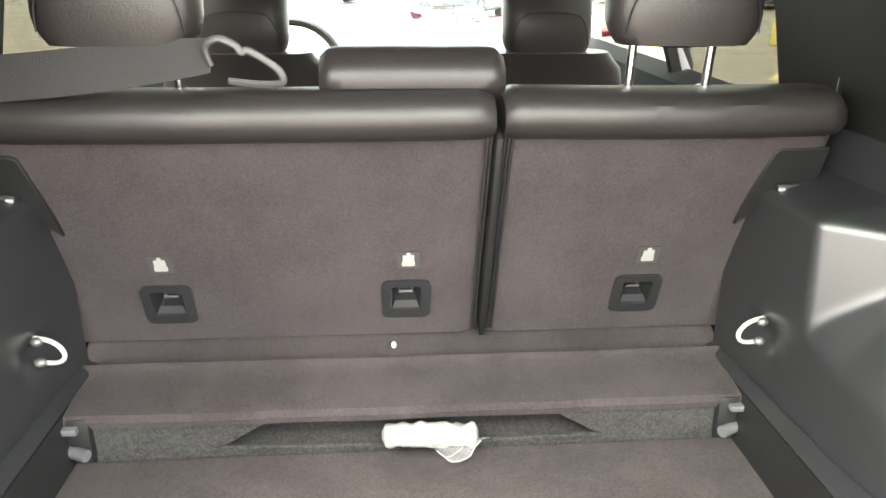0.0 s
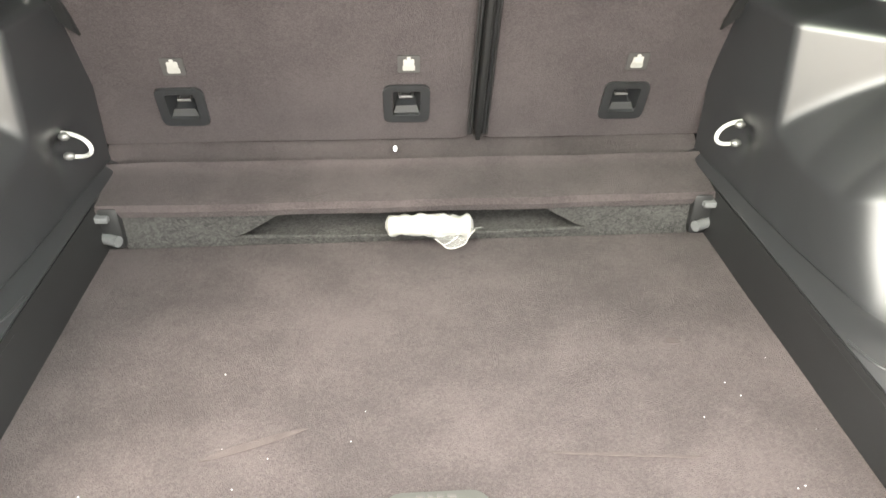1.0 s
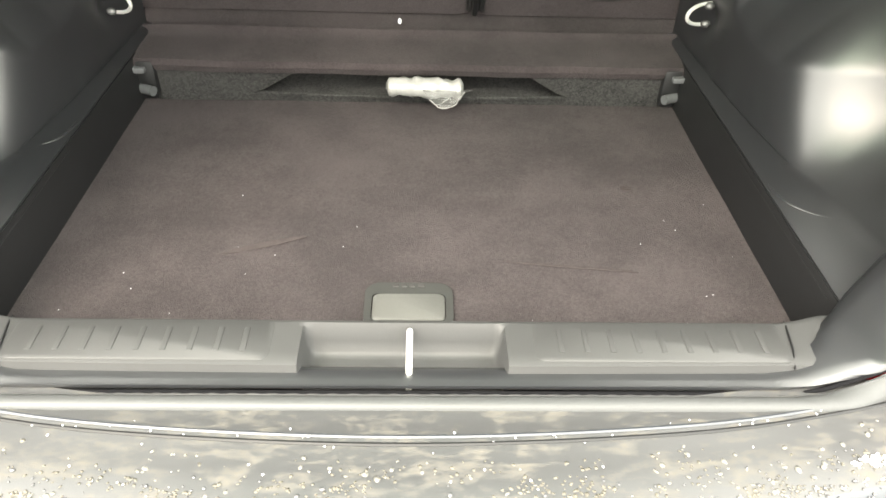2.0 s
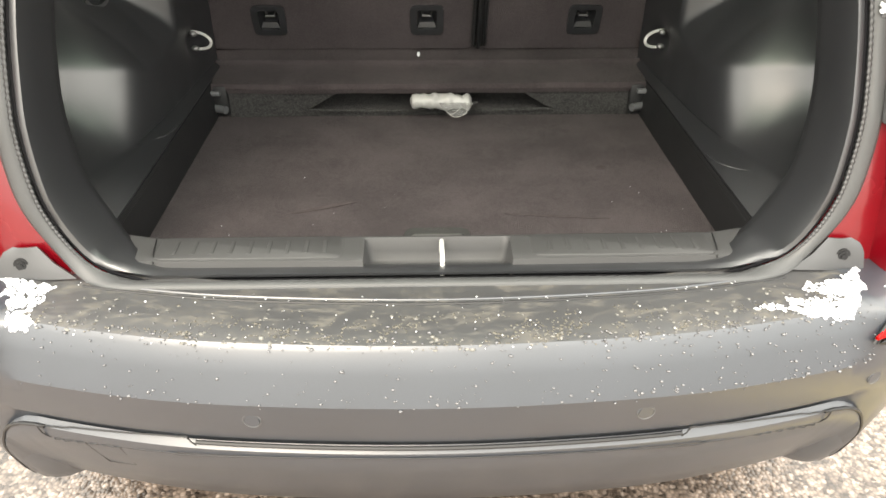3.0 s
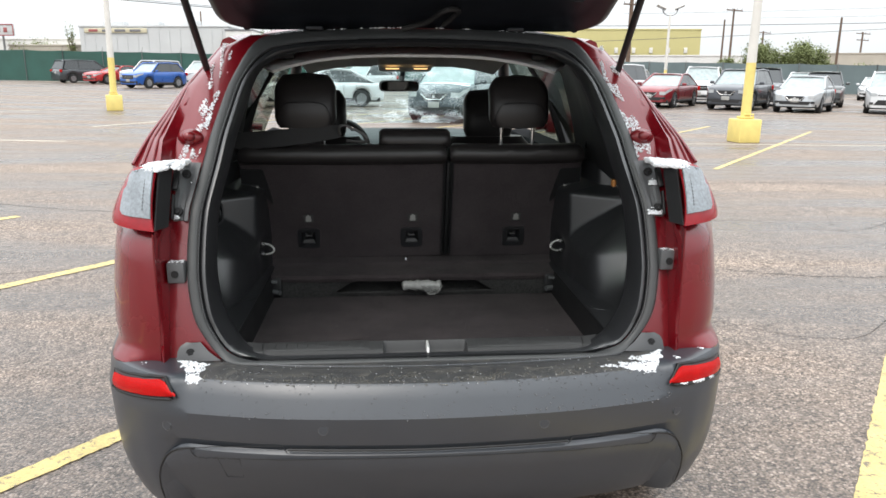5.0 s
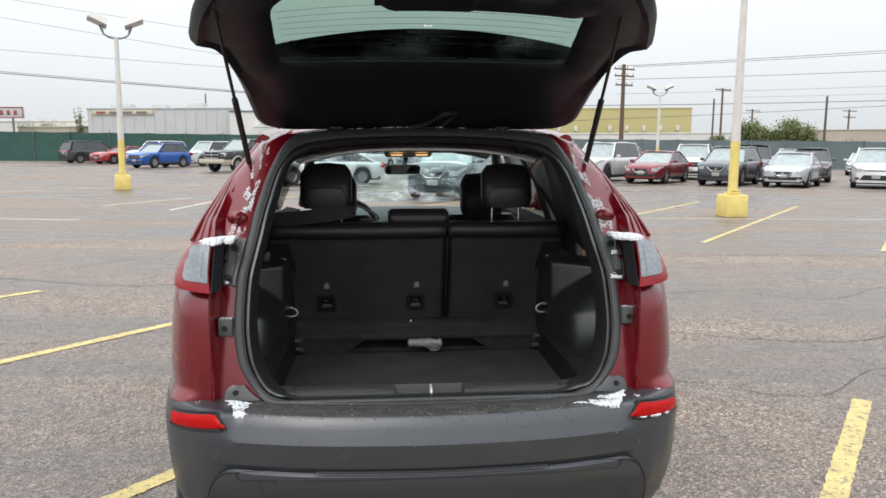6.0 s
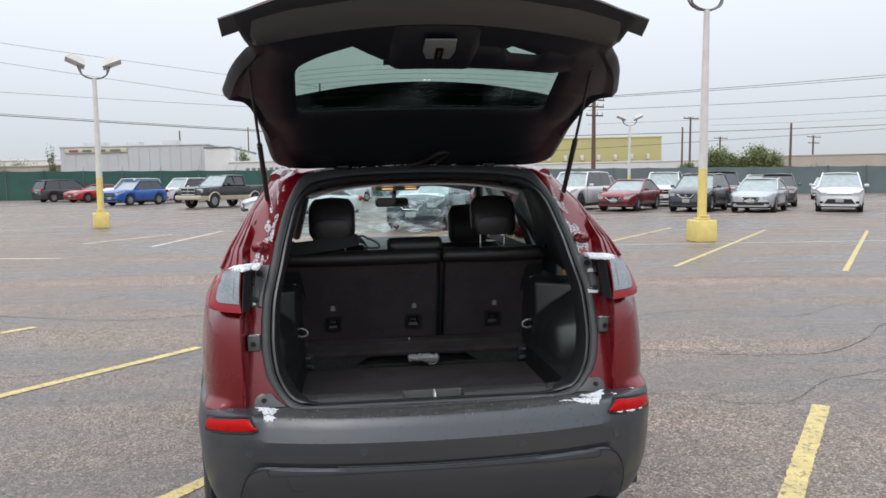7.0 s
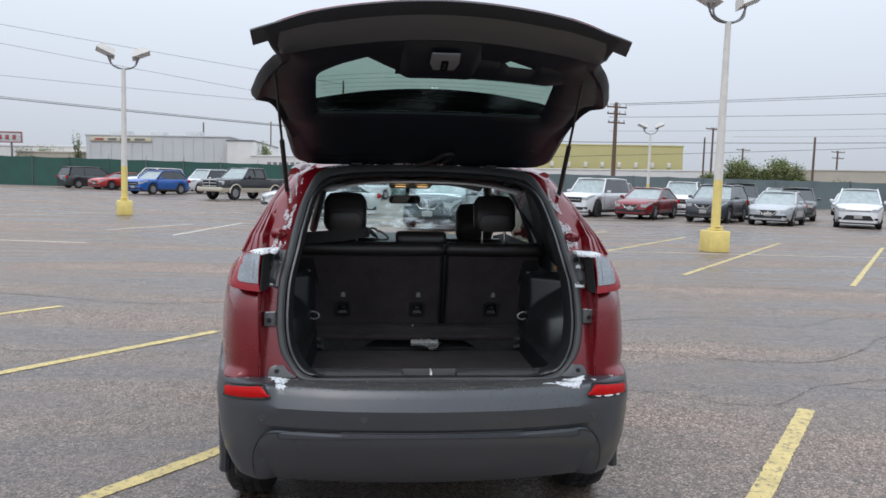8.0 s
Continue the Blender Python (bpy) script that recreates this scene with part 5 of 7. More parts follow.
g_out, g_in = loop_at(G_OUT), loop_at(G_IN)
rings = []
for f, dz in ((0, .028), (.015, .012), (.06, .0), (.16, .012), (.24, .006), (.5, -.006), (.80, -.002), (.95, .002), (1, .008)):
    row = []
    for a, b in zip(g_out, g_in):
        p = a + (b - a) * f
        low = blend(1, 0, (p.y + .16) / .08)
        row.append(Vector((p.x, p.y, gate_z(p.x, p.y) + dz * (1 - .8 * low))))
    rings.append(row + [row[0]])
tailgate = part("tailgate", sheet(rings, .01), GATE_TRIM, suv, "raised tailgate with black inner trim", hard=55)
rows = []
for f in (.012, .06, .2, .45):
    row = [a + (b - a) * f for a, b in zip(g_out, g_in)]
    row = [Vector((p.x, p.y, gate_z(p.x, p.y) + .010 + .026 * min(1, f * 5))) for p in row]
    rows.append(row + [row[0]])
part("outer_skin", sheet(rows, .008), PAINT_RED, tailgate, "red outer skin")
rows = []
for f in (0, .25, .5, .75, .97):
    row = [b + (Vector((0, .20, 0)) - b) * f for b in g_in]
    row = [Vector((p.x * 1.01, p.y, gate_z(p.x, p.y) + .014)) for p in row]
    rows.append(row + [row[0]])
gg = part("rear_window", sheet(rows, .004), PANE_GATE, tailgate, "wet tinted rear window")
rows = []
for x in np.linspace(-.56, .56, 40):
    y1 = .330 + .062 * (x / .45) ** 2
    rows.append([Vector((x, y, gate_z(x, y) + dz)) for y, dz in ((.84, .07), (.75, .085), (.68, .09), (y1 + .02, .085), (y1, .075), (y1 + .015, .066), (.66, .060), (.72, .058))])
part("spoiler", sheet(rows, .006), MATT_BLACK, tailgate, "rear spoiler")
# heating wires in the pane
for k in range(7):
    y = .08 + .036 * k
    bm = bmesh.new()
    tube(bm, [(x, y + .03 * (x / .45) ** 2, gate_z(x, y) + .0125) for x in np.linspace(-.42, .42, 22)], .0005, 4)
    part("heating_wire", bm, GATE_TRIM, gg)
# latch housing, latch, pull handle
bm = bmesh.new()
rows = []
for x in np.linspace(-.15, .15, 24):
    e = blend(0, 1, (.15 - abs(x)) / .05)
    rows.append([Vector((x, y, gate_z(x, y) - dz * e)) for y, dz in ((.052, .0), (.040, .020), (-.02, .030), (-.10, .028), (-.165, .012), (-.185, 0))])
housing = part("latch_housing", sheet(rows, .004), GATE_TRIM, tailgate)
lz = gate_z(.010, -.105) - .032
m = Matrix.Translation((.010, -.110, lz)) @ pose(0, 0, 0, 180 - 18)
bm = bmesh.new()
slab(bm, [(-.046, .058), (.046, .058), (.048, -.010), (.036, -.056), (-.036, -.056), (-.048, -.010)], .006, m, .06)
latch = part("latch_plate", bm, material("light_grey_plastic", (.15, .155, .165), .45, var=.08, bump=.1), housing, "grey latch plate")
bm = bmesh.new()
slab(bm, rrect(.024, .070, .006, 4), .008, m @ pose(0, -.020, 0))
part("latch_slot", bm, MATT_BLACK, latch)
bm = bmesh.new()
slab(bm, rrect(.009, .040, .003, 4), .011, m @ pose(0, -.014, 0))
part("latch_jaw", bm, CHROME, latch)
rows = []
for x in np.linspace(.09, .435, 40):
    slit = blend(0, 1, (x - .19) / .05) * blend(1, 0, (x - .315) / .035)
    y0, y1 = -.088 + .055 * slit, .056 - .03 * blend(0, 1, (x - .38) / .06)
    rows.append([Vector((x, y, gate_z(x, y) - dz)) for y, dz in ((y0, .0), (y0 + .004, .010), (y0 + (y1 - y0) * .35, .018), (y0 + (y1 - y0) * .75, .019), (y1 - .006, .012), (y1, .0))])
part("pull_handle", sheet(rows, .004), GATE_TRIM, tailgate, "black pull handle panel with a slit", hard=45)
rows = []
for x in np.linspace(-.535, .535, 40):
    e = blend(0, 1, (.535 - abs(x)) / .03)
    rows.append([Vector((x, y + .022 * (x / .55) ** 2, gate_z(x, y + .022 * (x / .55) ** 2) + .004 - dz * e)) for y, dz in ((-.292, .004), (-.270, .014), (-.235, .019), (-.205, .021), (-.196, .017), (-.192, .0))])
part("lip_panel", sheet(rows, .003), LIP_TRIM, tailgate, hard=30)
rows = []
for x in np.linspace(-.597, .589, 44):
    y0 = -.305 + .038 * (x / .6) ** 2
    rows.append([Vector((x, y, gate_z(x, y) + dz)) for y, dz in ((y0 + .055, .010), (y0 + .02, .003), (y0, .001))])
part("lip_blade", sheet(rows, .006), LIP_TRIM, tailgate)
for y0 in (.425, .62):
    bm = bmesh.new()
    tube(bm, [(x, y0 - .012 * (x / .5) ** 2, gate_z(x, y0) - .001) for x in np.linspace(-.47, .47, 30)], .005, 6)
    part("trim_crease", bm, GATE_TRIM, tailgate)
# parting line of the lower trim
bm = bmesh.new()
tube(bm, [(x, -.195 + .03 * (x / .55) ** 2, gate_z(x, -.2) - .001) for x in np.linspace(-.52, .52, 30)], .007, 6)
part("trim_joint", bm, RUBBER, tailgate)
for s in (1, -1):
    for x, y in ((.33, -.255), (.45, -.24)):
        bm = bmesh.new()
        cyl(bm, (s * x, y - .008, gate_z(x, y) + .004), (s * x, y + .002, gate_z(x, y) - .008), .008, .007, 10)
        part("buffer", bm, RUBBER, tailgate)
    bm = bmesh.new()
    lo, hi = Vector((s * .597, .70, 1.392)), Vector((.503 if s > 0 else -.556, -.02, 1.846))
    mid = lo.lerp(hi, .52)
    cyl(bm, lo, mid, .0095, .0095, 14)
    cyl(bm, mid, hi, .005, .005, 10)
    ball(bm, lo, .014, (1, 1, 1), 2)
    ball(bm, hi, .012, (1, 1, 1), 2)
    box(bm, lo + Vector((s * .004, .02, -.014)), (.02, .03, .06), .006)
    cyl(bm, lo + Vector((-s * .012, -.012, -.012)), lo + Vector((s * .012, .012, -.012)), .021, .019, 16)
    part("gas_strut", bm, RUBBER, suv, "black gas strut")
    # hinge
    bm = bmesh.new()
    box(bm, (s * .30, .805, 1.548), (.075, .05, .014), .004)
    box(bm, (s * .30, .765, 1.556), (.05, .06, .012), .004)
    part("hinge", bm, GATE_TRIM, suv)
bm = bmesh.new()
tube(bm, spline([(-.04, .74, 1.555), (.03, .70, 1.572), (.08, .62, 1.60), (.12, .66, 1.60), (.08, .72, 1.565)], 20), .008, 8)
part("cable_sleeve", bm, RUBBER, tailgate)

# ======== the car park ========
SLOPE = .0185


def ground_z(x):
    return -SLOPE * math.copysign(max(abs(x) - 1.2, 0), x)


LEAN = math.degrees(math.atan(SLOPE))


def on_ground(x, y, turn=0, up=0.0):
    """A pose standing on the lot, upright to its slope."""
    return Matrix.Translation((x, y, ground_z(x) + up)) @ pose(0, 0, 0, 0, LEAN if abs(x) > 1.2 else 0, 0) @ pose(0, 0, 0, 0, 0, turn)


bm = bmesh.new()
xs = [-900, -300, -120, -60, -30, -12, -5, -1.2, 1.2, 5, 12, 30, 60, 120, 300, 900]
grid(bm, [[Vector((x, y, ground_z(max(-110, min(110, x))))) for x in xs] for y in (-900, -300, -100, -40, -20, -10, -5, 0, 5, 10, 20, 40, 60, 100, 160, 300, 900)])
solo("ground", bm, ASPHALT, "damp coarse asphalt car park surface", "ground", kind="structure")

U = Vector((.6, .8, 0))
N = Vector((.8, -.6, 0))


def line(name, n, s0, s1, w=.10):
    """A stall line along the stalls' direction, n metres across them."""
    rows = []
    k = max(4, int((s1 - s0) / .03))
    for i in range(k + 1):
        s = s0 + (s1 - s0) * i / k
        row = []
        for f in (-1, 0, 1):
            p = U * s + N * (n + f * (w / 2) * (1 + .10 * noise.noise((s * 5, n, f)) + .22 * noise.noise((s * 34, n, f * 3))))
            row.append(Vector((p.x, p.y, ground_z(p.x) + .004)))
        rows.append(row)
    bm = bmesh.new()
    grid(bm, rows)
    return solo(name, bm, LINE_YELLOW, "worn yellow parking line on damp asphalt", "parking line", "parking lines", "structure")


for n, s0, s1, w in ((.86, -3.0, 3.30, .105), (-1.72, -3.0, 2.6, .095), (-4.2, -3.0, 2.62, .10), (-6.5, -3.0, 2.43, .10), (-8.9, -3.0, 2.4, .10),
                     (-1.9, 10.6, 20.7, .085), (.58, 11.2, 21.6, .085), (-4.5, 13.0, 20.6, .10), (3.2, 11.2, 21.6, .11), (5.8, 11.2, 21.6, .11), (-7.1, 13.0, 21, .10), (-9.7, 13, 21, .10), (-12.3, 13, 21, .1), (-14.9, 13, 21, .1)):
    line("parking_line", n, s0, s1, w)
bm = bmesh.new()
grid(bm, [[Vector((x, y, ground_z(x) + .003)) for y in (13.78, 13.86)] for x in np.linspace(1.5, 16, 40)])
solo("cross_line", bm, material("faded_line", (.58, .54, .45), .8, var=.3, bump=.3), "faded pale line across the car park", "parking line", kind="structure")

FADED = bpy.data.materials["faded_line"]
for a, b in (((-7.3, 17.05), (-5.95, 20.07)), ((-5.33, 15.8), (-4.7, 21.2)), ((-10.2, 27.4), (-4.8, 27.8)), ((-8.2, 13.55), (-6.4, 13.37)), ((15.4, 27.5), (20.9, 34.1)), ((-12.5, 22.0), (-9.9, 25.6))):
    a, b = Vector((*a, 0)), Vector((*b, 0))
    across = (b - a).normalized().cross(Vector((0, 0, 1))) * .05
    bm = bmesh.new()
    grid(bm, [[Vector((q.x, q.y, ground_z(q.x) + .003)) for q in (p - across * (1 + .4 * noise.noise((i * .7, 1, a.x))), p + across * (1 + .4 * noise.noise((i * .7, 5, a.x))))] for i, p in enumerate(a.lerp(b, f) for f in np.linspace(0, 1, 40))])
    solo("faded_line", bm, FADED, "faded pale stall line on damp asphalt", "parking line", kind="structure")


def crack(pts, w):
    """A ragged crack that thins, forks sideways in small jerks and breaks off."""
    rows = []
    path = spline([(x, y, 0) for x, y in pts], 110)
    for i, p in enumerate(path):
        j = .07 * noise.noise((p.x * 2.5, p.y * 2.5, 9)) + .035 * noise.noise((p.x * 14, p.y * 14, 4))
        k = w * .55 * (.55 + .9 * abs(noise.noise((i * .35, 1, w * 99))))
        rows.append([Vector((p.x + j, p.y + j * .8 + d, ground_z(p.x) + .003)) for d in (-k, k)])
    bm = bmesh.new()
    grid(bm, rows)
    solo("asphalt_crack", bm, CRACK, "dark ragged crack in the asphalt", "crack", kind="structure")


CRACK = material("crack_tar", (.062, .056, .050), .8, var=.3, bump=.3)
crack([(1.2, 3.7), (1.98, 3.8), (2.6, 3.6), (3.07, 3.48), (3.6, 3.5), (4.3, 4.0), (5.0, 4.67), (6.5, 5.6)], .012)
crack([(3.05, 3.48), (3.15, 3.1), (3.24, 2.78), (3.7, 2.5), (4.4, 2.4)], .009)
crack([(-9, 8.2), (-6, 7.0), (-4.5, 6.6), (-3.0, 6.1), (-2.2, 6.3), (-1.2, 6.1), (.5, 6.6)], .014)
crack([(-9, 5.2), (-5.5, 5.5), (-4.0, 7.3), (-3.0, 9.5)], .012)
crack([(2, 7.6), (5, 8.2), (9, 8.0), (14, 9.0)], .014)
crack([(1.6, 2.6), (2.4, 2.2), (3.2, 2.75), (4.6, 3.1), (6.0, 2.9)], .007)
crack([(2.2, 5.2), (3.4, 5.6), (4.2, 5.1), (5.6, 5.9), (8.0, 6.1)], .010)
crack([(4.3, 4.0), (4.1, 5.0), (4.6, 6.4), (4.4, 8.1)], .008)
crack([(-6, 3.6), (-4.2, 4.1), (-3.0, 3.7), (-1.8, 4.2)], .008)


# -- lamp posts --
def lamp_post(h, base=.50):
    t = thing("lamp_post", "white lamp post with yellow foot and floodlights", "lamp post", group="lamp posts")
    bm = bmesh.new()
    box(bm, (0, 0, base / 2), (base, base, base), .025)
    part("base_block", bm, POLE_YELLOW, t, "yellow concrete foot")
    bm = bmesh.new()
    cyl(bm, (0, 0, base), (0, 0, 1.68), .105, .10, 20)
    part("lower_shaft", bm, POLE_YELLOW, t, "yellow painted lower shaft")
    bm = bmesh.new()
    cyl(bm, (0, 0, 1.68), (0, 0, h), .10, .065, 20)
    part("shaft", bm, POLE_WHITE, t)
    bm = bmesh.new()
    tube(bm, [(-.13, -.13, base + .02), (-.13, -.13, base + .10), (.10, -.13, base + .10), (.10, -.13, base + .02)], .016)
    box(bm, (0, 0, base + .03), (.26, .26, .05), .01)
    part("foot_plate", bm, POLE_YELLOW, t)
    for s in (1, -1):
        bm = bmesh.new()
        for d in (0, .09):
            tube(bm, spline([(0, d * .3, h), (s * .20, d, h + .04), (s * .38, d, h + .16), (s * (.40 + d), d, h + .42)], 14), .025, 8)
        arm = part("arm", bm, STEEL, t)
        bm = bmesh.new()
        m = pose(s * .52, .05, h + .58, -14, -s * 24, 0)
        r = bmesh.ops.create_cube(bm, size=1)["verts"]
        for v in r:
            k = 1.0 if v.co.z < 0 else .72
            v.co = m @ Vector((v.co.x * .62 * k, v.co.y * .42 * k, v.co.z * .22))
        head = part("lamp_head", bm, POLE_WHITE, arm)
        bm = bmesh.new()
        slab(bm, rrect(.50, .32, .03, 4), .012, m @ pose(0, 0, -.121))
        part("lamp_glass", bm, LAMP_GLASS, head)
    return t


t = lamp_post(4.95)
t.matrix_basis = on_ground(-9.2, 23.9, 20)
copy_thing(t, on_ground(17.0, 46.0, -10))
t = lamp_post(5.27)
t.matrix_basis = on_ground(7.50, 14.4, 8)

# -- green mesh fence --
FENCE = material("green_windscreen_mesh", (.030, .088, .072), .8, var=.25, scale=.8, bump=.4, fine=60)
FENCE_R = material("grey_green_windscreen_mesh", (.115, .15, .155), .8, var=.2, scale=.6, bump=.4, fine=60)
fence = thing("fence", "green mesh covered chain-link fence along the lot", "fence", (0, 60, 0))
runs = [(-80, 62.5, -28, 65.6), (-28, 65.6, 4, 68), (4, 68, 40, 60), (40, 60, 95, 46)]
for a, (x0, y0, x1, y1) in enumerate(runs):
    k = int(math.hypot(x1 - x0, y1 - y0) / 3)
    top = 2.55 if a < 2 else 2.45
    rows = []
    for i in range(k * 4 + 1):
        f = i / (k * 4)
        x, y = x0 + (x1 - x0) * f, y0 + (y1 - y0) * f
        z = ground_z(x)
        sag = .05 * abs(math.sin(math.pi * f * k))
        rows.append([Vector((x, y + .05 * noise.noise((i * .9, v * 3, a)), z + .03 + (top - sag - .03) * v)) for v in (0, .25, .5, .75, 1)])
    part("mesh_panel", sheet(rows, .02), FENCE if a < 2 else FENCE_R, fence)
    for i in range(k + 1):
        f = i / k
        x, y = x0 + (x1 - x0) * f, y0 + (y1 - y0) * f
        bm = bmesh.new()
        cyl(bm, (x, y - .06, ground_z(x)), (x, y - .06, ground_z(x) + top + .08), .03, .03, 8)
        if a == 0 or a == 1:
            tube(bm, [(x, y - .06, ground_z(x) + top + .05), (x + .12, y - .16, ground_z(x) + top + .38)], .015, 6)
        part("fence_post", bm, STEEL, fence)


# -- buildings --
def block(name, label, x0, x1, y, d, z1, mat, roof=None):
    t = thing(name, label, "building", ((x0 + x1) / 2, y + d / 2, 0))
    bm = bmesh.new()
    box(bm, ((x0 + x1) / 2, y + d / 2, z1 / 2 - .5), (x1 - x0, d, z1 + 1))
    part("wall", bm, mat, t)
    bm = bmesh.new()
    box(bm, ((x0 + x1) / 2, y + d / 2, z1 + .08), (x1 - x0 + .2, d + .2, .18), .03)
    part("parapet", bm, roof or mat, t)
    return t


WALL_GREY = material("pale_grey_metal_wall", (.50, .51, .51), .7, var=.06, scale=.5, bump=.1)
WALL_WHITE = material("white_rendered_wall", (.64, .63, .61), .8, var=.08, scale=.7, bump=.2)
WALL_YELLOW = material("pale_yellow_wall", (.47, .42, .195), .8, var=.06, scale=.4, bump=.1)
WALL_TAN = material("tan_wall", (.42, .38, .32), .8, var=.1, scale=.5, bump=.1)
SIGN_RED = material("red_sign_print", (.30, .08, .08), .6, var=.1, bump=0)
ROOF_DARK = material("dark_coping", (.16, .16, .17), .7, var=.1)

b = block("warehouse", "long pale grey warehouse behind the fence", -36, -19.2, 90, 25, 6.25, WALL_GREY)
bm = bmesh.new()
box(bm, (-31.9, 89.9, 5.85), (7.0, .14, .50), .02)
sg = part("sign_board", bm, material("cream_sign", (.55, .50, .36), .6, var=.08), b)
for x, w, m in ((-34.4, 1.0, SIGN_RED), (-32.9, 1.0, ROOF_DARK), (-31.4, 1.2, ROOF_DARK), (-29.7, 1.2, ROOF_DARK)):
    bm = bmesh.new()
    box(bm, (x, 89.8, 5.85), (w, .05, .26), .01)
    part("sign_bar", bm, m, sg)
for x, w, h in ((-33.2, 2.4, .5), (-28.6, 1.6, .45), (-24.3, 1.8, .6)):
    bm = bmesh.new()
    box(bm, (x, 94, 6.4 + h / 2), (w, 2, h + .3), .05)
    part("roof_unit", bm, WALL_GREY, b)
for k in range(14):
    bm = bmesh.new()
    box(bm, (-35.5 + 1.2 * k, 89.97, 3), (.03, .05, 6.2), .01)
    part("wall_seam", bm, WALL_GREY, b)
b = block("corner_building", "white rendered corner building with dark coping", -19.1, -16.1, 88, 20, 5.75, WALL_WHITE, ROOF_DARK)
b = block("store_building", "white store building with worn lettering", -16.0, 8, 86, 22, 3.95, WALL_WHITE)
for row, (z, ws) in enumerate(((3.1, (.5, .5, .5, .5, .5, .5, .5)), (2.35, (.5, .5, .5, .5, .5)))):
    for k, w in enumerate(ws):
        bm = bmesh.new()
        box(bm, (-13.9 + .66 * k + row * .3, 85.95, z), (.42, .06, .42), .02)
        part("letter_bar", bm, ROOF_DARK, b)
b = block("low_building", "low white building with a long roof", -75, -38, 97, 20, 5.1, WALL_WHITE)
b = block("shed", "low tan shed behind the fence", -45, -35.5, 92, 5, 4.2, WALL_TAN)
sign = thing("shop_sign", "red and white shop sign board", "sign", (-46.5, 91, 0))
bm = bmesh.new()
box(bm, (-47.0, 91, 5.95), (6.6, .3, 1.3), .04)
part("board", bm, WALL_GREY, sign)
bm = bmesh.new()
for x, z, w, h in ((-47, 6.55, 6.6, .12), (-47, 5.35, 6.6, .12), (-43.75, 5.95, .12, 1.3)):
    box(bm, (x, 90.82, z), (w, .06, h), .01)
part("border", bm, SIGN_RED, sign)
for k in range(7):
    bm = bmesh.new()
    box(bm, (-49.4 + .8 * k, 90.82, 5.95), (.40, .06, .55), .03)
    part("letter_bar", bm, SIGN_RED, sign)
for x in (-49, -45):
    bm = bmesh.new()
    cyl(bm, (x, 91, 0), (x, 91, 5.4), .12, .12, 10)
    part("sign_post", bm, STEEL, sign)
b = block("yellow_warehouse", "pale yellow warehouse with a row of dock lamps", 12, 45, 110, 30, 7.0, WALL_YELLOW)
for k in range(9):
    bm = bmesh.new()
    box(bm, (22 + 2.6 * k, 109.9, 4.1), (.5, .2, .8), .04)
    part("wall_lamp", bm, POLE_WHITE, b)
b = block("low_wall_building", "long low white building", 10, 47, 100, 4, 3.1, WALL_WHITE)
b = block("far_building", "low white building far off", 50, 56, 96, 8, 3.4, WALL_WHITE)
b = block("far_building", "low pale building far off", 66, 90, 110, 8, 3.6, WALL_TAN)


# -- power poles and wires --
WOOD_POLE = material("weathered_pole_wood", (.13, .085, .06), .85, var=.2, scale=3, bump=.3)
WIRE = material("dark_wire", (.06, .06, .065), .6, var=.1, bump=0)


def power_pole(x, y, h, arms, r=.17):
    t = thing("power_pole", "brown wooden power pole with cross arms", "power pole", (x, y, 0), "power poles")
    z = ground_z(x)
    lean = SLOPE * h
    bm = bmesh.new()
    cyl(bm, (x, y, z - .3), (x + lean, y, z + h), r, r * .7, 12)
    part("mast", bm, WOOD_POLE, t)
    for dz, w in arms:
        bm = bmesh.new()
        box(bm, (x + lean, y - .15, z + h - dz), (w, .12, .14), .02, pose(0, 0, 0, 0, LEAN + 2))
        arm = part("cross_arm", bm, WOOD_POLE, t)
        for k in range(4):
            bm = bmesh.new()
            cyl(bm, (x + lean - w * .45 + w * .3 * k, y - .15, z + h - dz + .05), (x + lean - w * .45 + w * .3 * k, y - .15, z + h - dz + .28), .045, .03, 8)
            part("insulator", bm, STEEL, arm)
    return t


power_pole(21.9, 70, 9.6, ((.45, 2.0), (1.1, 1.9), (1.95, 1.7)), .24)
power_pole(40.6, 90, 9.2, ((.2, 2.0),), .16)
power_pole(40.0, 91, 8.0, (), .14)
power_pole(48.2, 80, 7.7, (), .16)
power_pole(82, 130, 9.2, ((.3, 2.6), (1.4, 2.2)), .2)
power_pole(64, 130, 9, ((.3, 2.6),), .2)
power_pole(98, 125, 9, ((.4, 1.6),), .2)
power_pole(-62, 60, 18.7, (), .16)
power_pole(-4, 60, 9.4, (), .10)
power_pole(76, 70, 14.2, (), .14)
power_pole(-26, 105, 8.6, (), .14)
power_pole(-17.5, 110, 9.4, (), .12)


def wire(a, b, sag=.5, r=.02):
    bm = bmesh.new()
    a, b = Vector(a), Vector(b)
    tube(bm, [a.lerp(b, f) - Vector((0, 0, sag * 4 * f * (1 - f))) for f in np.linspace(0, 1, 20)], r, 5)
    solo("overhead_wire", bm, WIRE, "thin dark overhead power wire against the sky", "wire", "overhead wires")


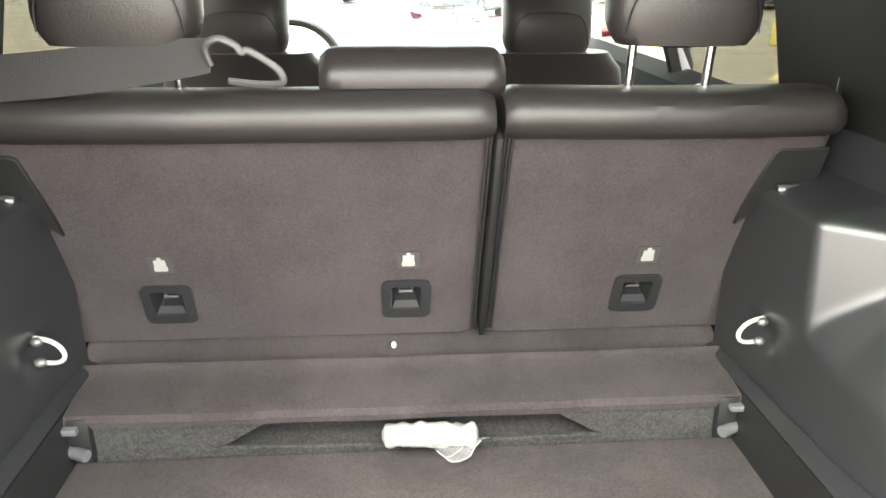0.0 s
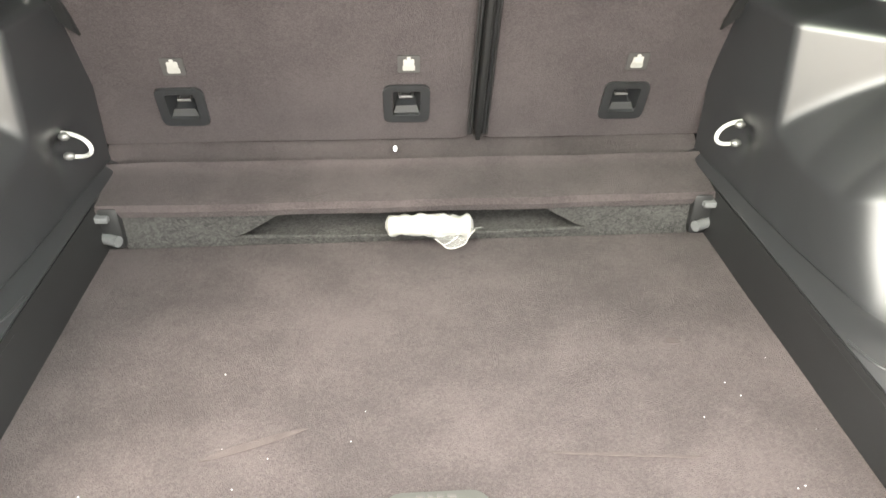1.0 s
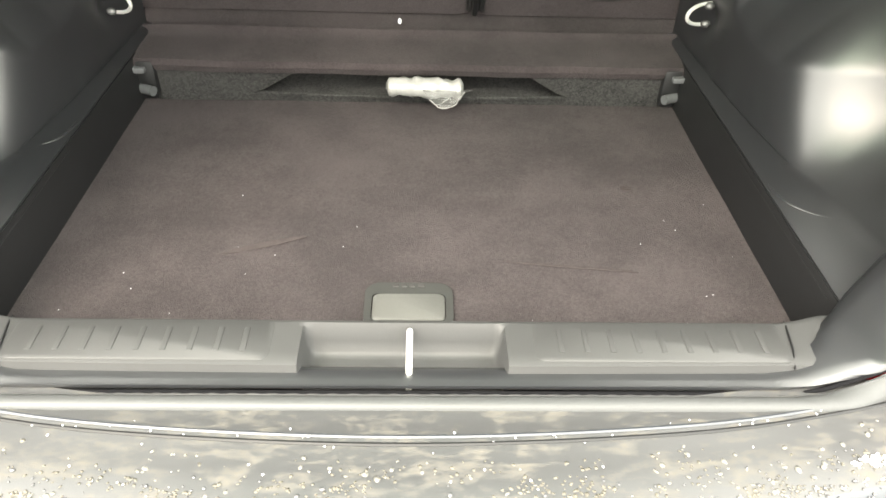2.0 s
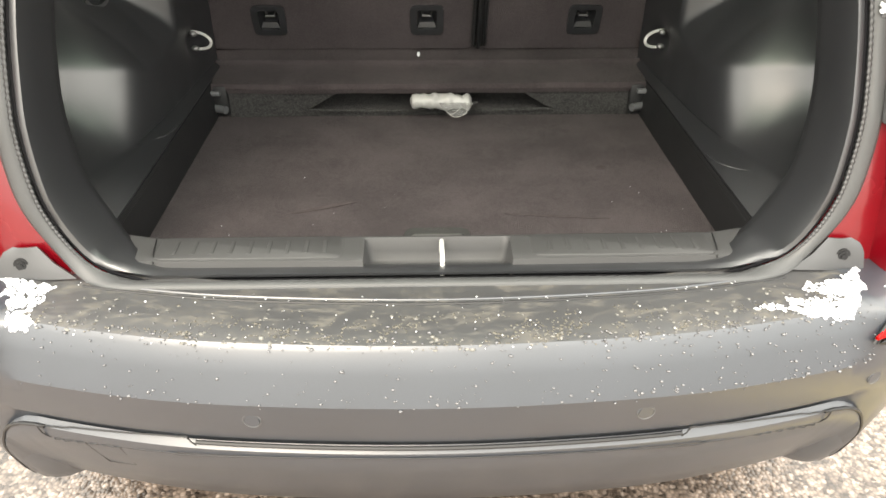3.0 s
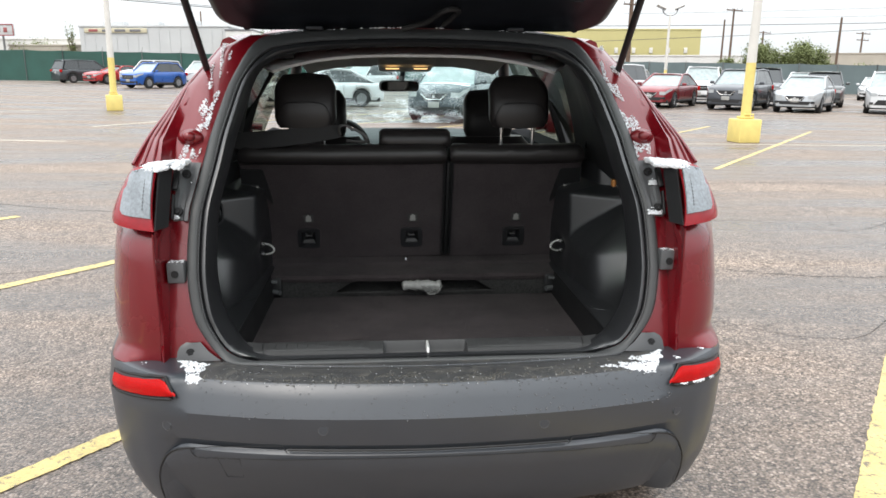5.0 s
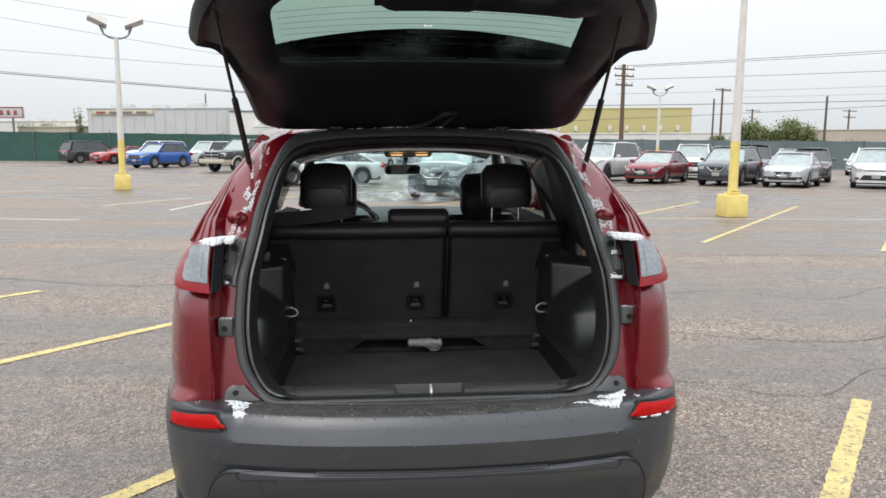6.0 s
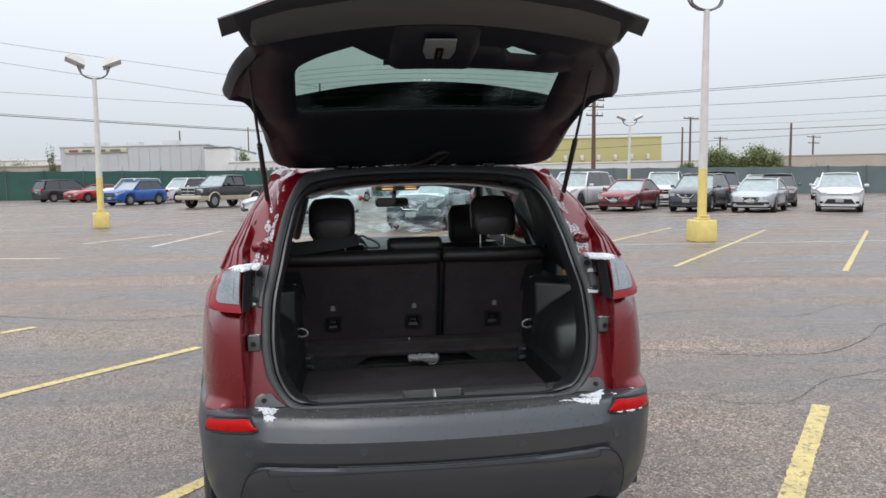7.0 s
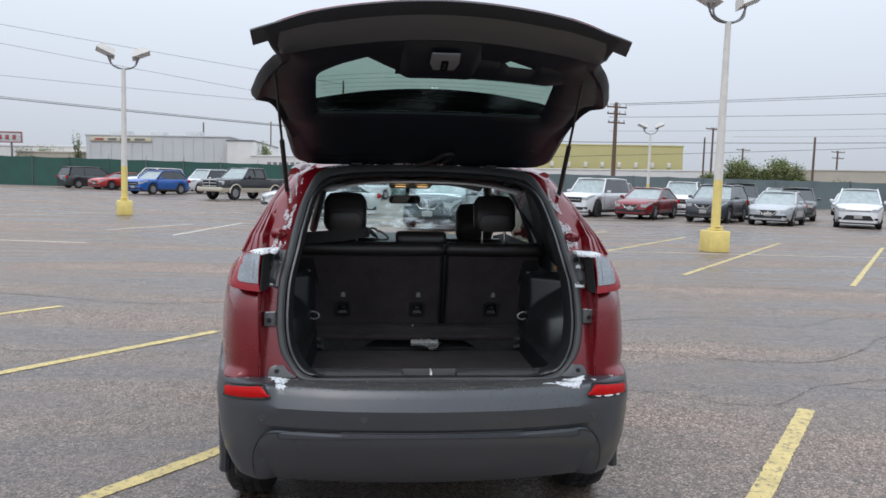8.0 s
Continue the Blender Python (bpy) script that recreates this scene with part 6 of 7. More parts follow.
for a, b, r in (((21.4, 70, 9.05), (76, 70, 12.6), .025), ((23.1, 70, 9.0), (76, 70, 12.3), .022), ((21.4, 70, 7.8), (76, 70, 9.9), .022), ((21.4, 70, 6.45), (76, 70, 8.3), .014), ((16, 70, 5.35), (76, 70, 6.5), .03),
                ((10, 70, 3.7), (76, 70, 6.7), .022), ((34, 70, 6.1), (76, 70, 7.6), .012),
                ((-62, 60, 10.6), (-4, 60, 5.35), .032), ((-62, 60, 10.75), (-4, 60, 5.45), .02), ((-62, 60, 12.2), (-4, 60, 7.3), .014), ((-62, 60, 17.5), (-4, 60, 7.4), .014), ((-62, 60, 18.6), (-4, 60, 9.2), .014)):
    wire(a, b, .25, r)


# -- trees --
LEAF = material("grey_green_leaves", (.175, .205, .082), .8, var=.3, scale=2, bump=0)
BARK = material("tree_bark", (.12, .09, .07), .9, var=.25)


def tree(x, y, h, w, seed, density=1.0):
    rnd = random.Random(seed)
    t = thing("tree", "bushy grey-green tree behind the fence", "tree", (x, y, 0), "trees behind the fence")
    z0 = ground_z(x)
    bm = bmesh.new()
    cyl(bm, (x, y, z0), (x, y, z0 + h * .45), .16, .10, 8)
    tips = []
    for k in range(9):
        a = k * 2.4 + rnd.random()
        e = Vector((x + w * .36 * math.cos(a) * rnd.uniform(.5, 1.1), y + w * .3 * math.sin(a), z0 + h * rnd.uniform(.5, .86)))
        tube(bm, spline([(x, y, z0 + h * rnd.uniform(.2, .42)), (x + (e.x - x) * .5, y + (e.y - y) * .5, (z0 + h * .35 + e.z) / 2), e], 6), [.08, .065, .05, .04, .03, .02], 6)
        tips.append(e)
    part("trunk", bm, BARK, t)
    vs, fs = [], []
    for e in tips + [Vector((x + rnd.uniform(-.4, .4) * w, y + rnd.uniform(-.3, .3) * w, z0 + h * rnd.uniform(.3, .8))) for _ in range(10)]:
        for _ in range(int(420 * density)):
            g = Vector((rnd.gauss(0, .115) * w, rnd.gauss(0, .11) * w, rnd.gauss(0, .075) * h))
            c = e + g
            if c.z < z0 + .4 or c.z > z0 + h * 1.05:
                continue
            sz = rnd.uniform(.07, .15)
            q = Euler((rnd.uniform(-1, 1), rnd.uniform(-1, 1), rnd.uniform(0, 6.3))).to_matrix()
            i = len(vs)
            for dx, dy in ((-.5, 0), (0, -.28), (.5, 0), (0, .28)):
                vs.append(c + q @ Vector((dx * sz * 2, dy * sz * 2, .06 * dx * sz)))
            fs.append((i, i + 1, i + 2, i + 3))
    me = bpy.data.meshes.new("crown")
    me.from_pydata(vs, [], fs)
    me.materials.append(LEAF)
    ob = new("crown", me)
    ob.parent = t
    ob.matrix_parent_inverse = t.matrix_basis.inverted()
    return t


for i, (x, y, h, w, d) in enumerate(((34.5, 76, 3.3, 2.2, .5), (37.0, 75, 5.0, 3.0, .8), (39.0, 77, 4.4, 2.8, .6), (41.0, 75, 5.2, 3.2, .8), (43.4, 76, 4.5, 3.0, .6), (45.4, 77, 3.2, 2.4, .4), (51.0, 79, 3.0, 2.4, .2))):
    tree(x, y, h, w, 10 + i, d)
tree(-37.5, 91, 6.0, 1.0, 30, .07)
tree(-15.3, 92, 5.9, 1.3, 31, .2)
tree(-43, 93, 4.4, 5.0, 32, .25)


# ======== parked cars ========
TYRE_FAR = material("dull_tyre", (.02, .02, .021), .8, var=.2)
RIM_FAR = material("alloy_rim", (.30, .30, .31), .35, .7, var=.1)
GLASS_DARK = material("dark_car_glass", (.02, .024, .026), .06, var=.1, bump=0, spec=.8, rvar=.02)
GLASS_FROST = material("frosted_car_glass", (.31, .36, .36), .35, var=.3, scale=5, bump=.2)
CHROME_FAR = material("bright_trim", (.6, .6, .6), .25, .9, var=.1)
LAMP_FAR = material("headlamp_glass", (.40, .42, .43), .10, var=.15, scale=20, bump=0, coat=1)
CARPAINT = {}


def paint(key, col, metal=.2):
    if key not in CARPAINT:
        CARPAINT[key] = material("car_paint_" + key, col, .3, metal, var=.1, scale=1.5, bump=0.02, coat=.8)
    return CARPAINT[key]


# length, width, height, bonnet height, belt, screen base, roof front, roof rear, tail top, wheel radius
SHAPES = {
    "suv": (4.55, 1.84, 1.69, 1.08, 1.06, 3.28, 2.50, .62, .16, .36),
    "compact": (4.40, 1.82, 1.65, 1.08, 1.06, 3.18, 2.45, .75, .22, .36),
    "sedan": (4.7, 1.82, 1.46, .94, .94, 3.30, 2.30, 1.35, .42, .335),
    "offroad": (4.8, 1.92, 1.84, 1.16, 1.14, 3.35, 2.75, .35, .12, .40),
    "van": (5.0, 1.97, 1.78, 1.08, 1.06, 3.75, 2.85, .40, .12, .35),
    "coupe": (4.7, 1.90, 1.40, .98, .98, 3.0, 2.2, 1.3, .5, .35),
}


def car(kind, label, col, key, frost=True, snow=.0, cladding=False, metal=.2, face="v"):
    """A parked car, its nose towards +y, standing at the origin."""
    L, W, H, hb, belt, ys, yr0, yr1, yt, wr = SHAPES[kind]
    t = thing("parked_car", label, "car", group="parked cars")
    m = paint(key, col, metal)
    hl = L / 2
    fa, ra = L - .92, .95

    def bottom(y):
        z = .26
        for c in (fa, ra):
            q = (wr + .05) ** 2 - (y - c) ** 2
            if q > 0:
                z = max(z, wr + math.sqrt(q))
        return z
    def top_at(y):
        return ip(y, [0, .10, yr1, ys - .05, ys, L - .45, L - .18, L - .05, L], [belt - .20, belt - .03, belt, belt - .02, belt - .02, hb - .09, hb - .14, hb - .20, hb - .27])

    def wide_at(y):
        return W / 2 * (1 - .24 * max(0, 1 - min(y, L - y) / .78) ** 2.1)
    ysx = sorted(set(list(np.linspace(0, L, 60)) + [.04, L - .04]))
    rows = []
    for y in ysx:
        hw = wide_at(y)
        top = top_at(y)
        lo = bottom(y)
        half = [(hw * .93, lo), (hw * .985, lo + (top - lo) * .22), (hw, lo + (top - lo) * .5), (hw * .985, lo + (top - lo) * .75), (hw * .965, top - .035), (hw * .925, top)]
        crown = ip(y, [0, yr1, ys, L - .5, L], [.02, .02, .03, .06, .0])
        cap = [(hw * k, top + crown * (1 - k * k)) for k in (.6, .3, 0)]
        prof = half + cap
        rows.append([Vector((x, y - hl, z)) for x, z in prof] + [Vector((-x, y - hl, z)) for x, z in prof[-2::-1]])
    bm = bmesh.new()
    vs, _ = grid(bm, rows)
    for r in (vs[0], vs[-1]):
        bm.faces.new(r)
    body = part("body", bm, m, t, hard=50)
    bm = bmesh.new()
    box(bm, (0, 0, .28), (W * .86, L * .93, .16), .03)
    part("underbody", bm, TYRE_FAR, t)
    # greenhouse
    rw = W * .5 * .745
    bw = W * .5 * .925
    bm = bmesh.new()
    rr = []
    for y in np.linspace(yr1 - .08, yr0 + .08, 14):
        z = ip(y, [yr1, (yr0 + yr1) / 2, yr0], [H - .05, H, H - .03])
        rr.append([Vector((rw * u, y - hl, z - .04 * abs(u) ** 3)) for u in np.linspace(-1, 1, 11)])
    part("roof", sheet(rr, .03), m, t)
    win = [[Vector((u * (bw + (rw - bw) * v) * .97, ys + (yr0 - ys) * v - hl + .09 * (1 - u * u) * (1 - v), belt - .02 + (H - .05 - belt) * v)) for u in np.linspace(-1, 1, 9)] for v in np.linspace(0, 1, 6)]
    part("windscreen", sheet(win, .015), GLASS_FROST if frost else GLASS_DARK, t, "frosted windscreen" if frost else "")
    win = [[Vector((u * (bw + (rw - bw) * v) * .95, yt + (yr1 - yt) * v - hl, belt + (H - .07 - belt) * v)) for u in np.linspace(-1, 1, 7)] for v in np.linspace(0, 1, 4)]
    part("rear_glass", sheet(win, .015), GLASS_DARK, t)
    for s in (1, -1):
        cuts = [yt + .15, (yr1 + yr0) * .5 - .15, ys - .12] if kind != "coupe" else [yt + .2, ys - .12]
        spans = list(zip(cuts, cuts[1:]))
        for a, b in spans:
            rws = []
            for v in np.linspace(0, 1, 4):
                ya = max(a + .015, yt + (yr1 - yt) * v + .12)
                yb = min(b - .015, ys + (yr0 - ys) * v - .10)
                rws.append([Vector((s * (bw + (rw - bw) * v + .004), ya + (yb - ya) * f - hl, belt + .005 + (H - .085 - belt) * v)) for f in np.linspace(0, 1, 5)])
            part("side_window", sheet(rws, .012), GLASS_DARK, t)
        bm = bmesh.new()
        for pth in ([(s * bw * .985, ys - hl, belt - .02), (s * rw * .99, yr0 - hl, H - .05)], [(s * bw * .98, yt - hl + .04, belt), (s * rw * .99, yr1 - hl, H - .06)],
                    [(s * rw * .99, yr1 - hl, H - .06), (s * rw, (yr0 + yr1) / 2 - hl, H - .02), (s * rw * .99, yr0 - hl, H - .05)]):
            tube(bm, pth, .036, 8)
        part("pillar", bm, m, t)
        bm = bmesh.new()
        box(bm, (s * (W / 2 + .10), ys - .25 - hl, belt + .05), (.19, .10, .13), .035)
        part("wing_mirror", bm, m, t)
        # lamps wrapped round the nose
        rws = []
        ends = [(wide_at(L - d) + .006, L - d, 1 - d / .50) for d in np.linspace(.46, .03, 9)] + [(wide_at(L) * k, L + .012, .95 - .5 * (1 - k)) for k in (.98, .85, .70)]
        for x, y, h in ends:
            zt = top_at(min(y, L - .04)) - .035
            rws.append([Vector((s * x, y - hl, zt - (.055 + .085 * h) * q)) for q in (0, .33, .66, 1)])
        part("headlamp", sheet(rws, .02), LAMP_FAR, t)
        for yc in (cuts[1] if len(cuts) > 2 else ys - 1.3, ys - .02, yt + .75):
            bm = bmesh.new()
            tube(bm, [(s * (wide_at(yc) + .002), yc - hl, belt - .06), (s * (W / 2 + .002), yc - hl, .62), (s * (W / 2 * .985 + .002), yc - hl, .42)], .006, 5)
            part("door_gap", bm, TYRE_FAR, t)
        bm = bmesh.new()
        tube(bm, [(s * W * .489, ra - hl + .30, .30), (s * W * .489, fa - hl - .30, .30)], .05, 8)
        part("sill", bm, TYRE_FAR, t)
        bm = bmesh.new()
        box(bm, (s * W * .36, L - .05 - hl, .42), (.15, .12, .11), .03)
        part("fog_lamp", bm, TRIM_DARK, t)
        bm = bmesh.new()
        box(bm, (s * W * .40, .07 - hl, belt - .14), (W * .14, .12, .20), .03)
        part("tail_lamp", bm, LENS_RED, t)
        for yy in (fa, ra):
            bm = bmesh.new()
            x0 = s * W * .49
            prof = [(wr * .62, 0), (wr * .9, .0), (wr * .985, .02), (wr, .05), (wr, .17), (wr * .97, .20), (wr * .6, .21)]
            grid(bm, [[Vector((x0 - s * o, yy - hl + r * math.sin(a), wr + r * math.cos(a))) for r, o in prof] for a in np.linspace(0, 2 * math.pi, 25)])
            tyre = part("tyre", bm, TYRE_FAR, t)
            bm = bmesh.new()
            cyl(bm, (x0 - s * .02, yy - hl, wr), (x0 - s * .15, yy - hl, wr), wr * .60, wr * .55, 20)
            for k in range(5):
                a = 2 * math.pi * k / 5
                box(bm, (x0 - s * .012, yy - hl + .32 * wr * math.sin(a), wr + .32 * wr * math.cos(a)), (.03, .05, wr * .55), .01, pose(0, 0, 0, -math.degrees(a)))
            part("rim", bm, RIM_FAR if kind != "offroad" else TYRE_FAR, tyre)
        if cladding:
            bm = bmesh.new()
            tube(bm, [(s * W * .495, ra + .5 - hl, .32), (s * W * .495, fa - .5 - hl, .32)], .07, 8)
            part("sill_cladding", bm, TYRE_FAR, t)
    fy = L + .004 - hl
    bm = bmesh.new()
    gz = hb - .37
    front = pose(0, fy, 0, 90, 0, 180)
    if face == "v":
        slab(bm, [(-W * .21, gz + .09), (W * .21, gz + .09), (W * .15, gz - .09), (-W * .15, gz - .09)], .012, front)
    elif face == "bar":
        slab(bm, [(-W * .27, gz + .12), (W * .27, gz + .12), (W * .25, gz - .12), (-W * .25, gz - .12)], .012, front)
    else:
        slab(bm, [(-W * .25, gz + .06), (W * .25, gz + .06), (W * .25, gz + .01), (-W * .25, gz + .01)], .012, front)
    grille = part("grille", bm, TYRE_FAR, t)
    bm = bmesh.new()
    slab(bm, [(-W * .24, .56), (W * .24, .56), (W * .32, .36), (-W * .32, .36)] if face == "low" else [(-W * .33, .46), (W * .33, .46), (W * .29, .33), (-W * .29, .33)], .014, front)
    part("lower_intake", bm, TYRE_FAR, t)
    bm = bmesh.new()
    if face == "v":
        tube(bm, [(-W * .20, fy + .015, gz + .085), (-W * .11, fy + .018, gz - .07), (W * .11, fy + .018, gz - .07), (W * .20, fy + .015, gz + .085)], .016, 8)
        cyl(bm, (0, fy, gz + .01), (0, fy + .025, gz + .01), .055, .05, 14)
    else:
        box(bm, (0, fy + .014, gz + (.0 if face == "bar" else .035)), (W * .46, .02, .022), .005)
    part("grille_trim", bm, CHROME_FAR, grille)
    bm = bmesh.new()
    box(bm, (0, L + .012 - hl, .50), (.31, .02, .155), .004)
    part("plate", bm, LABEL_WHITE, t)
    bm = bmesh.new()
    box(bm, (0, -.005 - hl, belt - .28), (.31, .02, .155), .004)
    part("plate", bm, LABEL_WHITE, t)
    if cladding:
        bm = bmesh.new()
        box(bm, (0, L - .05 - hl, .33), (W * .82, .08, .14), .03)
        part("bumper_cladding", bm, TYRE_FAR, t)
    if snow:
        rws = []
        for y in np.linspace(ys + .05, L - .50, 14):
            z = ip(y, [ys, L - .45], [belt - .02, hb - .09])
            rws.append([Vector((W * .5 * .80 * u * (1 - .22 * noise.noise((y * 3, u, 4))), y - hl, z + .052 - .04 * u * u + .012 * noise.noise((y * 4, u * 3, 2)))) for u in np.linspace(-1, 1, 15)])
        part("snow_on_bonnet", sheet(rws, .012), SNOW, t, "thin snow on the bonnet")
    return t


def pickup(label, col, key):
    t = thing("pickup_truck", label, "truck", group="parked cars")
    m = paint(key, col)
    tan = paint("champagne", (.50, .45, .36))
    L, W, H = 5.8, 2.0, 1.95
    hl = L / 2
    wr, fa, ra = .42, L - 1.05, 1.25

    def bottom(y):
        z = .46
        for c in (fa, ra):
            q = .50 ** 2 - (y - c) ** 2
            if q > 0:
                z = max(z, wr + math.sqrt(q))
        return z
    rows, low = [], []
    for y in sorted(set(list(np.linspace(0, L, 60)))):
        e = min(y, L - y)
        hw = W / 2 * (1 - .10 * max(0, 1 - e / .3) ** 2)
        top = ip(y, [0, 2.0, 2.1, 3.9, 4.0, L - .15, L], [1.30, 1.30, 1.28, 1.28, 1.28, 1.20, 1.02])
        mid = max(.72, bottom(y) + .04)
        prof = [(hw, mid), (hw * 1.0, mid + (top - mid) * .5), (hw * .97, top - .03), (hw * .92, top), (hw * .5, top + .02), (0, top + .03)]
        if .12 < y < 2.0:
            prof[4], prof[5] = (hw * .90, top - .45), (0, top - .45)
        rows.append([Vector((x, y - hl, z)) for x, z in prof] + [Vector((-x, y - hl, z)) for x, z in prof[-2::-1]])
        lo = bottom(y)
        low.append([(hw * .96, lo), (hw * 1.004, lo + (mid - lo) * .4), (hw * 1.004, mid)])
    bm = bmesh.new()
    vs, _ = grid(bm, rows)
    for r in (vs[0], vs[-1]):
        bm.faces.new(r)
    part("body", bm, m, t, hard=50)
    for s in (1, -1):
        ysn = np.linspace(0, L, 60)
        part("lower_panel", sheet([[Vector((s * x, y - hl, z)) for x, z in r] for y, r in zip(ysn, low)], .02), tan, t, "champagne lower panel")
    rr = [[Vector((.74 * u, y - hl, ip(y, [2.1, 2.5, 3.3], [H - .08, H, H - .05]) - .05 * abs(u) ** 3)) for u in np.linspace(-1, 1, 9)] for y in np.linspace(2.08, 3.40, 10)]
    part("roof", sheet(rr, .04), m, t)
    part("windscreen", sheet([[Vector((u * (.90 - .18 * v), 4.05 - .68 * v - hl + .08 * (1 - u * u) * (1 - v), 1.28 + .60 * v)) for u in np.linspace(-1, 1, 9)] for v in np.linspace(0, 1, 5)], .02), GLASS_FROST, t, "frosted windscreen")
    part("rear_glass", sheet([[Vector((u * (.90 - .17 * v), 2.02 + .08 * v - hl, 1.28 + .60 * v)) for u in np.linspace(-1, 1, 5)] for v in np.linspace(0, 1, 3)], .02), GLASS_DARK, t)
    for s in (1, -1):
        for a, b in ((2.16, 2.92), (3.0, 3.9)):
            part("side_window", sheet([[Vector((s * (.925 - .18 * v), a + (min(b, 3.95 - .62 * v) - a) * f - hl, 1.32 + .50 * v)) for f in np.linspace(0, 1, 4)] for v in np.linspace(0, 1, 4)], .02), GLASS_DARK, t)
        bm = bmesh.new()
        for p in ([(s * .92, 4.05 - hl, 1.27), (s * .73, 3.38 - hl, 1.88)], [(s * .92, 2.04 - hl, 1.27), (s * .74, 2.1 - hl, 1.86)], [(s * .93, 2.96 - hl, 1.27), (s * .75, 2.96 - hl, 1.9)], [(s * .74, 2.1 - hl, 1.87), (s * .73, 3.38 - hl, 1.88)]):
            tube(bm, p, .05, 8)
        part("pillar", bm, m, t)
        bm = bmesh.new()
        box(bm, (s * 1.13, 3.72 - hl, 1.40), (.2, .1, .24), .04)
        part("wing_mirror", bm, m, t)
        bm = bmesh.new()
        box(bm, (s * .76, L - .12 - hl, 1.0), (.40, .2, .22), .05)
        part("headlamp", bm, LAMP_FAR, t)
        for yy in (fa, ra):
            bm = bmesh.new()
            x0 = s * W * .49
            prof = [(wr * .58, 0), (wr * .9, .0), (wr * .985, .02), (wr, .05), (wr, .22), (wr * .97, .25), (wr * .6, .26)]
            grid(bm, [[Vector((x0 - s * o, yy - hl + r * math.sin(a), wr + r * math.cos(a))) for r, o in prof] for a in np.linspace(0, 2 * math.pi, 25)])
            tyre = part("tyre", bm, TYRE_FAR, t)
            bm = bmesh.new()
            cyl(bm, (x0 - s * .01, yy - hl, wr), (x0 - s * .15, yy - hl, wr), wr * .58, wr * .5, 20)
            part("rim", bm, RIM_FAR, tyre)
            bm = bmesh.new()
            tube(bm, [(s * W * .5, yy - hl + .50 * math.cos(a), wr + .50 * math.sin(a)) for a in np.linspace(0, math.pi, 16)], .04, 8)
            part("wheel_arch", bm, tan, t)
    bm = bmesh.new()
    box(bm, (0, L + .0 - hl, .98), (1.05, .10, .36), .05)
    part("grille", bm, TRIM_DARK, t)
    bm = bmesh.new()
    tube(bm, [(-.52, L + .05 - hl, .80), (-.52, L + .05 - hl, 1.16), (.52, L + .05 - hl, 1.16), (.52, L + .05 - hl, .80)], .03, 8, True)
    box(bm, (0, L + .05 - hl, .98), (1.0, .03, .05), .01)
    box(bm, (0, L + .05 - hl, .98), (.05, .03, .34), .01)
    part("grille_trim", bm, CHROME_FAR, t)
    bm = bmesh.new()
    box(bm, (0, L + .04 - hl, .62), (1.9, .22, .26), .07)
    part("front_bumper", bm, tan, t)
    return t


def place(t, x, y, turn):
    t.matrix_basis = on_ground(x, y, turn)


HEAD = 143.1
rows_right = (
    ("offroad", "white off-road SUV with dark grille, damp and clean", (.66, .67, .68), "white", 9.94, 33.5, HEAD - 4, dict(face="bar")),
    ("sedan", "dark red saloon with snow-covered windscreen", (.20, .010, .016), "red", 12.15, 32.2, HEAD - 1, dict(snow=0)),
    ("suv", "dark grey SUV with chrome V grille", (.050, .055, .065), "graphite", 14.85, 30.6, HEAD - 2, dict(cladding=True)),
    ("sedan", "silver saloon with frosted windscreen and V grille", (.42, .44, .46), "silver", 17.1, 29.4, HEAD - 1, dict(metal=.4)),
    ("suv", "white SUV with large dark lower intake", (.66, .67, .68), "white", 20.55, 29.0, HEAD + 4, dict(face="low")),
    ("offroad", "white boxy SUV in the second row", (.60, .60, .60), "white", 15.9, 37.3, HEAD + 10, dict(face="bar")),
    ("offroad", "dark boxy SUV in the second row", (.05, .052, .058), "brown", 18.3, 35.6, HEAD + 10, dict(frost=False, face="bar")),
    ("suv", "dark SUV in the second row, seen from the side", (.045, .05, .05), "dark", 21.2, 35.2, HEAD + 8, dict(frost=False)),
    ("suv", "white SUV far back", (.60, .60, .60), "white", 15.2, 46.5, HEAD + 180, dict(frost=False)),
    ("sedan", "silver saloon far back", (.42, .44, .46), "silver", 12.6, 41.0, HEAD, dict()),
    ("suv", "white SUV in the third row", (.60, .60, .60), "white", 25.5, 45, HEAD, dict()),
    ("sedan", "white saloon in the third row", (.60, .60, .60), "white", 31.0, 46, HEAD, dict()),
    ("van", "grey van in the third row", (.2, .2, .22), "grey", 21.2, 50, HEAD, dict(face="bar")),
    ("sedan", "bright red saloon far back", (.45, .02, .02), "scarlet", 27.5, 33.2, HEAD, dict()),
)
for kind, label, col, key, x, y, turn, kw in rows_right:
    place(car(kind, label, col, key, **kw), x, y, turn)
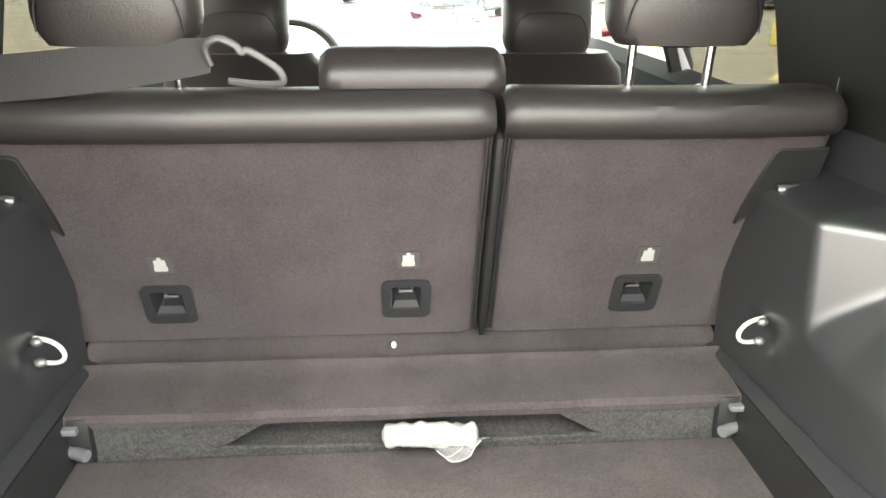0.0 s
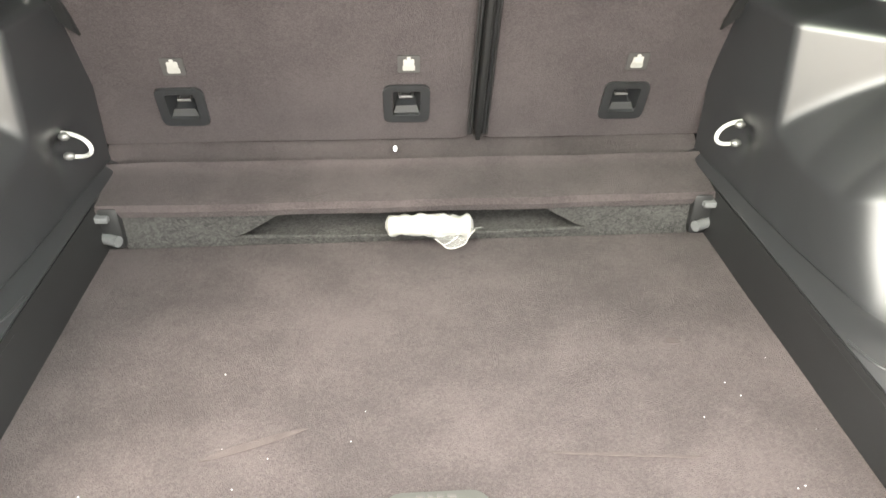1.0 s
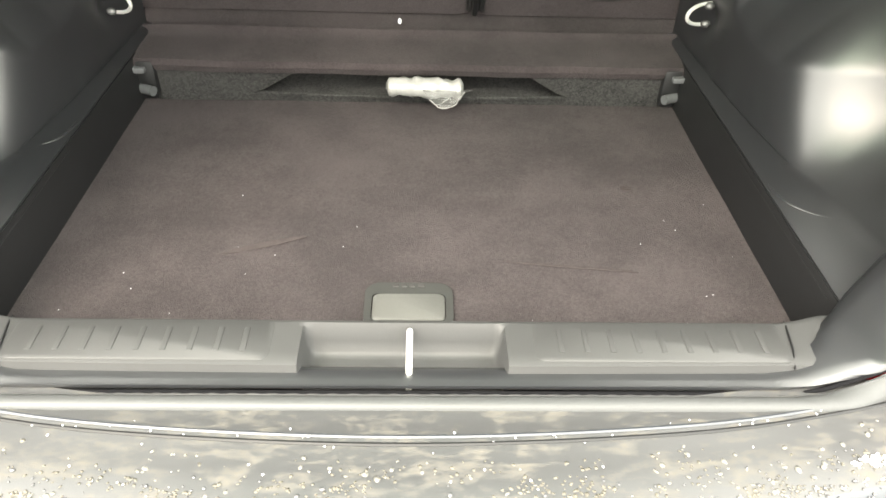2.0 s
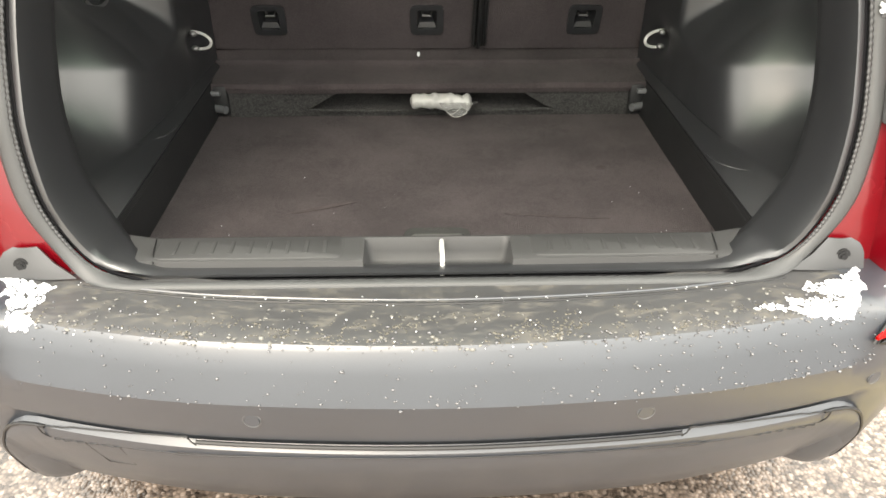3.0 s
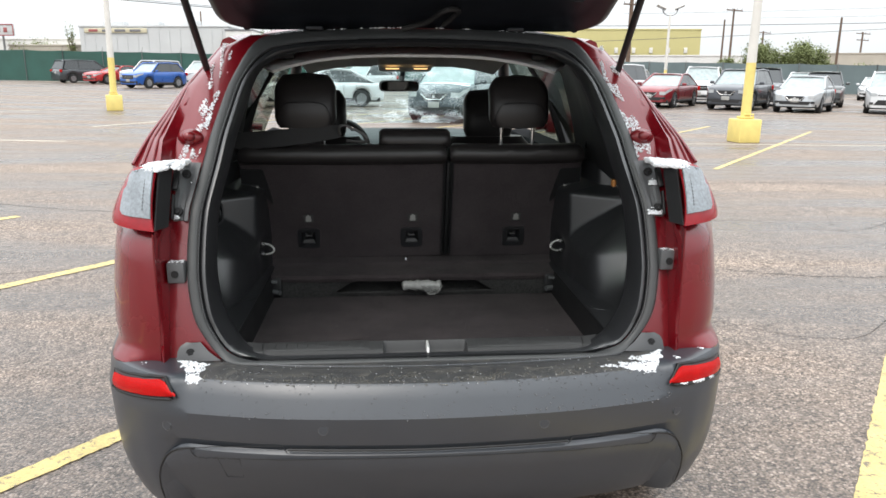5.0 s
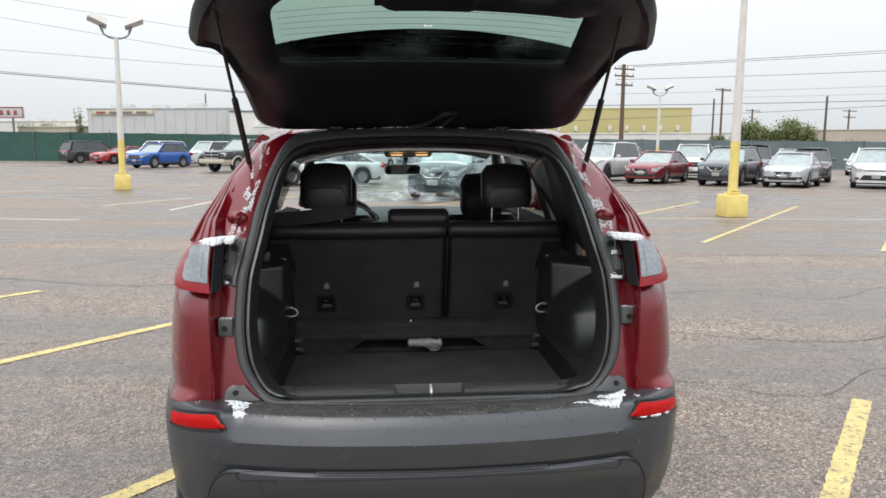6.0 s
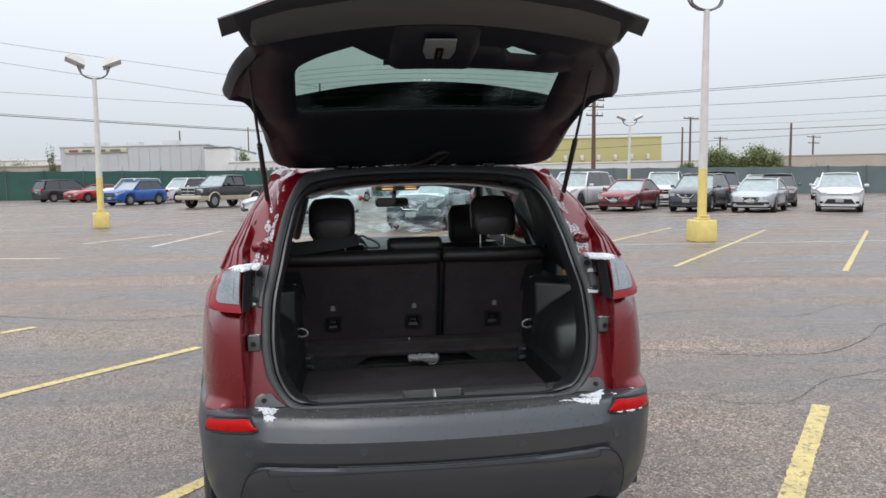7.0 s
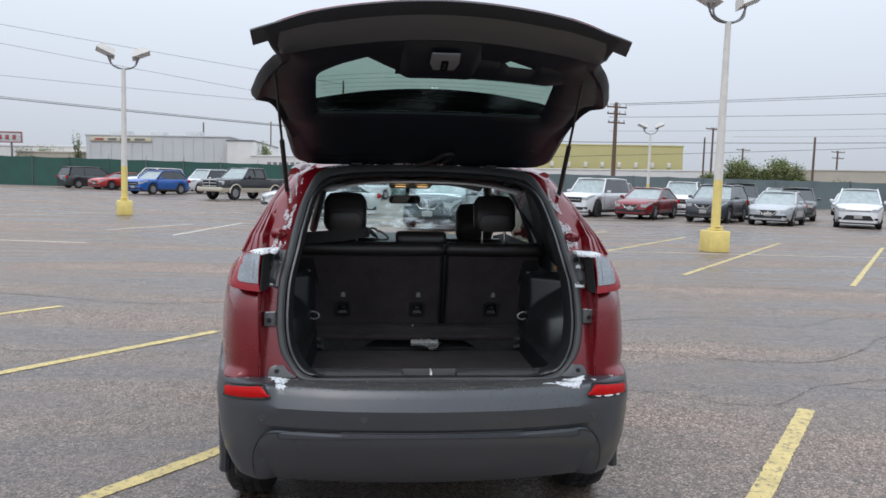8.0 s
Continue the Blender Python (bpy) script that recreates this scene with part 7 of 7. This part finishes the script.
rows_left = (
    ("compact", "bright blue compact SUV with dark lower cladding", (.004, .085, .36), "blue", -15.9, 50.2, HEAD + 8, dict(face="bar", cladding=True)),
    ("van", "dark van seen from behind beside the fence", (.03, .035, .04), "night", -24.7, 61.8, HEAD + 180 - 6, dict(frost=False)),
    ("coupe", "bright red coupe beside the fence", (.45, .02, .02), "scarlet", -21.7, 59.6, HEAD + 4, dict(frost=False)),
    ("offroad", "white SUV with roof rack behind the blue car", (.60, .60, .60), "white", -18.6, 58.5, HEAD + 6, dict(frost=False, face="bar")),
    ("offroad", "white large SUV behind the truck", (.60, .60, .60), "white", -14.0, 56.0, HEAD + 4, dict(face="bar")),
    ("sedan", "white saloon crossing ahead", (.62, .63, .64), "white", -2.95, 28.9, HEAD - 36, dict(snow=1, frost=False)),
    ("suv", "dark grey SUV with snow facing the windscreen", (.035, .045, .055), "slate", 1.75, 21.2, HEAD + 17, dict(snow=1)),
    ("van", "white van far ahead", (.60, .60, .60), "white", -2.0, 52.0, HEAD, dict(face="bar")),
    ("suv", "silver SUV far ahead", (.42, .44, .46), "silver", 5.0, 44.0, HEAD, dict()),
)
for kind, label, col, key, x, y, turn, kw in rows_left:
    place(car(kind, label, col, key, **kw), x, y, turn)
place(pickup("black and champagne crew-cab pickup truck", (.012, .013, .015), "black"), -8.95, 44.4, HEAD + 5)


# ======== snow, water and dirt on the red SUV ========
def blobs(name, spots, parent, mat, label, seed=1, kind="stuff"):
    """Many small flattened lumps joined into one patch: spots are (point, size, flatness)."""
    rnd = random.Random(seed)
    ico = bmesh.new()
    bmesh.ops.create_icosphere(ico, subdivisions=1, radius=1.0)
    base = [v.co.copy() for v in ico.verts]
    tri = [[v.index for v in f.verts] for f in ico.faces]
    ico.free()
    vs, fs = [], []
    for p, r, fl in spots:
        i = len(vs)
        turn = Euler((rnd.uniform(-.3, .3), rnd.uniform(-.3, .3), rnd.uniform(0, 6.3))).to_matrix()
        ax = (r * rnd.uniform(.7, 1.4), r * rnd.uniform(.7, 1.4), r * fl)
        for c in base:
            vs.append(Vector(p) + turn @ Vector((c.x * ax[0], c.y * ax[1], c.z * ax[2])))
        fs += [[i + k for k in f] for f in tri]
    me = bpy.data.meshes.new(name)
    me.from_pydata(vs, [], fs)
    for f in me.polygons:
        f.use_smooth = True
    me.materials.append(mat)
    ob = new(name, me)
    ob.parent = parent
    if parent.type == "EMPTY":
        ob.matrix_parent_inverse = parent.matrix_basis.inverted()
    return tagged(ob, label, kind=kind)


rnd = random.Random(7)
def col_pt(x, k):
    """A point of the bumper skin at any x."""
    j = next((q for q in range(20, len(BUMP) - 21) if BUMP[q + 1].x >= x), len(BUMP) - 22)
    f = max(0, min(1, (x - BUMP[j].x) / (BUMP[j + 1].x - BUMP[j].x)))
    return bump_pt(j, k).lerp(bump_pt(j + 1, k), f)


def within(x, y, poly):
    """True where the point lies inside the outline."""
    odd = False
    for (x0, y0), (x1, y1) in zip(poly, poly[1:] + poly[:1]):
        if (y0 > y) != (y1 > y) and x < x0 + (x1 - x0) * (y - y0) / (y1 - y0):
            odd = not odd
    return odd


for s, patch in ((-1, [(.608, .205), (.585, .140), (.562, .090), (.535, .090), (.541, .118), (.534, .150), (.530, .172), (.575, .175)]), (1, [(.606, .195), (.588, .135), (.560, .085), (.520, .086), (.480, .092), (.410, .098), (.475, .114), (.540, .122), (.500, .148), (.575, .160)])):
    spots = []
    for _ in range(12000):
        p = col_pt(s * rnd.uniform(.40, .68), rnd.uniform(0, 9.2))
        jx, jy = .013 * noise.noise((p.x * 70, p.y * 70, s)), .013 * noise.noise((p.x * 70, p.y * 70, s + 5))
        if within(abs(p.x) + jx, p.y + jy, patch) and noise.noise((p.x * 120, p.y * 120, 9)) > -.35:
            spots.append((p + Vector((0, 0, .001)), rnd.uniform(.0010, .0026), .6))
    blobs("snow_patch", spots, bumper, SNOW, "melting snow on the bumper corner", 3)
# ledge over each reflector
for s, n in ((1, 260), (-1, 30)):
    spots = []
    for _ in range(n):
        x = rnd.uniform(.635, .765)
        if noise.noise((x * 40, s, 7)) < .12:
            continue
        spots.append((col_pt(s * x, rnd.uniform(3.4, 4.4)) + Vector((0, 0, .001)), rnd.uniform(.0010, .0022), .6))
    if s > 0:
        for _ in range(420):
            x = rnd.uniform(.61, .755)
            if noise.noise((x * 50, s, 9)) < .0:
                continue
            p = col_pt(x, 11)
            p.z = ip(x, [.60, .77], [.688, .668]) + rnd.uniform(-.003, .003)
            spots.append((p + Vector((.003, -.003, 0)), rnd.uniform(.0012, .0026), .7))
    blobs("snow_patch", spots, bumper, SNOW, "specks of snow round the reflector", 4)
# lamp tops and lamp pockets
for s in (1, -1):
    spots = []
    for _ in range(3600):
        u = rnd.random()
        x = .592 + .156 * u
        dy = rnd.uniform(-.012, .06)
        if noise.noise((x * 25, dy * 30, s)) < -.42:
            continue
        y = ip(x, [.56, .64, .69, .722, .742, .765], [.325, .258, .278, .308, .352, .46]) + dy
        z = 1.206 + .006 * rnd.random() - .052 * min(1, max(0, x - .640) / .105) ** 2.0 - .25 * max(0, .02 - dy)
        spots.append(((s * x, y, z), rnd.uniform(.0035, .0075), .6))
    for _ in range(420):
        x, z = rnd.uniform(.584, .622), rnd.choice((1.198, 1.145, 1.074)) + abs(rnd.gauss(0, .005))
        if noise.noise((x * 40, z * 30, s)) < -.05:
            continue
        spots.append(((s * x, rear_y(z) - .015, z), rnd.uniform(.0018, .004), .7))
    blobs("snow_cap", spots, suv, SNOW, "snow lying on the tail lamp", 5)
    # along the pillar channel
    spots = []
    for _ in range(5200):
        z = 1.21 + .30 * rnd.random()
        f = rnd.random()
        if rnd.random() < .45 or noise.noise((z * 22, f * 3.2, s * 3)) + .30 - .9 * (z - 1.21) < .20 + .35 * abs(f - .4):
            continue
        sx = ip(z, SEAL_Z, SEAL_X)
        spots.append(((s * (sx + .014 + .055 * f), rear_y(z) - .003 + .004 * f, z), rnd.uniform(.0009, .0026), .8))
    blobs("snow_streak", spots, suv, SNOW, "snow clinging to the pillar channel", 6)
    spots = [(Vector((s * rnd.uniform(.592, .628) + (.014 if s > 0 else 0), rnd.uniform(.230, .258), .9755 + (.015 if s > 0 else 0))), rnd.uniform(.0010, .0024), .5) for _ in range(45)]
    blobs("snow_patch", spots, suv, SNOW, "snow on the stop bracket", 8)
    spots = []
    for _ in range(500):
        x = rnd.uniform(-.50, .50)
        if noise.noise((x * 12, 0, 2)) > 0:
            spots.append(((x, .75 + .05 * rnd.random(), 1.560 - .03 * (x / .5) ** 2), rnd.uniform(.002, .005), .5))
    if s > 0:
        blobs("snow_streak", spots, suv, SNOW, "snow along the rear roof edge", 9)
# raindrops on the bumper
spots = []
for _ in range(950):
    x = rnd.uniform(-.56, .60)
    if x < .2 and rnd.random() < .55:
        continue
    k = rnd.uniform(6.2, 12.2)
    p = col_pt(x, k)
    spots.append((p + Vector((0, -.0006, .0006)), rnd.choice((.0009, .0012, .0015, .002, .0026)), .6))
blobs("raindrop_spatter", spots, bumper, WATER, "raindrops on the bumper", 10)
# dried mud and salt on the loading shelf
spots = []
for _ in range(2200):
    x = max(-.54, min(.54, rnd.gauss(.02, .27)))
    k = rnd.gauss(7.0, .6)
    if noise.noise((x * 16, k * 1.3, 0)) + .5 * noise.noise((x * 60, k * 5, 3)) < .10:
        continue
    p = col_pt(x, max(5.6, min(8.6, k)))
    spots.append((p + Vector((0, 0, .0003)), rnd.uniform(.0008, .0022), .10))
blobs("mud_spatter", spots, bumper, MUD, "dried mud specks on the loading edge", 11)
spots = [(col_pt(rnd.uniform(-.53, .53), rnd.uniform(2.5, 9)) + Vector((0, 0, .001)), rnd.uniform(.0005, .0012), .6) for _ in range(120)]
blobs("snow_dusting", spots, bumper, SNOW, "flecks of snow on the loading edge", 12)
spots = []
for _ in range(420):
    x, k = rnd.uniform(-.54, .54), rnd.gauss(7.0, 1.0)
    if not 5.4 < k < 8.8 or noise.noise((x * 9, k, 5)) < -.15:
        continue
    spots.append((col_pt(x, k) + Vector((0, 0, .0002)), rnd.choice((.0012, .0018, .0025, .0034)), .12))
blobs("salt_spatter", spots, bumper, SALT, "pale dried salt splashes on the loading edge", 14)
# flecks blown on to the cargo floor
spots = [((rnd.uniform(-.46, .47), .29 + .35 * rnd.random() ** 2.2, .6695), rnd.uniform(.0004, .0009), .6) for _ in range(45)]
blobs("snow_dusting", spots, floor_board, SNOW, "flecks of snow on the carpet", 13)
# pale scuffs in the carpet
SCUFF = material("scuffed_carpet", (.060, .0505, .051), 1.0, var=.2, scale=60, bump=.8, fine=900, spec=.1)
for k, (x, y, w, h, a) in enumerate(((.338, .654, .010, .008, 0), (-.20, .50, .06, .006, 20), (.22, .46, .10, .0025, -6))):
    bm = bmesh.new()
    slab(bm, [(w * math.cos(t) * rnd.uniform(.8, 1.1), h * math.sin(t) * rnd.uniform(.8, 1.1)) for t in np.linspace(0, 2 * math.pi, 14, False)], .0012, pose(x, y, .6692, 0, 0, a))
    part("carpet_scuff", bm, SCUFF, floor_board)

# the whole vehicle stands a little askew
suv.matrix_basis = Matrix.Translation((-.001, .8147, .696)) @ pose(0, 0, 0, -.19, .36, .71) @ Matrix.Translation((0, -.8, -.7)) @ suv.matrix_basis
